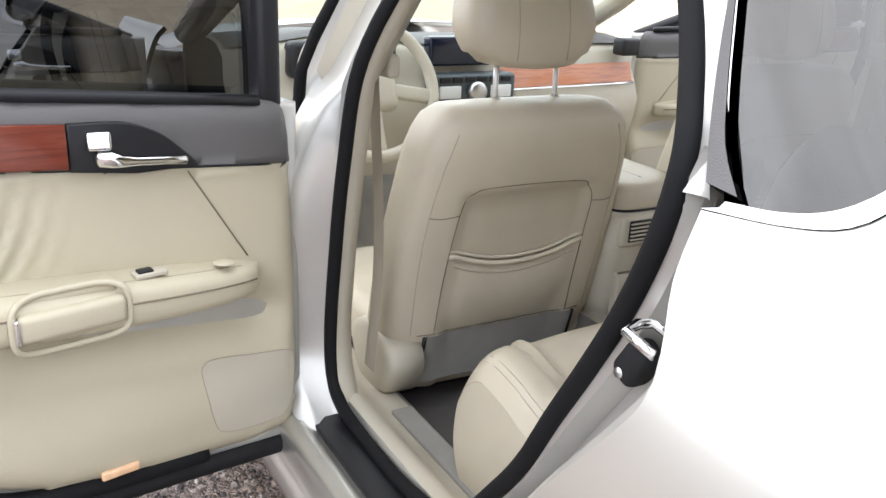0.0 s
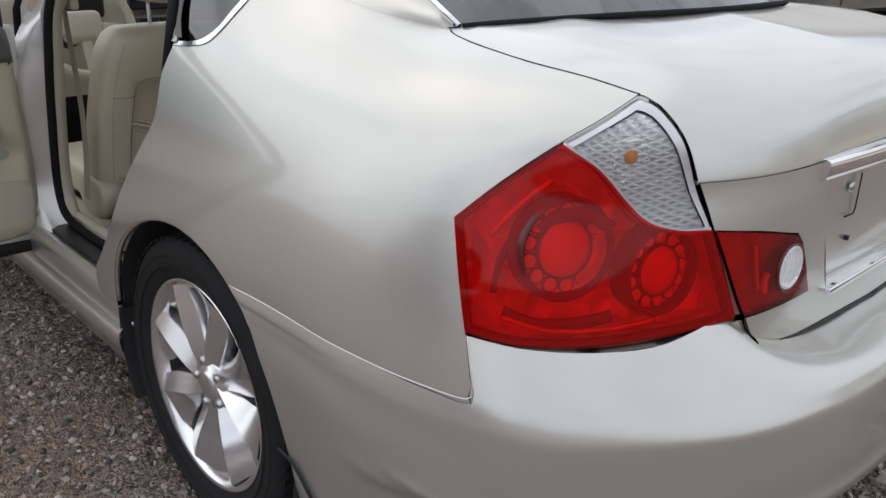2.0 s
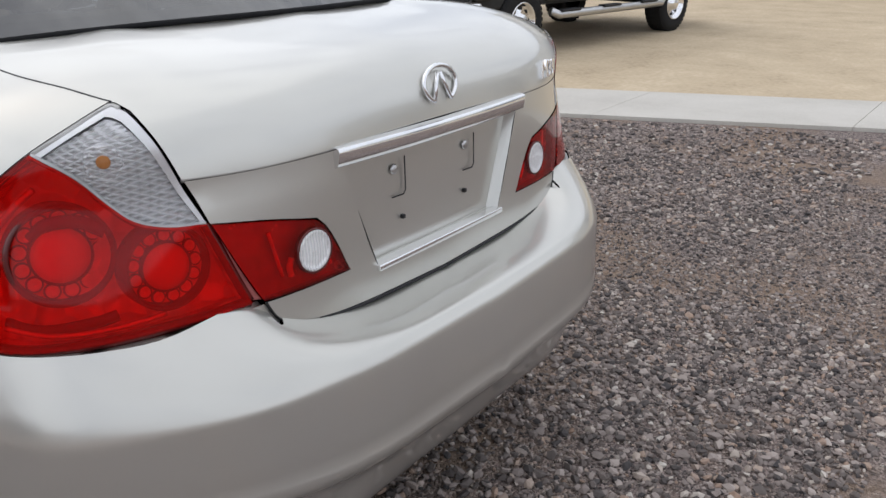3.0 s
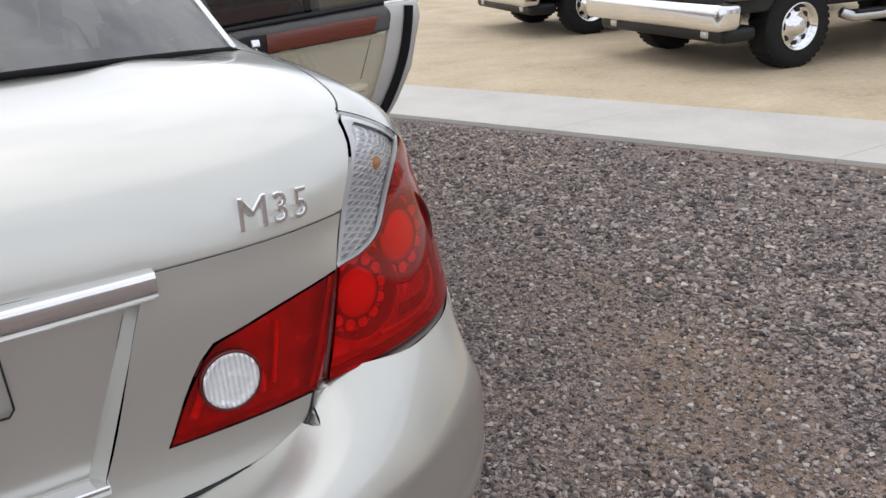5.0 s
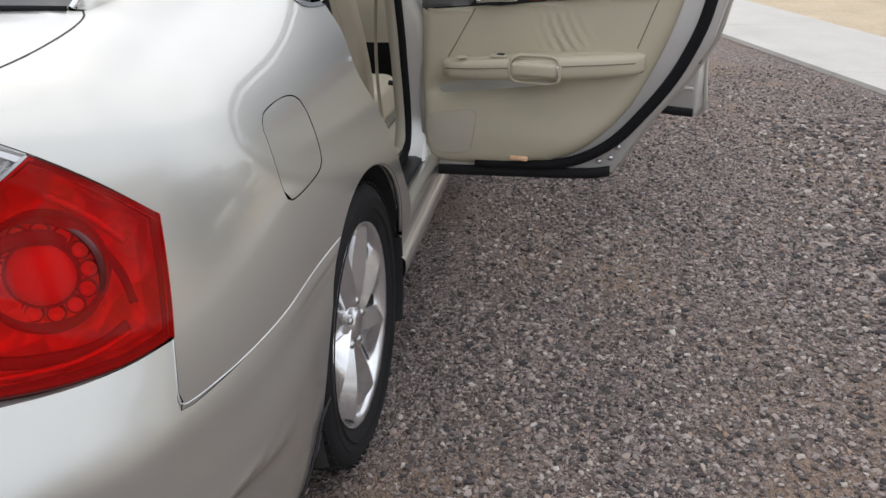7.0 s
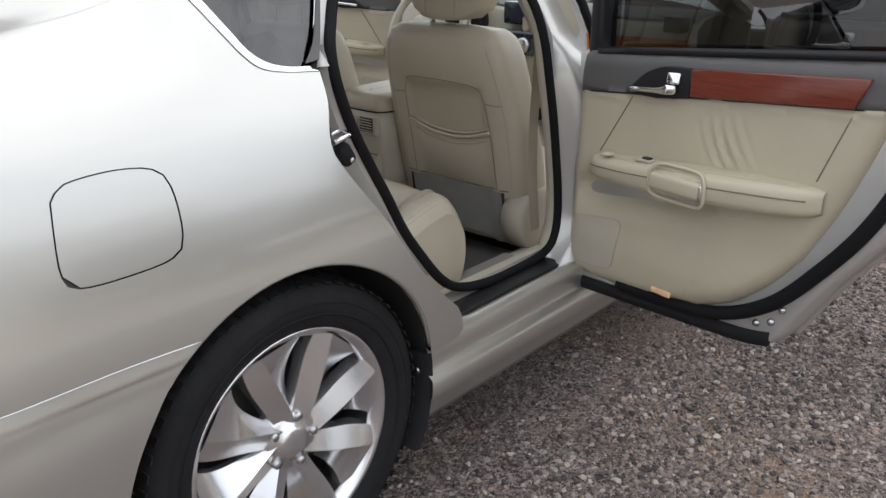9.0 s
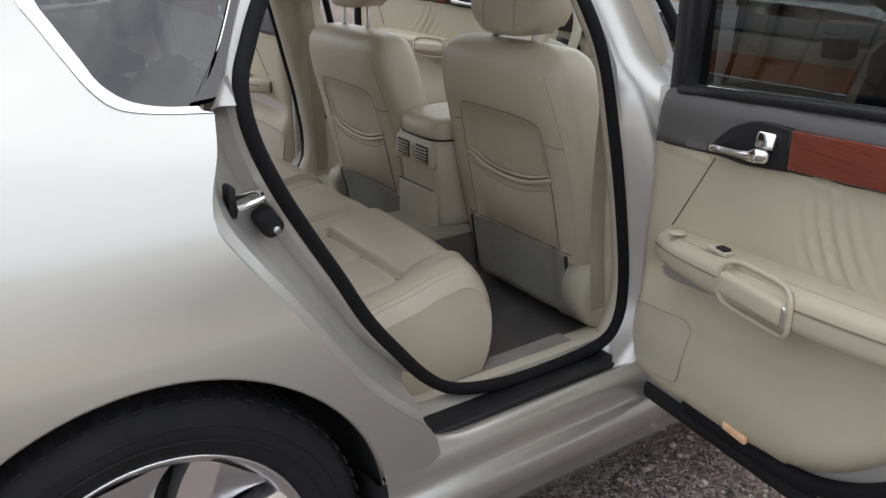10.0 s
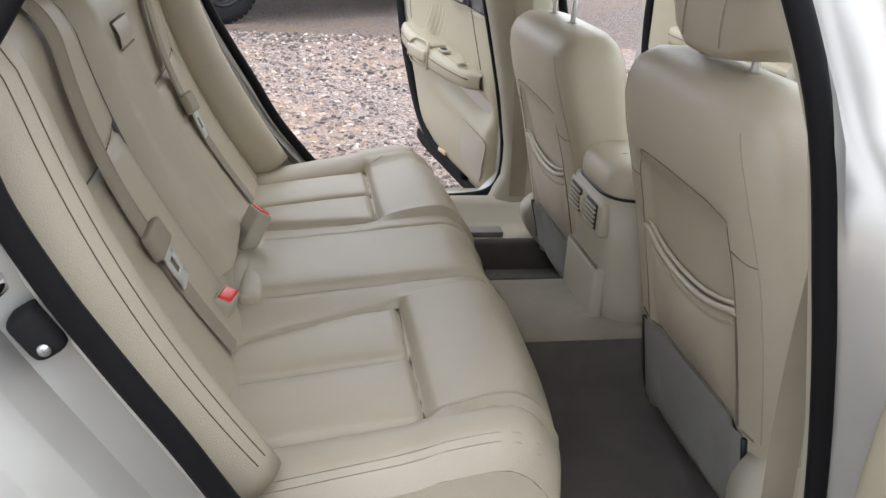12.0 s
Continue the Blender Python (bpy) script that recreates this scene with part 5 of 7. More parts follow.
    part("sill_tread", rounded(box_bm(s * .787 - .030, s * .787 + .030, .50, .985, .397, .409), .004), M_black, rocker, "black rubber sill tread")
    part("scuff_plate", rounded(box_bm(s * .6225 - .022, s * .6225 + .022, .66, 1.005, .360, .3755), .003), M_greyfelt, rocker, "grey metal scuff plate")
    # B pillar: painted outer face, cream inner trim
    rows_o, rows_i = [], []
    for z in np.linspace(.40, 1.42, 24):
        y0 = float(np.interp(z, [.42, .47, .56, .706, .88, 1.058, 1.22, 1.36, 1.42], [.980, 1.022, 1.029, 1.006, .966, .921, .872, .82, .79]))
        xo = on_body(1.1, min(max(z, .40), 1.40)) - .028
        xi = seal_x(z)
        foot = .05 * max(0, (.52 - z) / .12) ** 1.5
        rows_o.append([(s * xi, y0 - .002, z), (s * (xi + .012), y0 + .012, z), (s * (xo - .035), y0 + .022 - foot, z), (s * (xo - .006), y0 + .040 - foot, z), (s * xo, y0 + .060, z), (s * (xo - .004), y0 + .150, z), (s * (xo - .03), y0 + .165, z), (s * (xi + .01), y0 + .175, z)])
        rows_i.append([(s * xi, y0, z), (s * (xi - .020), y0 - .006, z), (s * (xi - .045), y0 + .012, z), (s * (xi - .055), y0 + .06, z), (s * (xi - .05), y0 + .15, z), (s * xi, y0 + .175, z)])
    pil = part("pillar", ribbon(rows_o), M_jamb, sedan, "painted silver centre pillar")
    part("pillar_trim", ribbon(rows_i), M_plastic, pil, "cream centre-pillar trim")
    part("front_seal", tube([(s * (seal_x(z) + .01), float(np.interp(z, [.42, .706, 1.058, 1.36], [1.19, 1.21, 1.13, 1.0])), z) for z in np.linspace(.42, 1.38, 14)], .012, 8), M_seal, pil)
    # A pillar, cantrail, screen edge
    part("windscreen_pillar", tube([(s * .71, 2.30, .98), (s * .69, 2.05, 1.10), (s * .655, 1.75, 1.26), (s * .62, 1.47, 1.40), (s * .60, 1.2, 1.44), (s * .585, .8, 1.44), (s * .57, .4, 1.42)], .040, 12), M_paint, sedan)
    part("pillar_lining", tube([(s * .69, 2.28, .99), (s * .665, 2.02, 1.10), (s * .63, 1.72, 1.255), (s * .60, 1.45, 1.385)], .038, 10), M_headliner, sedan, "pale windscreen-pillar lining")
    # front wing beyond the door
    wing = [raw([(side(2.28), 2.2), (side(2.28), 5.7)]), raw([(side(2.28), 5.7), (side(2.9), 5.5)]), raw([(side(2.9), 5.5), (side(2.9), 4.35)]), up(BODY, [(side(2.90), .705), (side(2.72), .66), (side(2.57), .52), (side(2.53), .40)]), [up(BODY, [(side(2.53), .40)])[0], raw([(side(2.28), 2.2)])[0]]]
    panel("front_wing", BODY, wing, M_paint, sedan, (s,), grid=0.06)

part("windscreen", ribbon([[(sx * (.68 - .08 * t), 2.42 - .12 * sx * sx - 1.0 * t, .985 + .45 * t + .03 * math.sin(math.pi * t) - .02 * sx * sx) for sx in np.linspace(-1, 1, 17)] for t in np.linspace(0, 1, 10)]), M_glass_clear, sedan, "clear raked windscreen")
part("bonnet", ribbon([[(sx * (.76 - .08 * t * t), 2.45 + 1.2 * t - .12 * sx * sx * (1 - t), 1.00 - .16 * t * t - .07 * abs(sx) ** 3) for sx in np.linspace(-1, 1, 17)] for t in np.linspace(0, 1, 12)]), M_paint, sedan)
part("nose", rounded(box_bm(-.80, .80, 3.1, 3.70, .25, .80), .16, 5), M_paint, sedan)
# floor
part("floor_carpet", ribbon([[(x, y, z) for x, z in ((-.60, .30), (-.58, .268), (-.17, .265), (-.145, .29), (-.132, .44), (-.115, .468), (-.08, .474), (.08, .474), (.115, .468), (.132, .44), (.145, .29), (.17, .265), (.58, .268), (.60, .30))] for y in np.linspace(.3, 2.4, 12)]), M_fabric, sedan, "beige carpet over the tunnel")
part("firewall", box_bm(-.70, .70, 2.38, 2.42, .24, .96), M_black, sedan)
part("parcel_shelf", box_bm(-.60, .60, -.40, .14, 1.06, 1.085, .01), M_fabric, sedan, "beige parcel shelf")
part("rear_bulkhead", box_bm(-.66, .66, -.02, .02, .30, 1.07), M_black, sedan)
for s in (1, -1):
    part("floor_mat", ribbon([[(s * x, y, z) for x, z in ((.1345, .462), (.150, .30), (.165, .286), (.25, .281), (.565, .281), (.577, .276))] for y in np.linspace(.74, 1.45, 14)]), M_mat, sedan, "taupe carpet floor mat")

# ---- seats ----
def loft(rows, closed=True, cap=True):
    bm = bmesh.new()
    vs = [[bm.verts.new(p) for p in r] for r in rows]
    n = len(rows[0])
    for a, b in zip(vs, vs[1:]):
        for i in range(n if closed else n - 1):
            bm.faces.new([a[i], a[(i + 1) % n], b[(i + 1) % n], b[i]])
    if cap:
        bm.faces.new(vs[0][::-1])
        bm.faces.new(vs[-1])
    bmesh.ops.recalc_face_normals(bm, faces=bm.faces[:])
    return bm

def superloop(cx, cy, hx, hy, e=3.2, n=40):
    out = []
    for k in range(n):
        a = 2 * math.pi * k / n
        c, d = math.cos(a), math.sin(a)
        out.append((cx + hx * math.copysign(abs(c) ** (2 / e), c), cy + hy * math.copysign(abs(d) ** (2 / e), d)))
    return out

SEAT_Z = [.36, .45, .55, .62, .70, .78, .85, .90, .95, .985, 1.010, 1.026, 1.034]
SEAT_BACK = [1.098, 1.090, 1.078, 1.064, 1.046, 1.026, 1.004, .988, .976, .974, .984, 1.005, 1.040]
SEAT_FRONT = [1.30, 1.27, 1.24, 1.22, 1.20, 1.18, 1.165, 1.155, 1.145, 1.135, 1.125, 1.105, 1.06]
SEAT_HALF = [.215, .245, .262, .264, .262, .256, .248, .242, .233, .222, .206, .182, .12]

plain_part = part

def front_seat(cx, dy, drop, lift):
    """Front seat seen from behind; dy moves it forward, drop lowers the upper part, lift raises the headrest."""
    def part(name, bm, mat, parent=None, label="", smooth=True):
        for v in bm.verts:
            v.co.z -= drop * min(1, max(0, (v.co.z - .42) / .14))
        return plain_part(name, bm, mat, parent, label, smooth)
    def back_y(x, z):
        b = float(np.interp(z, SEAT_Z, SEAT_BACK)) + dy
        f = float(np.interp(z, SEAT_Z, SEAT_FRONT)) + dy
        h = float(np.interp(z, SEAT_Z, SEAT_HALF))
        q = min(.995, abs((x - cx) / h))
        return (b + f) / 2 - (f - b) / 2 * (1 - q ** 4.2) ** (1 / 4.2) + .012 * min(1, max(0, min(x - (cx - .158), cx + .160 - x, .875 - z) / .022)) ** 1.5
    zz = np.concatenate([np.linspace(.36, .85, 18), np.linspace(.86, .95, 10), np.array([.965, .98, .995, 1.008, 1.018, 1.026, 1.031, 1.034])])
    def sink(x, z):
        e = min(x - (cx - .158), cx + .160 - x, .875 - z)
        return .012 * min(1, max(0, e / .022)) ** 1.5
    rows = []
    for z in zz:
        b, f, h = (float(np.interp(z, SEAT_Z, q)) for q in (SEAT_BACK, SEAT_FRONT, SEAT_HALF))
        mid = (b + f) / 2 + dy
        rows.append([(x, y + (sink(x, z) if y < mid else 0), z) for x, y in superloop(cx, mid, h, (f - b) / 2, 4.2, 112)])
    seat = part("front_seat", loft(rows), M_leather, sedan, "cream leather front seat with a map pocket")
    def line(pts, name="seam", r=.0014, mat=M_leather_dark, out=-.0002, n=8):
        ps = spline([(x, z, 0) for x, z in pts], n)
        return part(name, tube([(p.x, back_y(p.x, p.y) - out, p.y) for p in ps], r, 6), mat, seat)
    # stitched insert outline and side seams
    L, R = cx - .160, cx + .162
    line([(L - .004, .555), (L - .002, .68), (L + .004, .78), (L + .012, .845), (L + .030, .870), (L + .06, .877), (cx, .878), (R - .05, .873), (R - .022, .859), (R - .006, .827), (R - .002, .75), (R, .62), (R + .002, .555)], r=.0011)
    line([(R - .004, .824), (cx + .192, .820), (cx + .214, .823)], r=.0011)
    line([(cx - .214, .823), (cx - .188, .820), (L + .008, .824)], r=.0011)
    for q in (-1, 1):
        line([(cx + q * .214, .56), (cx + q * .217, .70), (cx + q * .213, .82), (cx + q * .200, .92), (cx + q * .180, .985)], r=.0012, mat=M_seam)
    # map pocket: a padded panel with a gathered band
    prow = []
    for z in np.linspace(.552, .735, 12):
        sag = lambda x: .032 * (1 - ((x - cx) / .155) ** 2)
        prow.append([(x, back_y(x, z - (sag(x) * (z - .552) / .183)) - (.0005 + .015 * math.sin(math.pi * min(1, (z - .55) / .2))) * max(0, 1 - abs((x - cx - .003) / .155) ** 6) - .001, z - (sag(x) * (z - .552) / .183)) for x in np.linspace(L + .002, R - .004, 25)])
    pk = part("map_pocket", ribbon(prow), M_leather, seat, "gathered leather map pocket")
    for k, (dz, r) in enumerate(((0.0, .0058), (-.022, .0022), (.012, .0038))):
        pts = []
        for x in np.linspace(L + .001, R - .001, 21):
            q = min(1, abs((x - cx - .003) / .154))
            z = .735 + dz - .032 * (1 - q * q)
            pts.append((x, back_y(x, z) - (.011 if k < 2 else .006) * (1 - q ** 8) + .003 * q ** 8, z))
        part("pocket_band", tube(pts, r, 6), M_leather if k != 1 else M_seam, seat)
    # felt kick panel below
    rows = [[(x, back_y(x, z) - .006, z) for x in np.linspace(cx - .178, cx + .180, 17)] for z in np.linspace(.375, .548, 6)]
    part("kick_panel", ribbon(rows), M_greyfelt, seat, "grey felt kick panel")
    line([(cx - .20, .555), (cx, .548), (cx + .20, .553)], r=.0025)
    # recliner covers
    for q in (-1, 1):
        cover = loft([[(cx + q * (.190 + (.078 if q * cx > 0 else .055) * t), y, z) for y, z in [((1.17 if q * cx > 0 else 1.21) + dy + .105 * sc * math.cos(a), .455 + .115 * sc * math.sin(a)) for a in np.linspace(0, 2 * math.pi, 28, endpoint=False)]] for t, sc in ((0, 1.0), (.7, 1.0), (.88, .97), (.97, .88), (1.0, .70))])
        part("recliner_cover", cover, M_plastic, seat, "cream plastic recliner cover")
    for q in (-1, 1):
        part("kick_gap", tube([(cx + q * .184, back_y(cx + q * .184, z) - .004, z) for z in np.linspace(.385, .545, 6)], .0048, 6), M_black, seat)
    part("seat_base", rounded(box_bm(cx - .235, cx + .235, 1.16 + dy, 1.68 + dy, .36, .545), .05, 4), M_leather, seat)
    part("seat_rail", box_bm(cx - .17, cx + .17, 1.23 + dy, 1.6 + dy, .265, .37, .01), M_black, seat)
    # headrest on two posts
    hz = 1.034 + lift
    rows = []
    for t in np.linspace(0, 1, 16):
        z = hz + .195 * t
        k = math.sin(math.pi * min(max(.05 + .90 * t, 0), 1)) ** .22
        wv = (.146 - .030 * max(0, t - .35)) * k
        rows.append([(x, y, z + (.012 * ((x - cx) / .12) ** 2 if t < .1 else 0)) for x, y in superloop(cx, 1.055 + dy + .03 * t, max(wv, .05), .058 * k + .008, 3.4, 40)])
    hr = part("headrest", loft(rows), M_leather, seat, "cream leather headrest")
    for q in (-.068, .068):
        part("post", tube([(cx + q, 1.05 + dy, 1.005), (cx + q, 1.052 + dy, hz + .03)], .0055, 10), M_steel, hr, "steel headrest post")
        part("ferrule", lathe([(.013, 0), (.012, .006), (.007, .008)], 16, Matrix.Translation((cx + q, 1.05 + dy, 1.028)) @ pose(0, 0, 0, 0, -90, 0)), M_plastic, hr)
    for q in (-1, 1):
        part("seam", tube([(cx + q * .055, 1.055 + dy + .03 * t - (.0585 * math.sin(math.pi * min(max(.05 + .90 * t, 0), 1)) ** .22 + .0075), hz + .195 * t) for t in np.linspace(.08, .92, 12)], .0010, 5), M_seam, hr)
    return seat

front_seat(.350, -.005, .020, .012)
front_seat(-.362, -.020, .065, .058)

# rear bench
BENCH_BACK = -.022   # how far the bench stands behind its drawn place

def part(name, bm, mat, parent=None, label="", smooth=True):
    bm.transform(Matrix.Translation((0, BENCH_BACK, 0)))
    return plain_part(name, bm, mat, parent, label, smooth)
def inner_seam(y):
    return .192 + .055 * max(0, (.648 - y) / .27) ** 1.5

def groove(d, w, deep):
    return deep * math.exp(-(d / w) ** 2)

def puff(q):
    return math.sqrt(max(0.0, 1 - (2 * min(max(q, 0), 1) - 1) ** 2))

def cushion_z(x, y):
    """Height of the bench cushion."""
    ax = abs(x)
    f = min(1, max(0, (y - .36) / .29))
    seat = .530 + .040 * f + .022 * math.sin(math.pi * min(1, max(0, (y - .62) / .34)))
    mid = .568 + .030 * min(1, max(0, (y - .40) / .36))
    c = math.exp(-(x / .165) ** 4)
    z = seat * (1 - c) + mid * c
    out = min(1, max(0, (ax - .50) / .07))
    z += .030 * out * out * (3 - 2 * out) * (.5 + .5 * f)
    xi, xm, xo = inner_seam(y), .355, .515
    if y < .648:
        if xi < ax < xm:
            z += .015 * puff((ax - xi) / (xm - xi)) * puff(min(1, (.648 - y) / .10) * .5)
        elif xm <= ax < xo:
            z += .015 * puff((ax - xm) / (xo - xm)) * puff(min(1, (.648 - y) / .10) * .5)
        z -= groove(ax - xi, .007, .010) + groove(ax - xm, .006, .008) + groove(ax - xo, .007, .010)
    elif xi - .02 < ax < xo + .02:
        z += .018 * puff(min(1, (y - .648) / .16) * .5)
    if xi - .01 < ax < xo + .01:
        z -= groove(y - .648, .008, .011)
    z -= groove(ax - .118, .007, .011)
    if ax < .118:
        z += .006 * puff((x + .118) / .236)
    d = bench_front(x) - y
    if d < .09:
        z -= .075 * (1 - max(0.0, d) / .09) ** 2.4
    e = .632 - ax
    if e < .05:
        z -= .04 * (1 - max(0, e) / .05) ** 2.2
    return z

def bench_front(x):
    return .852 - .05 * (abs(x) / .62) ** 4 - .012 * math.exp(-(x / .08) ** 2)

xs = np.unique(np.concatenate([np.linspace(-.632, .632, 130), [q * w + d for q in (-1, 1) for w in (.192, .515, .355, .118) for d in (-.008, -.004, 0, .004, .008)]]))
rows = []
for t in np.concatenate([np.linspace(0, .58, 30), np.linspace(.59, .67, 14), np.linspace(.68, .9, 14), np.linspace(.91, 1, 12)]):
    rows.append([(x, .34 + (bench_front(x) - .34) * t, cushion_z(x, .34 + (bench_front(x) - .34) * t)) for x in xs])
for t in np.linspace(.05, 1, 10):
    rows.append([(x, bench_front(x) + .012 * math.sin(math.pi * t) - .06 * t * t, cushion_z(x, bench_front(x)) - (cushion_z(x, bench_front(x)) - .30) * t) for x in xs])
bench = part("rear_bench", ribbon(rows), M_leather, sedan, "cream leather rear bench with sewn panels")
for s in (1, -1):
    srow = []
    for y in np.linspace(.34, bench_front(.632), 24):
        srow.append([(s * (.632 + .010 * math.sin(math.pi * t)), y - .05 * t * t * max(0, (y - .5) / .3), cushion_z(.632, y) * (1 - t) + .33 * t) for t in np.linspace(0, 1, 9)])
    part("cushion_side", ribbon(srow), M_leather, bench)
    def seamline(pts, r=.0018):
        return part("seam", tube([(x, y, cushion_z(x, y) + (.0004 if r > .001 else .0005)) for x, y in pts], r, 5), M_leather_dark if r > .001 else M_seam, bench)
    seamline([(s * inner_seam(y), y) for y in np.linspace(.36, .648, 14)])
    seamline([(s * .515, y) for y in np.linspace(.36, .648, 14)])
    seamline([(s * .355, y) for y in np.linspace(.37, .645, 14)], .0012)
    seamline([(s * x, .648) for x in np.linspace(.192, .515, 14)])
    seamline([(s * .118, y) for y in np.linspace(.36, bench_front(.118) - .01, 18)])
    seamline([(s * (.515 + .055 * t), .648 + (bench_front(.56) - .03 - .648) * t) for t in np.linspace(0, 1, 8)], .0010)
    for off in (0, .009):
        seamline([(s * (.612 - off), y) for y in np.linspace(.40, bench_front(.61) - .03, 14)], .0007)

# rear backrest, leaning back, in three parts with a folding armrest
def panel_break(x):
    return .56 + .05 * ((abs(x) - .33) / .19) ** 2

def back_point(x, t, out=0.0, sewn=1.0):
    """t from the foot to the top of the backrest."""
    y, z = .390 - .27 * t - .02 * math.sin(math.pi * t) + .045 * t * abs(t), .545 + .52 * t
    dish = .018 * math.exp(-((abs(x) - .33) / .11) ** 2) * math.sin(math.pi * t)
    roll = .030 * max(0, (t - .86) / .14) ** 2
    n = Vector((0, .885, .465))
    side_r = .05 * max(0, (abs(x) - .55) / .07) ** 2
    groove = .022 * math.exp(-((abs(x) - .127) / .010) ** 2) + .010 * math.exp(-((abs(x) - .52) / .007) ** 2)
    if .14 < abs(x) < .52:
        groove += .009 * math.exp(-((t - panel_break(x)) / .014) ** 2) - .007 * math.sin(math.pi * min(1, max(0, t / .56))) ** .5
    return Vector((x, y, z)) + n * (out - dish - roll - side_r - groove * sewn)

bx = np.unique(np.concatenate([np.linspace(-.62, .62, 90), [q * w + d for q in (-1, 1) for w in (.125, .52) for d in (-.006, 0, .006)]]))
backrest = part("rear_backrest", ribbon([[back_point(x, t) for x in bx] for t in np.concatenate([np.linspace(-.12, .52, 26), np.linspace(.53, .63, 16), np.linspace(.65, 1.06, 18)])]), M_leather, sedan, "cream leather rear backrest")
for s in (1, -1):
    part("armrest_gap", tube([back_point(s * .127, t, .013) for t in np.linspace(0, 1, 16)], .0042, 5), M_grey, backrest, "dark gap beside the armrest")
    part("seam", tube([back_point(s * .52, t, .001) for t in np.linspace(0, 1, 16)], .0013, 5), M_leather_dark, backrest)
    part("seam", tube([back_point(s * x, panel_break(x), .0005) for x in np.linspace(.145, .515, 20)], .0014, 5), M_leather_dark, backrest)
    # side bolster beside the door opening
    rows = []
    for t in np.linspace(0, 1, 22):
        c = back_point(s * .600, t * .98) + Vector((0, .048 - .008 * t, .020))
        wx = .064 * (math.sin(math.pi * min(1, .12 + .95 * t)) ** .35 if t < .5 else 1)
        rows.append([(c.x + s * wx * math.cos(a) * (1 if math.cos(a) > 0 else .8), c.y + .056 * math.sin(a) * .85, c.z + .056 * math.sin(a) * .53) for a in np.linspace(0, 2 * math.pi, 20, endpoint=False)])
    bol = part("side_bolster", loft(rows), M_leather, backrest, "padded cream side bolster")
    for i in (3, 4):
        part("stitching", tube([Vector(r[i]) + Vector((0, .0004, 0)) for r in rows[1:-1]], .0008, 5), M_leather_dark, bol)
# folded armrest in the middle with its pull strap
rows = [[back_point(x, t, .026 * (1 - (abs(x) / .118) ** 6) ** .5 if abs(x) < .118 else 0) for x in np.linspace(-.118, .118, 17)] for t in np.linspace(.10, .98, 20)]
arm = part("folding_armrest", ribbon(rows), M_leather, backrest, "folding centre armrest")
part("pull_strap", ribbon([[back_point(x, t, .0295 + .004 * math.sin(math.pi * (t - .76) / .08)) for x in np.linspace(-.05, .05, 6)] for t in np.linspace(.76, .84, 6)]), M_leather, arm)
for t in (.76, .84):
    part("seam", tube([back_point(x, t, .0300) for x in np.linspace(-.05, .05, 8)], .0016, 5), M_leather_dark, arm)

# belts with their tongues, and buckles
for course, tb, proud in (((.272, .272, .268, .265), .345, .014), ((-.365, -.380, -.395, -.40), .425, .016)):
    def belt_x(t):
        return float(np.interp(t, (tb, .683, .923, 1.0), course))
    across = Vector((1, 0, 0))
    rows = []
    for t in np.linspace(tb, 1.0, 22):
        c = back_point(belt_x(t), t, proud, 0)
        rows.append([c + across * q - Vector((0, .885, .465)) * (.004 if abs(q) > .0245 else 0) for q in (-.025, -.024, -.012, 0, .012, .024, .025)])
    belt = part("seat_belt", ribbon(rows), M_belt, sedan, "beige lap and shoulder belt webbing")
    bx0 = course[0]
    c, cu, cn = back_point(bx0, tb, proud + .005, 0), back_point(belt_x(tb + .08), tb + .08, proud + .005, 0), Vector((0, .885, .465))
    axd = (c - cu).normalized()
    ax1 = axd.cross(cn).normalized()
    M = Matrix.Translation(c) @ Matrix((ax1, axd, ax1.cross(axd))).transposed().to_4x4() @ Matrix.Scale(1.15, 4)
    b1 = rounded(box_bm(-.036, .036, -.022, .014, -.007, .007), .005)
    b1.transform(M)
    tg = part("tongue_grip", b1, M_belt, belt)
    b2 = join(rounded(box_bm(-.022, -.010, .010, .060, -.0015, .0015), .001), rounded(box_bm(.010, .022, .010, .060, -.0015, .0015), .001), rounded(box_bm(-.022, .022, .010, .026, -.0015, .0015), .001), rounded(box_bm(-.022, .022, .046, .064, -.0015, .0015), .001))
    b2.transform(M)
    part("tongue", b2, M_steel, tg, "steel buckle tongue")
    low_x = bx0 + .02
    part("lower_webbing", ribbon([[back_point(low_x + (bx0 - low_x) * (t / tb) + q, t, .010 + (proud - .012) * t / tb, 0) for q in np.linspace(-.022, .022, 4)] for t in np.linspace(.02, tb - .01, 8)]), M_belt, belt)
for x, y, rz, rx in ((-.085, .405, 25, 60), (.195, .366, -14, 70)):
    M = Matrix.Translation((x, y, cushion_z(x, y) + .042)) @ pose(0, 0, 0, 0, 0, rz) @ pose(0, 0, 0, rx - 90, 0, 0)
    b = rounded(box_bm(-.026, .026, -.016, .016, -.055, .028), .007, 3)
    b.transform(M)
    bk = part("buckle", b, M_plastic, sedan, "beige seat-belt buckle")
    b = rounded(box_bm(-.020, .020, -.011, .011, .024, .0305), .003)
    b.transform(M)
    part("release_button", b, M_redflat, bk, "red release button")
part("buckle_pocket", rounded(box_bm(-.11, .14, .385, .425, .53, .574), .01), M_leather, bench)

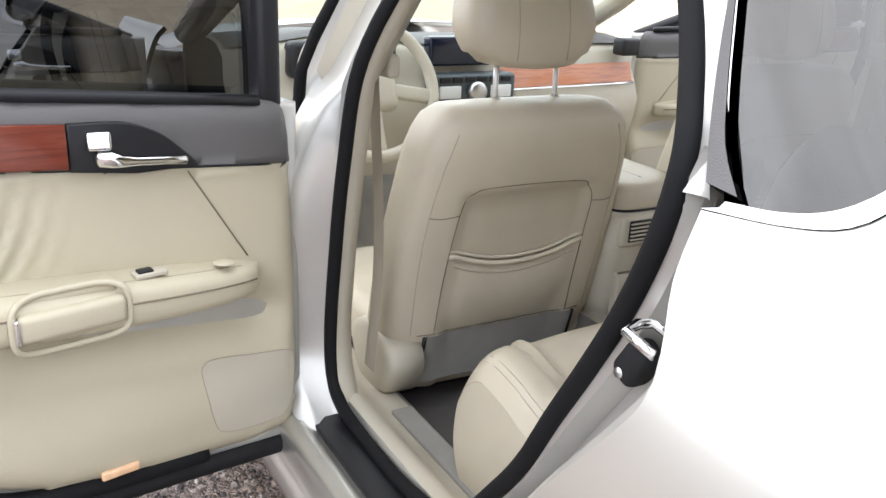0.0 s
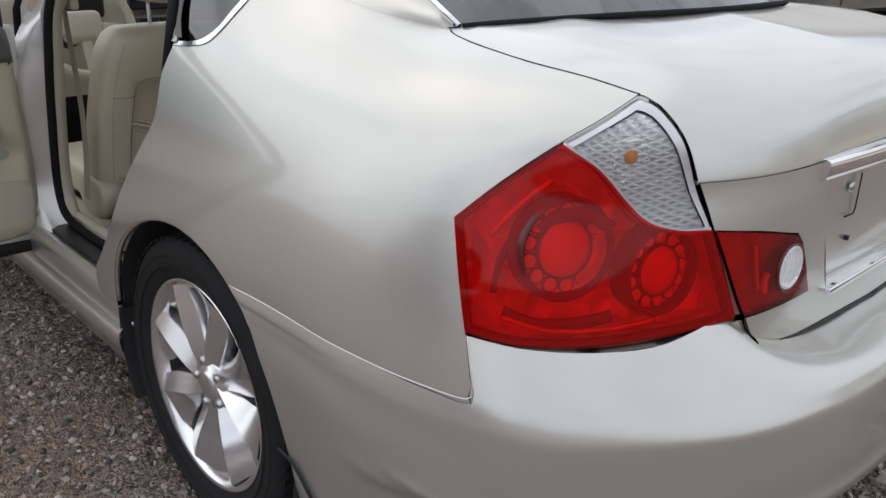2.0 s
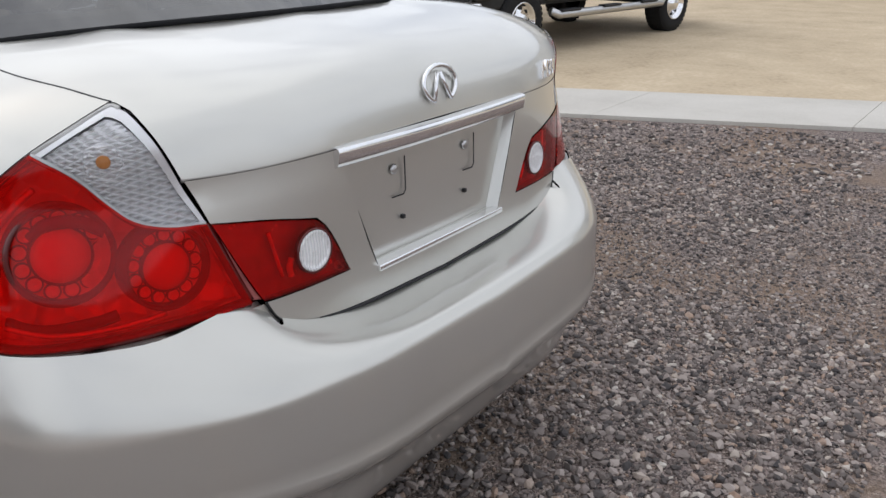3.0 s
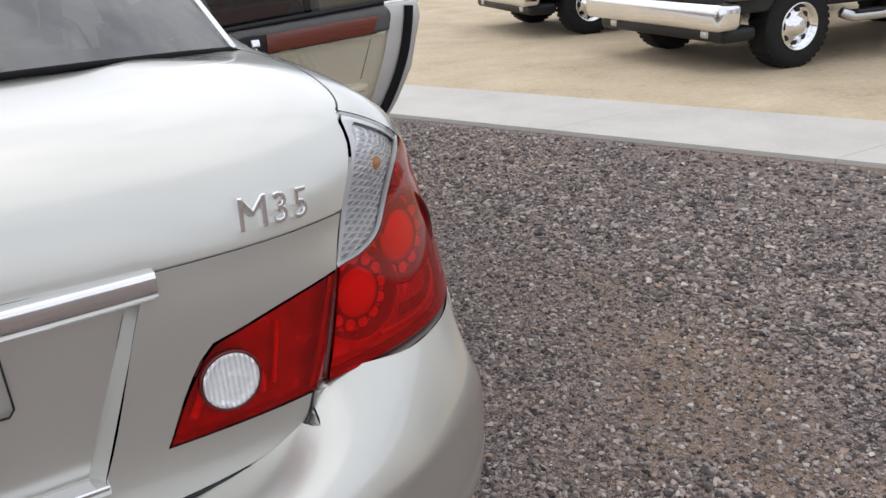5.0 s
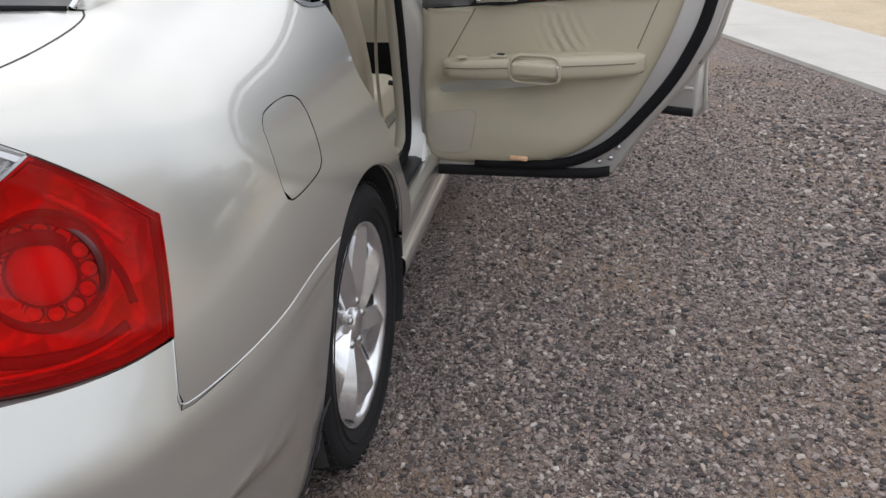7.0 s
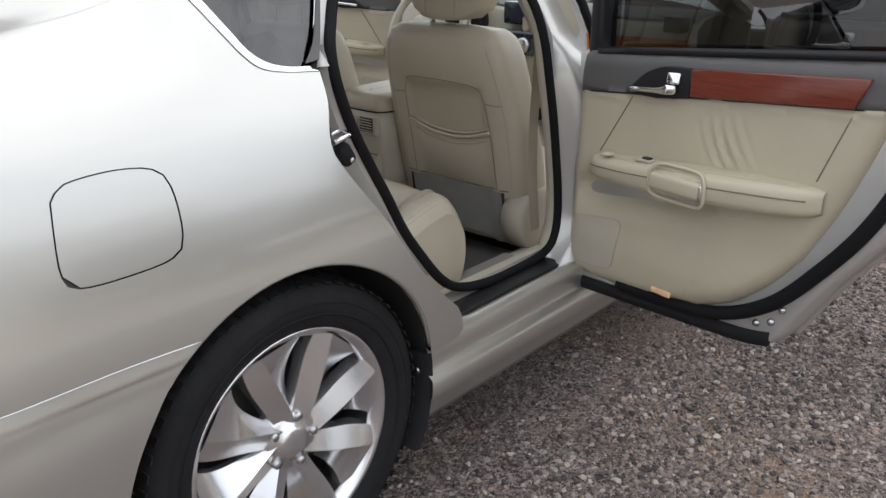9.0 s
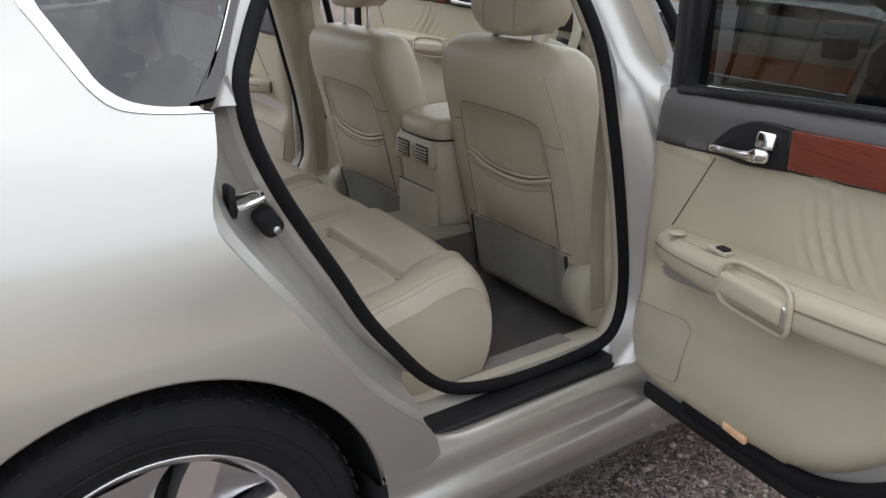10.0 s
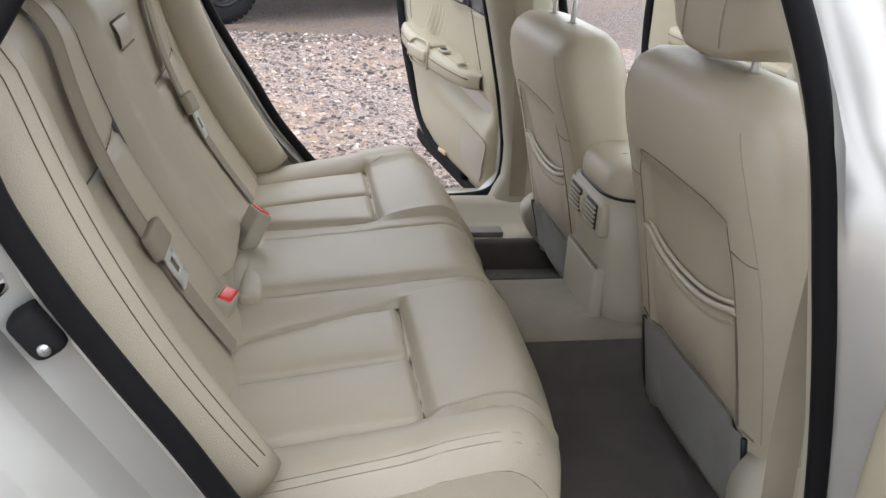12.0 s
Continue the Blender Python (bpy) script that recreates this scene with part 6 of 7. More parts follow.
# centre console
def part(name, bm, mat, parent=None, label="", smooth=True):
    bm.transform(Matrix.Translation((-.015, .005, -.022)))
    return plain_part(name, bm, mat, parent, label, smooth)
con = part("console", loft([[(x, y, z) for x, y in superloop(0, 1.40 - .02 * t, .112 + .004 * t, .37 + .012 * t, 7, 44)] for t, z in ((0, .475), (.3, .53), (.7, .64), (1, .735))]), M_plastic, sedan, "cream centre console with rear air vents")
rows = [[(x, y, z) for x, y in superloop(0, 1.22, .112 * k, .215 * k, 5, 44)] for z, k in ((.738, .985), (.744, 1.0), (.765, 1.0), (.782, .975), (.792, .90), (.796, .7))]
cl = part("console_lid", loft(rows), M_leather, con, "padded leather console lid")
part("seam", tube([(0, y, .797 - .002) for y in np.linspace(1.06, 1.40, 8)], .0014, 5), M_leather_dark, cl)
part("lid_gap", loft([[(x, y, z) for x, y in superloop(0, 1.22, .1135, .2165, 5, 44)] for z in (.7365, .7405)]), M_black, cl)
def con_y(z):
    return 1.03 - .012 + (.735 - z) * .045 - .02
bez = part("vent_bezel", rounded(box_bm(-.092, .092, con_y(.695) - .004, con_y(.695) + .02, .660, .728), .008), M_plastic, con)
for q in (-.045, .045):
    v = part("air_vent", rounded(box_bm(q - .030, q + .030, con_y(.695) - .007, con_y(.695) + .01, .672, .720), .003), M_black, con, "dark slatted air vent")
    for k in range(5):
        part("slat", box_bm(q - .028, q + .028, con_y(.695) - .011, con_y(.695) - .004, .677 + k * .0088, .680 + k * .0088), M_plastic, v)
part("thumbwheel", rounded(box_bm(-.006, .006, con_y(.695) - .011, con_y(.695), .682, .712), .002), M_plastic, con)
for z in (.60, .46):
    part("joint", box_bm(-.085, .085, con_y(z) - .0025, con_y(z) + .003, z - .0014, z + .0014), M_leather_dark, con)
part("ash_cover", rounded(box_bm(-.085, .085, con_y(.53) - .006, con_y(.53) + .02, .462, .598), .006), M_plastic, con)

part = plain_part

# dashboard
def dash_part(name, bm, mat, parent=None, label=""):
    for v in bm.verts:
        v.co.y -= .15
        v.co.z -= .012
    return part(name, bm, mat, parent, label)

rows = []
for x in np.linspace(-.70, .70, 41):
    hood = .035 * math.exp(-((x + .37) / .20) ** 2)
    rows.append([(x, 2.10, .60), (x, 2.06, .74), (x, 2.05, .80), (x, 2.075, .86), (x, 2.10, .90), (x, 2.10 - hood * .6, .955 + hood), (x, 2.15, .985 + hood), (x, 2.25, .995 + hood * .5), (x, 2.42, .985)])
dash = dash_part("dashboard", ribbon(rows), M_plastic, sedan, "two-tone dashboard with wood band and screen")
dash_part("dash_top", ribbon([[(x, y, z + .004 + (.035 * math.exp(-((x + .37) / .20) ** 2)) * (1 if y < 2.2 else .5)) for y, z in ((2.12, .975), (2.15, .987), (2.25, .997), (2.43, .986))] for x in np.linspace(-.69, .69, 31)]), M_grey, dash, "charcoal dashboard top")
dash_part("wood_band", ribbon([[(x, 2.066 + (z - .84) * .35 - .004, z + .012 * (x - .14) * 1.2) for z in np.linspace(.850, .912, 5)] for x in np.linspace(.14, .68, 14)]), M_wood_light, dash, "amber wood trim band")
dash_part("chrome_line", tube([(x, 2.055, .846 + .0145 * (x - .14)) for x in np.linspace(.14, .68, 10)], .004, 6), M_chrome, dash)
dash_part("screen", rounded(box_bm(-.105, .115, 2.055, 2.10, .925, 1.01), .008), M_screen, dash, "dark navigation screen")
sw = dash_part("switch_panel", rounded(box_bm(-.11, .175, 2.015, 2.08, .815, .905), .012), M_teal, dash, "slate-coloured radio and climate switches")
for q in (-.055, .12):
    dash_part("button_block", rounded(box_bm(q - .035, q + .035, 2.008, 2.03, .835, .872), .003), M_white, sw)
dash_part("knob", lathe([(.030, 0), (.029, .018), (.022, .022), (.0005, .023)], 28, Matrix.Translation((.032, 2.012, .855)) @ pose(0, 0, 0, 0, 0, -90)), M_brushed, sw, "round control knob")
for k in range(6):
    dash_part("button", rounded(box_bm(-.09 + k * .042, -.056 + k * .042, 2.009, 2.03, .882, .898), .002), M_black, sw)
dash_part("side_vent", rounded(box_bm(.60, .675, 2.03, 2.09, .945, 1.0), .01), M_black, dash, "dark side air vent")
dash_part("instrument_panel", rounded(box_bm(-.53, -.21, 2.05, 2.12, .90, 1.0), .02), M_black, dash, "black instrument panel")
# steering wheel
SW = Matrix.Translation((-.368, 1.74, .885)) @ pose(0, 0, 0, 66, 0, 0)
bm = tube([(.185 * math.cos(a), .185 * math.sin(a), 0) for a in np.linspace(0, 2 * math.pi, 48, endpoint=False)], .0165, 12, closed=True)
bm.transform(SW)
st = part("steering_wheel", bm, M_plastic, sedan, "cream and wood steering wheel")
b = rounded(box_bm(-.075, .075, -.065, .055, -.035, .02), .025, 4)
b.transform(SW)
part("airbag_pad", b, M_plastic, st)
for a in (-10, 190, 270):
    b = rounded(box_bm(.05, .18, -.02, .02, -.012, .008), .008)
    b.transform(SW @ Matrix.Rotation(radians(a), 4, "Z"))
    part("wheel_spoke", b, M_plastic, st)
b = tube([(-.368, 1.75, .87), (-.368, 2.00, .79)], .04, 14)
part("column", b, M_black, st)
# gear lever area
part("shifter", lathe([(.018, 0), (.014, .05), (.02, .09), (.022, .12), (.012, .135), (.001, .137)], 20, Matrix.Translation((-.03, 1.72, .70)) @ pose(0, 0, 0, 0, -90, 0)), M_wood, con)
# front belts hanging at the pillars
for s in (1, -1):
    part("seat_belt", ribbon([[(s * (.672 + .012 * math.sin(z * 7)), 1.02 + q + .05 * (1.1 - z), z) for q in (-.022, 0, .022)] for z in np.linspace(.45, 1.18, 14)]), M_belt, sedan, "beige shoulder belt at the pillar")
    part("belt_guide", rounded(box_bm(s * .668 - .012, s * .668 + .012, .97, 1.05, 1.02, 1.06), .008), M_plastic, sedan)

# ---- doors, standing open ----
def smooth_closed(pieces, step=0.015):
    return [(p.x, p.y) for p in densify(pieces, step)]

def door(s, hinge, swing, front=False):
    """A door in its own frame: a along it from the hinge, z up, n towards the cabin. swing: degrees past square to the car."""
    th = radians(swing)
    a, n = Vector((math.cos(th), -math.sin(th), 0)), Vector((-math.sin(th), -math.cos(th), 0))
    M = Matrix.Translation((hinge[0], hinge[1], 0)) @ Matrix((a, Vector((0, 0, 1)), n)).transposed().to_4x4()
    if s < 0:
        M = Matrix.Diagonal((-1, 1, 1, 1)) @ M
    def put(name, bm, mat, parent, label="", smooth=True):
        bm.transform(M)
        if M.determinant() < 0:
            bmesh.ops.reverse_faces(bm, faces=bm.faces[:])
        return part(name, bm, mat, parent, label, smooth)
    # outlines in (a, z)
    if front:
        out = [[(.075, .44), (.072, .70), (.080, .93)], [(.080, .93), (.10, .985), (.16, .99)], [(.16, .99), (.60, 1.01), (.93, 1.03)], [(.93, 1.03), (.965, .95), (.962, .70), (.93, .52)], [(.93, .52), (.89, .44), (.82, .425)], [(.82, .425), (.45, .40), (.16, .375)], [(.16, .375), (.09, .39), (.075, .44)]]
        frame_out = [(.055, .345), (.05, .98), (1.02, 1.05), (1.032, .80), (1.045, .50), (1.048, .335), (.93, .335), (.5, .34)]
        line0, line1 = (.078, .895), (.962, .945)
    else:
        out = [[(.066, .47), (.066, .70), (.076, .93)], [(.076, .93), (.090, .980), (.15, .992)], [(.15, .992), (.50, 1.020), (.858, 1.053)], [(.858, 1.053), (.884, 1.02), (.875, .965), (.850, .87), (.804, .75), (.741, .622)], [(.741, .622), (.675, .542), (.590, .468), (.50, .425)], [(.50, .425), (.34, .398), (.16, .386)], [(.16, .386), (.085, .398), (.066, .47)]]
        frame_out = [(.052, .352), (.05, .98), (.99, 1.06), (1.0, 1.0), (.982, .93), (.955, .82), (.893, .705), (.79, .562), (.727, .455), (.698, .404), (.40, .372)]
        line0, line1 = (.078, .886), (.872, .962)
    def split_z(x):
        return line0[1] + (line1[1] - line0[1]) * (x - line0[0]) / (line1[0] - line0[0])
    k = (.96 / .886) if front else 1.0   # stretch of the fittings along the door
    # inner metal skin and outer skin
    fr = densify([spl for spl in [[(p[0], p[1]) for p in (frame_out[i], frame_out[(i + 1) % len(frame_out)])] for i in range(len(frame_out))]], .03)
    shell_bm = extrude_outline([(p.x, p.y) for p in fr], -.125, -.022, bevel=.010)
    dr = put("front_door" if front else "rear_door", shell_bm, M_jamb, sedan, "open door, silver outside, cream leather inside")
    # seal strip on the metal face, and the black strip along the foot
    if front:
        seal_line = [(.97, 1.03), (.985, .80), (.955, .58), (.90, .46), (.80, .40), (.60, .385)]
        foot_line = [(.055, .345), (.5, .350), (.93, .352), (1.035, .352)]
    else:
        seal_line = [(.955, 1.04), (.948, .977), (.922, .861), (.864, .728), (.784, .610), (.684, .498), (.557, .428), (.41, .406), (.25, .396)]
        foot_line = [(.056, .352), (.39, .378), (.61, .397), (.690, .413)]
    put("door_seal", tube([(p.x, p.y, -.016) for p in spline([(x, z, 0) for x, z in seal_line], 8)], .017, 8), M_seal, dr, "black rubber edge seal")
    foot = spline([(x, z, 0) for x, z in foot_line], 8)
    put("lower_seal", loft([[(p.x, p.y + dz, -.020 + dn) for dz, dn in ((-.020, -.010), (-.018, .004), (.004, .008), (.015, .004), (.017, -.010))] for p in foot]), M_rubber, dr, "black lower weatherstrip")
    lip = spline([(x, z, 0) for x, z in (frame_out[2:] if front else frame_out[2:10])], 6)
    put("skin_edge", tube([(p.x + .002, p.y, -.118) for p in lip], .009, 8), M_paint, dr, "folded edge of the outer skin")
    # trim panel as a shaped sheet
    outline = smooth_closed(out, .014)
    arr = np.array(outline)
    def height(x, z):
        d = math.sqrt(((arr - (x, z)) ** 2).sum(1).min())
        h = -.020 * max(0, 1 - d / .035) ** 2.2
        zs = split_z(x)
        xa = x / k
        if z < zs:
            top, bot = .735 + .07 * (xa - .15) / .62, .60 + .06 * (xa - .1) / .4
            # hollow under the armrest, with a bulge below it
            ends = 1 / (1 + math.exp((xa - .505) * 60)) / (1 + math.exp((.10 - xa) * 60))
            h -= .030 * ends * math.exp(-((z - (bot + .03)) / .035) ** 2)
            h += .012 * math.exp(-((z - .50) / .07) ** 2) * (1 if d > .03 else d / .03)
            h += .004 * math.exp(-((z - bot + .045) / .012) ** 2) * ends
            # gathered leather over the armrest
            if .42 < xa < .68 and top < z < zs:
                w = (z - top) / (zs - top)
                g = math.exp(-((xa - .545 + .05 * w) / .060) ** 2) * max(0, 1 - w * .85) ** .6
                h += .0075 * g * math.sin((xa - .545 + (.10 + .3 * (xa - .545)) * w) * 190 + 1.6 * math.sin(z * 25))
        else:
            h += .006
        return h
    vs, tris, loops = fill(outline, (), .0135)
    for low_part, nm, mat, lab in ((True, "leather_panel", M_trim, "cream leather lower trim"), (False, "upper_trim", M_grey, "charcoal vinyl upper trim")):
        bm = bmesh.new()
        ref = {}
        for f in tris:
            c = (vs[f[0]] + vs[f[1]] + vs[f[2]]) / 3
            if (c.y < split_z(c.x)) != low_part:
                continue
            q = []
            for i in f:
                if i not in ref:
                    x, z = vs[i].x, vs[i].y
                    if abs(z - split_z(x)) < .009:
                        z = split_z(x)
                    ref[i] = bm.verts.new((x, z, height(x, z)))
                q.append(ref[i])
            bm.faces.new(q)
        bmesh.ops.recalc_face_normals(bm, faces=bm.faces[:])
        if sum(f.normal.z for f in bm.faces) < 0:
            bmesh.ops.reverse_faces(bm, faces=bm.faces[:])
        # turned edge
        es = [e for e in bm.edges if e.is_boundary]
        ext = bmesh.ops.extrude_edge_only(bm, edges=es)["geom"]
        for v in ext:
            if isinstance(v, bmesh.types.BMVert):
                v.co.z -= .022
        put(nm, bm, mat, dr, lab)
    put("trim_joint", tube([(x, split_z(x), height(x, split_z(x) - .012) + .0045) for x in np.linspace(line0[0] + .012, line1[0] - .012, 20)], .0028, 6), M_black, dr)
    def seam(p, q, r=.0014, m=8):
        return put("seam", tube([(p[0] + (q[0] - p[0]) * t, p[1] + (q[1] - p[1]) * t, height(p[0] + (q[0] - p[0]) * t, p[1] + (q[1] - p[1]) * t) + .001) for t in np.linspace(0, 1, m)], r, 5), M_leather_dark, dr)
    seam((.262 * k, .902), (.165 * k, .742))
    seam((.806 * k, .952), (.752 * k, .800))
    # wood inlay and handle bezel
    def slab_on(pts, lift, thick, bevel=.003):
        b = extrude_outline(pts, lift - thick, lift, bevel=bevel)
        return b
    put("wood_inlay", slab_on([(.432 * k, .922), (.808 * k, .957), (.832 * k, 1.016), (.432 * k, .984)], .016, .02), M_wood, dr, "glossy red wood inlay")
    bz = put("handle_bezel", slab_on([(p.x * k, p.y) for p in spline([(.245, .905, 0), (.262, .925, 0), (.300, .958, 0), (.345, .978, 0), (.385, .983, 0)], 5)] + [(.430 * k, .984), (.430 * k, .918), (.34 * k, .905)], .015, .018), M_black, dr, "black door-release recess")
    blade = []
    for x, z, h, n in ((.400, .934, .004, .020), (.396, .934, .011, .024), (.380, .933, .012, .030), (.366, .929, .0085, .031), (.345, .9265, .0062, .030), (.305, .923, .0058, .029), (.272, .9195, .0066, .027), (.266, .919, .003, .023)):
        blade.append([(x * k, z + h * math.cos(q), n + .6 * h * math.sin(q)) for q in np.linspace(0, 2 * math.pi, 12, endpoint=False)])
    put("release_lever", loft(blade), M_chrome, bz, "chrome door release")
    b = rounded(box_bm(-.016, .016, -.011, .015, -.006, .006), .004)
    b.transform(Matrix.Translation((.393 * k, .957, .024)) @ pose(0, 0, 0, -14, 14, 0))
    put("lock_tab", b, M_chrome, bz, "chrome lock tab")
    # armrest: a padded shelf that swells from the panel
    rows = []
    for t in np.linspace(0, 1, 30):
        x = (.148 + .628 * t) * k
        e = min(1, (math.sin(math.pi * min(max(t, .0), 1)) ** .35)) if 0 < t < 1 else 0.0
        e = max(.12, e)
        zt, zb = .742 + .058 * t, .672 + .045 * t
        dpt = .082 * e * (1 - .12 * t)
        row = []
        for q in np.linspace(0, 1, 17):
            ang = -math.pi / 2 + math.pi * q
            c_, s_ = math.cos(ang), math.sin(ang)
            zc, hz_ = (zt + zb) / 2, (zt - zb) / 2 * (.55 + .45 * e)
            row.append((x, zc + hz_ * math.copysign(abs(s_) ** .55, s_), -.010 + (dpt + .010) * abs(c_) ** .5))
        rows.append(row)
    arm_ob = put("armrest", loft(rows, closed=False, cap=False), M_trim, dr, "padded cream armrest")
    put("armrest_seam", tube([(r[9][0], r[9][1] - .006, r[9][2] + .001) for r in rows[1:-1]], .0017, 6), M_leather_dark, arm_ob)
    put("stitching", tube([(r[13][0], r[13][1] + .001, r[13][2] - .004) for r in rows[2:-2]], .0009, 5), M_seam, arm_ob)
    # pull cup: loop and recess
    c0, c1 = .395 * k, .540 * k
    zt = .742 + .058 * .45
    zm = zt - .034
    lp = [((c0 + c1) / 2 + (c1 - c0) * .53 * math.copysign(abs(math.cos(q)) ** .42, math.cos(q)), zm + .041 * math.copysign(abs(math.sin(q)) ** .55, math.sin(q)), .0765 - .012 * max(0, math.sin(q)) ** 3 - .010 * max(0, -math.sin(q)) ** 3) for q in np.linspace(0, 2 * math.pi, 48, endpoint=False)]
    put("pull_loop", tube(lp, .0048, 8, closed=True), M_trim, arm_ob, "cream pull-handle surround")
    put("pull_recess", rounded(box_bm(c0 + .004, c1 - .004, zt - .010, zt + .0035, .012, .066), .006), M_trim, arm_ob)
    put("pull_grip", rounded(box_bm(c0 + .001, c1 - .001, zm - .019, zm + .021, .060, .0875), .010, 4), M_trim, arm_ob)
    put("chrome_clip", rounded(box_bm(c1 - .004, c1 + .003, zm - .017, zm + .019, .060, .0885), .003), M_chrome, arm_ob, "chrome end clip")
    sx = .345 * k
    swt = put("window_switch", rounded(box_bm(sx - .024, sx + .024, .759, .7665, .030, .052), .002), M_plastic, arm_ob)
    put("switch_key", rounded(box_bm(sx - .004, sx + .018, .764, .7705, .033, .049), .002), M_black, swt, "black window switch")
    put("tweeter_cap", lathe([(.016, 0), (.015, .0015), (.008, .0025), (.0005, .003)], 24, Matrix.Translation((.225 * k, .752, .036)) @ pose(0, 0, 0, 0, 0, 90)), M_trim, arm_ob)
    # loudspeaker grille
    g = [Vector((p.x, p.y)) for p in spline([(x * k, z, 0) for x, z in ((.100, .556), (.16, .566), (.235, .577), (.256, .570), (.257, .545), (.250, .50), (.239, .455), (.224, .438), (.19, .430), (.13, .427), (.106, .434), (.095, .46), (.088, .50), (.086, .540))], 4, closed=True)]
    gv, gt, gl = fill([(p.x, p.y) for p in g], (), .02)
    bm = bmesh.new()
    bvs = [bm.verts.new((p.x, p.y, height(p.x, p.y) + .0025)) for p in gv]
    for f in gt:
        bm.faces.new([bvs[i] for i in f])
    if sum(f.normal.z for f in bm.faces) < 0:
        bmesh.ops.reverse_faces(bm, faces=bm.faces[:])
    sp = put("speaker_grille", bm, M_plastic, dr, "fine-meshed speaker grille")
    put("groove", tube([(p.x, p.y, height(p.x, p.y) + .0018) for p in g], .0012, 5, closed=True), M_seam, sp)
    put("courtesy_light", rounded(box_bm(.372 * k, .432 * k, .424, .439, .0, .010), .004), M_peach, dr, "peach-coloured courtesy light")
    # window, frame and glass
    if front:
        post = [(.40, 1.10), (.60, 1.22), (.80, 1.34), (.92, 1.37), (.985, 1.33), (1.005, 1.2), (1.0, 1.03)]
        inner_w = [(.12, .98), (.45, 1.12), (.80, 1.32), (.94, 1.34), (.965, 1.2), (.96, 1.02)]
        start = (.08, .97)
    else:
        post = [(.12, 1.20), (.18, 1.33), (.30, 1.385), (.50, 1.385), (.70, 1.33), (.86, 1.22), (.955, 1.10), (.985, 1.04)]
        inner_w = [(.10, .99), (.125, 1.17), (.20, 1.31), (.34, 1.345), (.50, 1.342), (.68, 1.29), (.83, 1.19), (.93, 1.06)]
        start = (.085, .97)
    fr_out = [start] + post
    fpts = spline([(x, z, -.06) for x, z in fr_out], 8)
    wf = put("window_frame", tube(fpts, .020, 10, squash=1.0), M_black, dr, "black window frame")
    if not front:
        put("frame_post", rounded(box_bm(.078, .118, .96, 1.20, -.085, -.022), .010), M_black, dr, "black frame post")
    wo = spline([(x, z, 0) for x, z in inner_w], 6)
    wv_, wt, _ = fill([(p.x, p.y) for p in wo], (), .08)
    bm = bmesh.new()
    bvs = [bm.verts.new((p.x, p.y, -.060)) for p in wv_]
    for f in wt:
        bm.faces.new([bvs[i] for i in f])
    put("window_glass", bm, M_glass_dark, dr, "dark tinted window glass")
    put("waist_seal", tube([(x, split_z(x) + .098 + (.002 if front else 0), -.012) for x in np.linspace(.13, .90 if front else .86, 8)], .010, 6), M_black, dr, "black waist seal")
    # hinges, check strap, latch
    for z in ((.80, .48) if not front else (.78, .45)):
        put("hinge", join(rounded(box_bm(-.035, .060, z - .020, z + .020, -.075, -.060), .004), rounded(box_bm(-.045, -.025, z - .026, z + .026, -.085, -.045), .005)), M_jamb, dr, "painted door hinge")
    put("check_strap", tube([(-.075, .628, -.055), (.02, .625, -.060), (.06, .625, -.062)], .009, 8), M_black, dr, "black door check strap")
    ex, ez = (1.0, .80) if front else (.915, .80)
    put("latch", rounded(box_bm(ex - .012, ex + .012, ez - .045, ez + .045, -.085, -.040), .005), M_black, dr, "black door latch")
    for q in (-.12, .12, .16):
        x = ex + (q * .42 if not front else 0)
        put("fastener", lathe([(.008, 0), (.007, .004), (.0005, .005)], 12, Matrix.Translation((x - .022, ez + q, -.024)) @ pose(0, 0, 0, 0, -90, 0)), M_black if q < .15 else M_brushed, dr)
    if not front:
        for q in ((.655, .440), (.712, .492), (.690, .455)):
            put("fastener", lathe([(.009, 0), (.007, .005), (.0005, .006)], 12, Matrix.Translation((q[0], q[1], -.020)) @ pose(0, 0, 0, 0, -90, 0)), M_brushed, dr)
    else:
        for z in (.44, .50, .56):
            put("rib", rounded(box_bm(.84, 1.03, z, z + .014, -.026, -.016), .003), M_jamb, dr)
    return dr

for s in (1, -1):
    door(s, (.749 if s > 0 else .762, 1.018), 12.6)
    door(s, (.80, 2.14), 21.0, True)

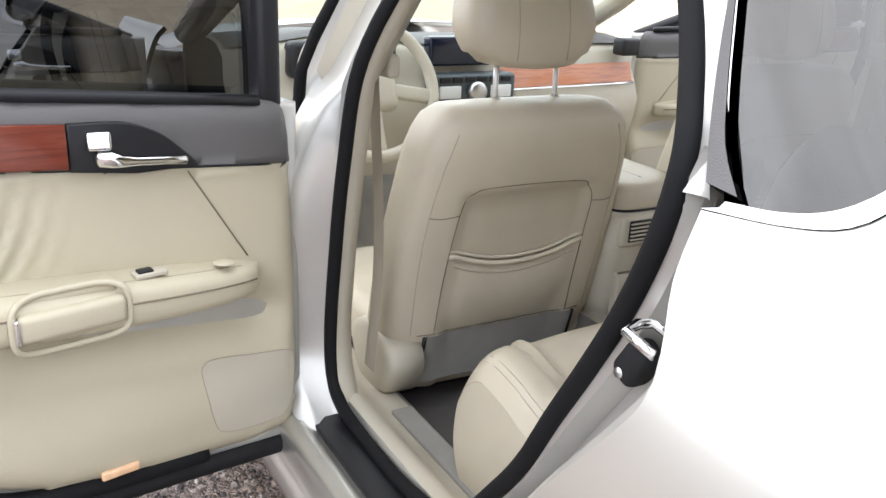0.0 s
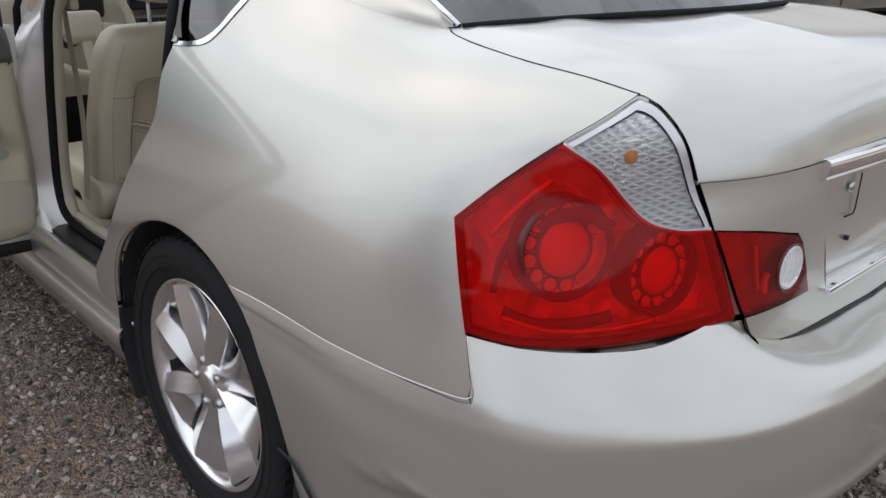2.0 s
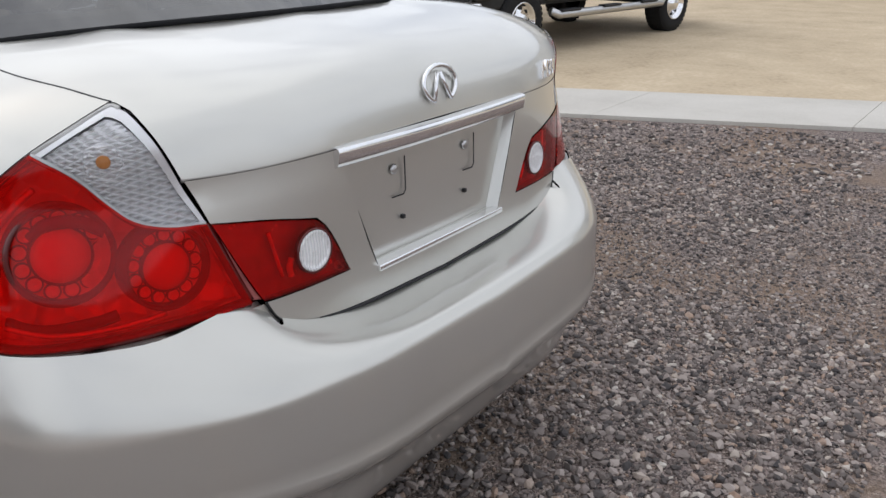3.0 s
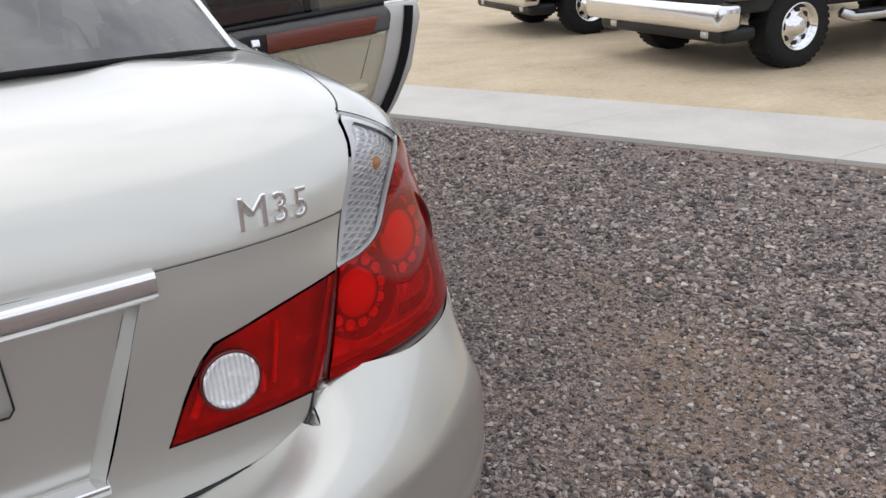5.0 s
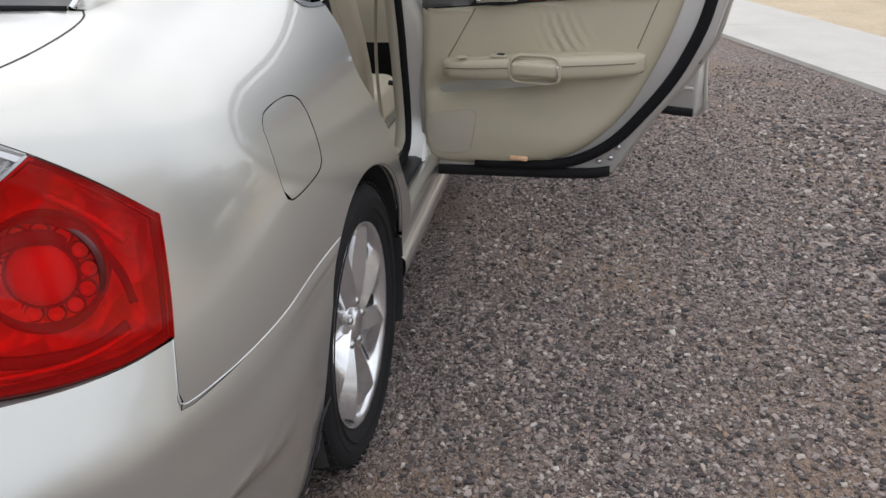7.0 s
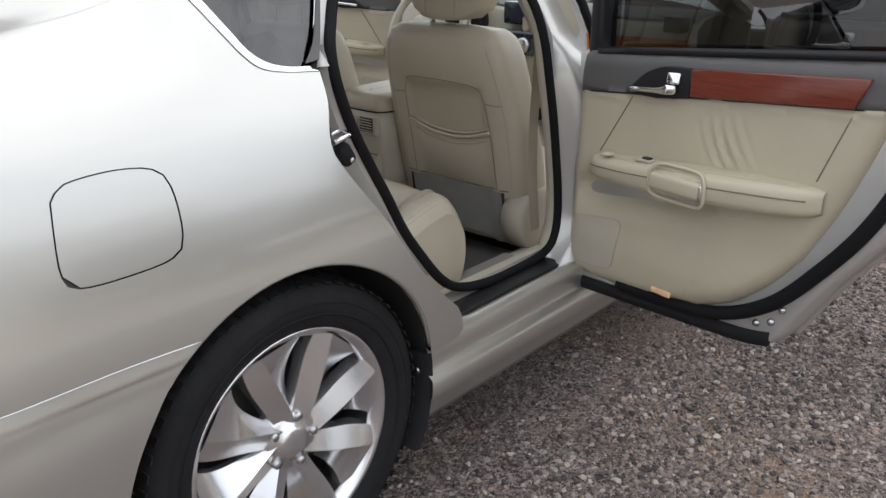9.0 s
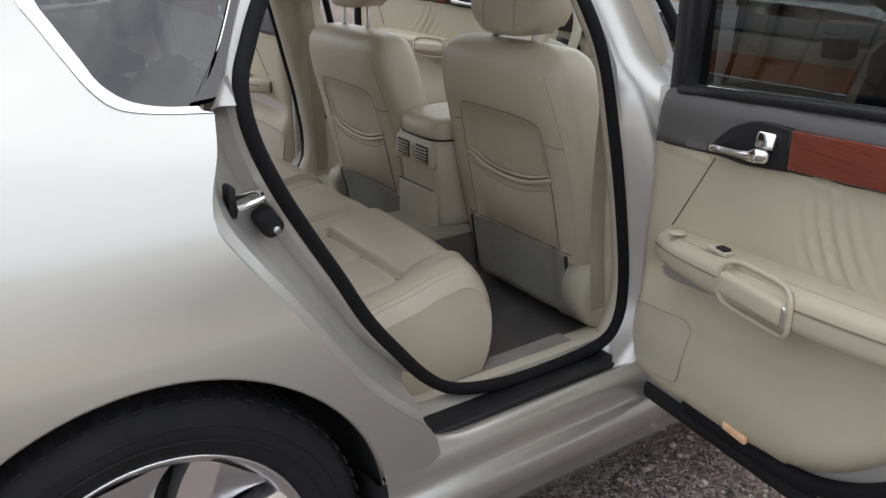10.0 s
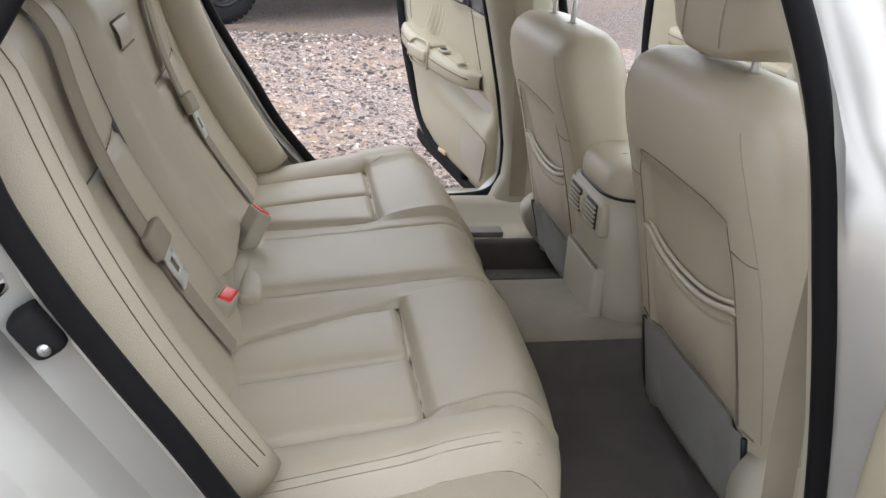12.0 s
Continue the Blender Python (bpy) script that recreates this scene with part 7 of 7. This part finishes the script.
# ---- parked pickups and the far wall ----
def pickup(m, paint, label, rim_mat=None):
    """Crew-cab pickup, nose towards +x in its own frame, standing on z = 0, origin midway between the axles."""
    truck = tagged(new("pickup_truck"), label, "truck", "parked pickups")
    def put(name, bm, mat, parent=None, lab="", smooth=True):
        return part(name, bm, mat, parent or truck, lab, smooth)
    wb, r, tr = 1.56, .355, .84
    def arch(c):
        return [(c + .52 * math.cos(q), .42 + .52 * math.sin(q)) for q in np.linspace(math.pi - .38, .38, 14)]
    low = [(-2.5, .62)] + arch(-wb)[0:] + [(-1.2, .55), (1.2, .55)] + arch(wb) + [(2.35, .62)]
    outline = [(2.42, .78), (2.40, 1.15), (2.25, 1.27), (1.1, 1.36), (-.90, 1.38), (-.95, 1.34), (-2.5, 1.30)] + low
    for q in (-1, 1):
        b = extrude_outline(outline, -.06, .06, bevel=.02)
        b.transform(Matrix.Translation((0, q * .93, 0)) @ Matrix(((1, 0, 0, 0), (0, 0, -1, 0), (0, 1, 0, 0), (0, 0, 0, 1))))
        sd = put("body_side", b, paint)
        for z in (.93, .97):
            put("side_strip", rounded(box_bm(-1.15, 1.15, q * 1.0 - .008, q * 1.0 + .008, z, z + .022), .004), M_chrome if z > .95 else M_grey, sd)
        for x in (-.85, .15):
            put("door_gap", box_bm(x, x + .01, q * .992 - .004, q * .992 + .004, .60, 1.36), M_black, sd)
            put("door_handle", rounded(box_bm(x + .06, x + .24, q * 1.01 - .02, q * 1.01 + .02, 1.16, 1.20), .01), M_black, sd)
        stp = put("step_bar", tube([(-1.15, q * .98, .44), (-1.05, q * 1.02, .40), (1.05, q * 1.02, .40), (1.15, q * .98, .44)], .045, 10), M_brushed, None, "bright metal side step")
        for x in (-.9, -.1, .7):
            put("step_pad", rounded(box_bm(x, x + .35, q * 1.02 - .05, q * 1.02 + .05, .43, .455), .01), M_black, stp)
    put("tub", box_bm(-2.48, 2.30, -.90, .90, .50, .95, .03), M_underbody)
    put("bonnet", rounded(box_bm(1.1, 2.32, -.90, .90, 1.15, 1.34), .09, 4), paint)
    put("cab", rounded(box_bm(-.98, 1.05, -.86, .86, 1.30, 1.88), .16, 4), paint)
    for q in (-1, 1):
        put("side_window", rounded(box_bm(-.80, .85, q * .845 - .02, q * .845 + .02, 1.42, 1.76), .05, 3), M_glass_dark)
    put("windscreen", box_bm(.93, 1.06, -.74, .74, 1.42, 1.76, .03), M_glass_dark)
    fb = put("front_bumper", rounded(box_bm(2.22, 2.48, -.98, .98, .38, .61), .06, 4), M_chrome, None, "chrome front bumper")
    put("air_dam", rounded(box_bm(1.98, 2.34, -.90, .90, .27, .40), .05, 3), M_black, fb)
    for q in (-1, 1):
        put("fog_light", rounded(box_bm(2.30, 2.352, q * .66 - .05, q * .66 + .05, .30, .37), .02), M_brushed, fb, "clear fog light")
        put("headlight", rounded(box_bm(2.25, 2.44, q * .76 - .18, q * .76 + .18, .98, 1.16), .03), M_clear_plain)
    put("grille", rounded(box_bm(2.30, 2.46, -.52, .52, .90, 1.20), .03), M_black)
    put("rear_bumper", rounded(box_bm(-2.68, -2.46, -.92, .92, .56, .74), .05, 3), M_black)
    put("axle", tube([(-wb, -.8, .40), (-wb, .8, .40)], .07, 10), M_underbody)
    for x in (-wb, wb):
        for q in (-1, 1):
            X = Matrix.Translation((x, q * (tr + .10), r)) @ pose(0, 0, 0, 0, 0, 90 if q > 0 else -90)
            b = lathe([(.190, -.25), (.27, -.27), (.335, -.25), (.353, -.20), (.355, -.08), (.342, -.02), (.29, .0), (.22, .002), (.195, -.01)], 48, X)
            w = put("wheel", b, M_rubber, None, "black all-terrain tyre on its rim")
            tb = []
            for kk in range(36):
                t_ = box_bm(-.24, -.02, -.019, .019, .345, .3575, .003)
                t_.transform(X @ Matrix.Rotation(kk * 2 * math.pi / 36, 4, "X"))
                tb.append(t_)
            put("tread", join(*tb), M_rubber, w, smooth=False)
            rimo = put("rim", lathe([(.198, -.02), (.201, .004), (.190, .006), (.180, -.05), (.155, -.06), (.09, -.03), (.075, .0), (.055, .012), (.0005, .014)], 40, X), rim_mat or M_chrome, w, "black steel rim" if rim_mat else "polished eight-hole rim")
            for kk in range(8):
                an = kk * math.pi / 4
                b = lathe([(.028, -.045), (.0005, -.042)], 14, X @ Matrix.Translation((0, .130 * math.cos(an), .130 * math.sin(an))))
                put("hole", b, M_black, rimo)
    truck.matrix_world = m
    return truck

M_clear_plain = surface("headlamp_plastic", (0.55, 0.55, 0.56), 0.12, 0.4, 0.8, vary=0.15, scale=30.0)

def stand(x0, y0, x1, y1):
    """Pose that sets the near front wheel at (x0, y0) and points the truck from (x1, y1) towards it."""
    d = Vector((x0 - x1, y0 - y1, 0)).normalized()
    ang = math.degrees(math.atan2(d.y, d.x))
    near = Vector((-d.y, d.x, 0))
    if near.dot(Vector((-x0, -y0, 0))) < 0:
        near = -near
    c = Vector((x0, y0, 0)) - d * 1.56 - near * .94
    return pose(c.x, c.y, 0, 0, 0, ang)

t1 = pickup(stand(6.58, 2.70, 9.64, 2.24), M_charcoal_paint, "charcoal pickup truck with chrome bumper parked on dirt")
t2 = pickup(stand(7.10, 5.90, 10.0, 5.14), M_white_paint, "white pickup truck parked on dirt beside another")
t3 = pickup(stand(-6.35, -.15, -8.3, 3.0), M_maroon_paint, "dark maroon pickup truck parked on brown dirt", M_black)

# far building across the lot
wall = tagged(part("warehouse", box_bm(19.0, 27.0, -26, 9.0, 0, 5.2, 0), M_wall, None, smooth=False), "long white painted warehouse across the dirt lot", "building")
for k in range(4):
    y = 3.2 - k * 7.0
    part("roller_door", box_bm(18.94, 19.02, y - 1.6, y + 1.6, 0, 3.4, 0), M_door_grey, wall, "grey roller door", smooth=False)
part("roof", box_bm(18.7, 27.3, -26.3, 9.3, 5.2, 5.45, 0), M_door_grey, wall, smooth=False)
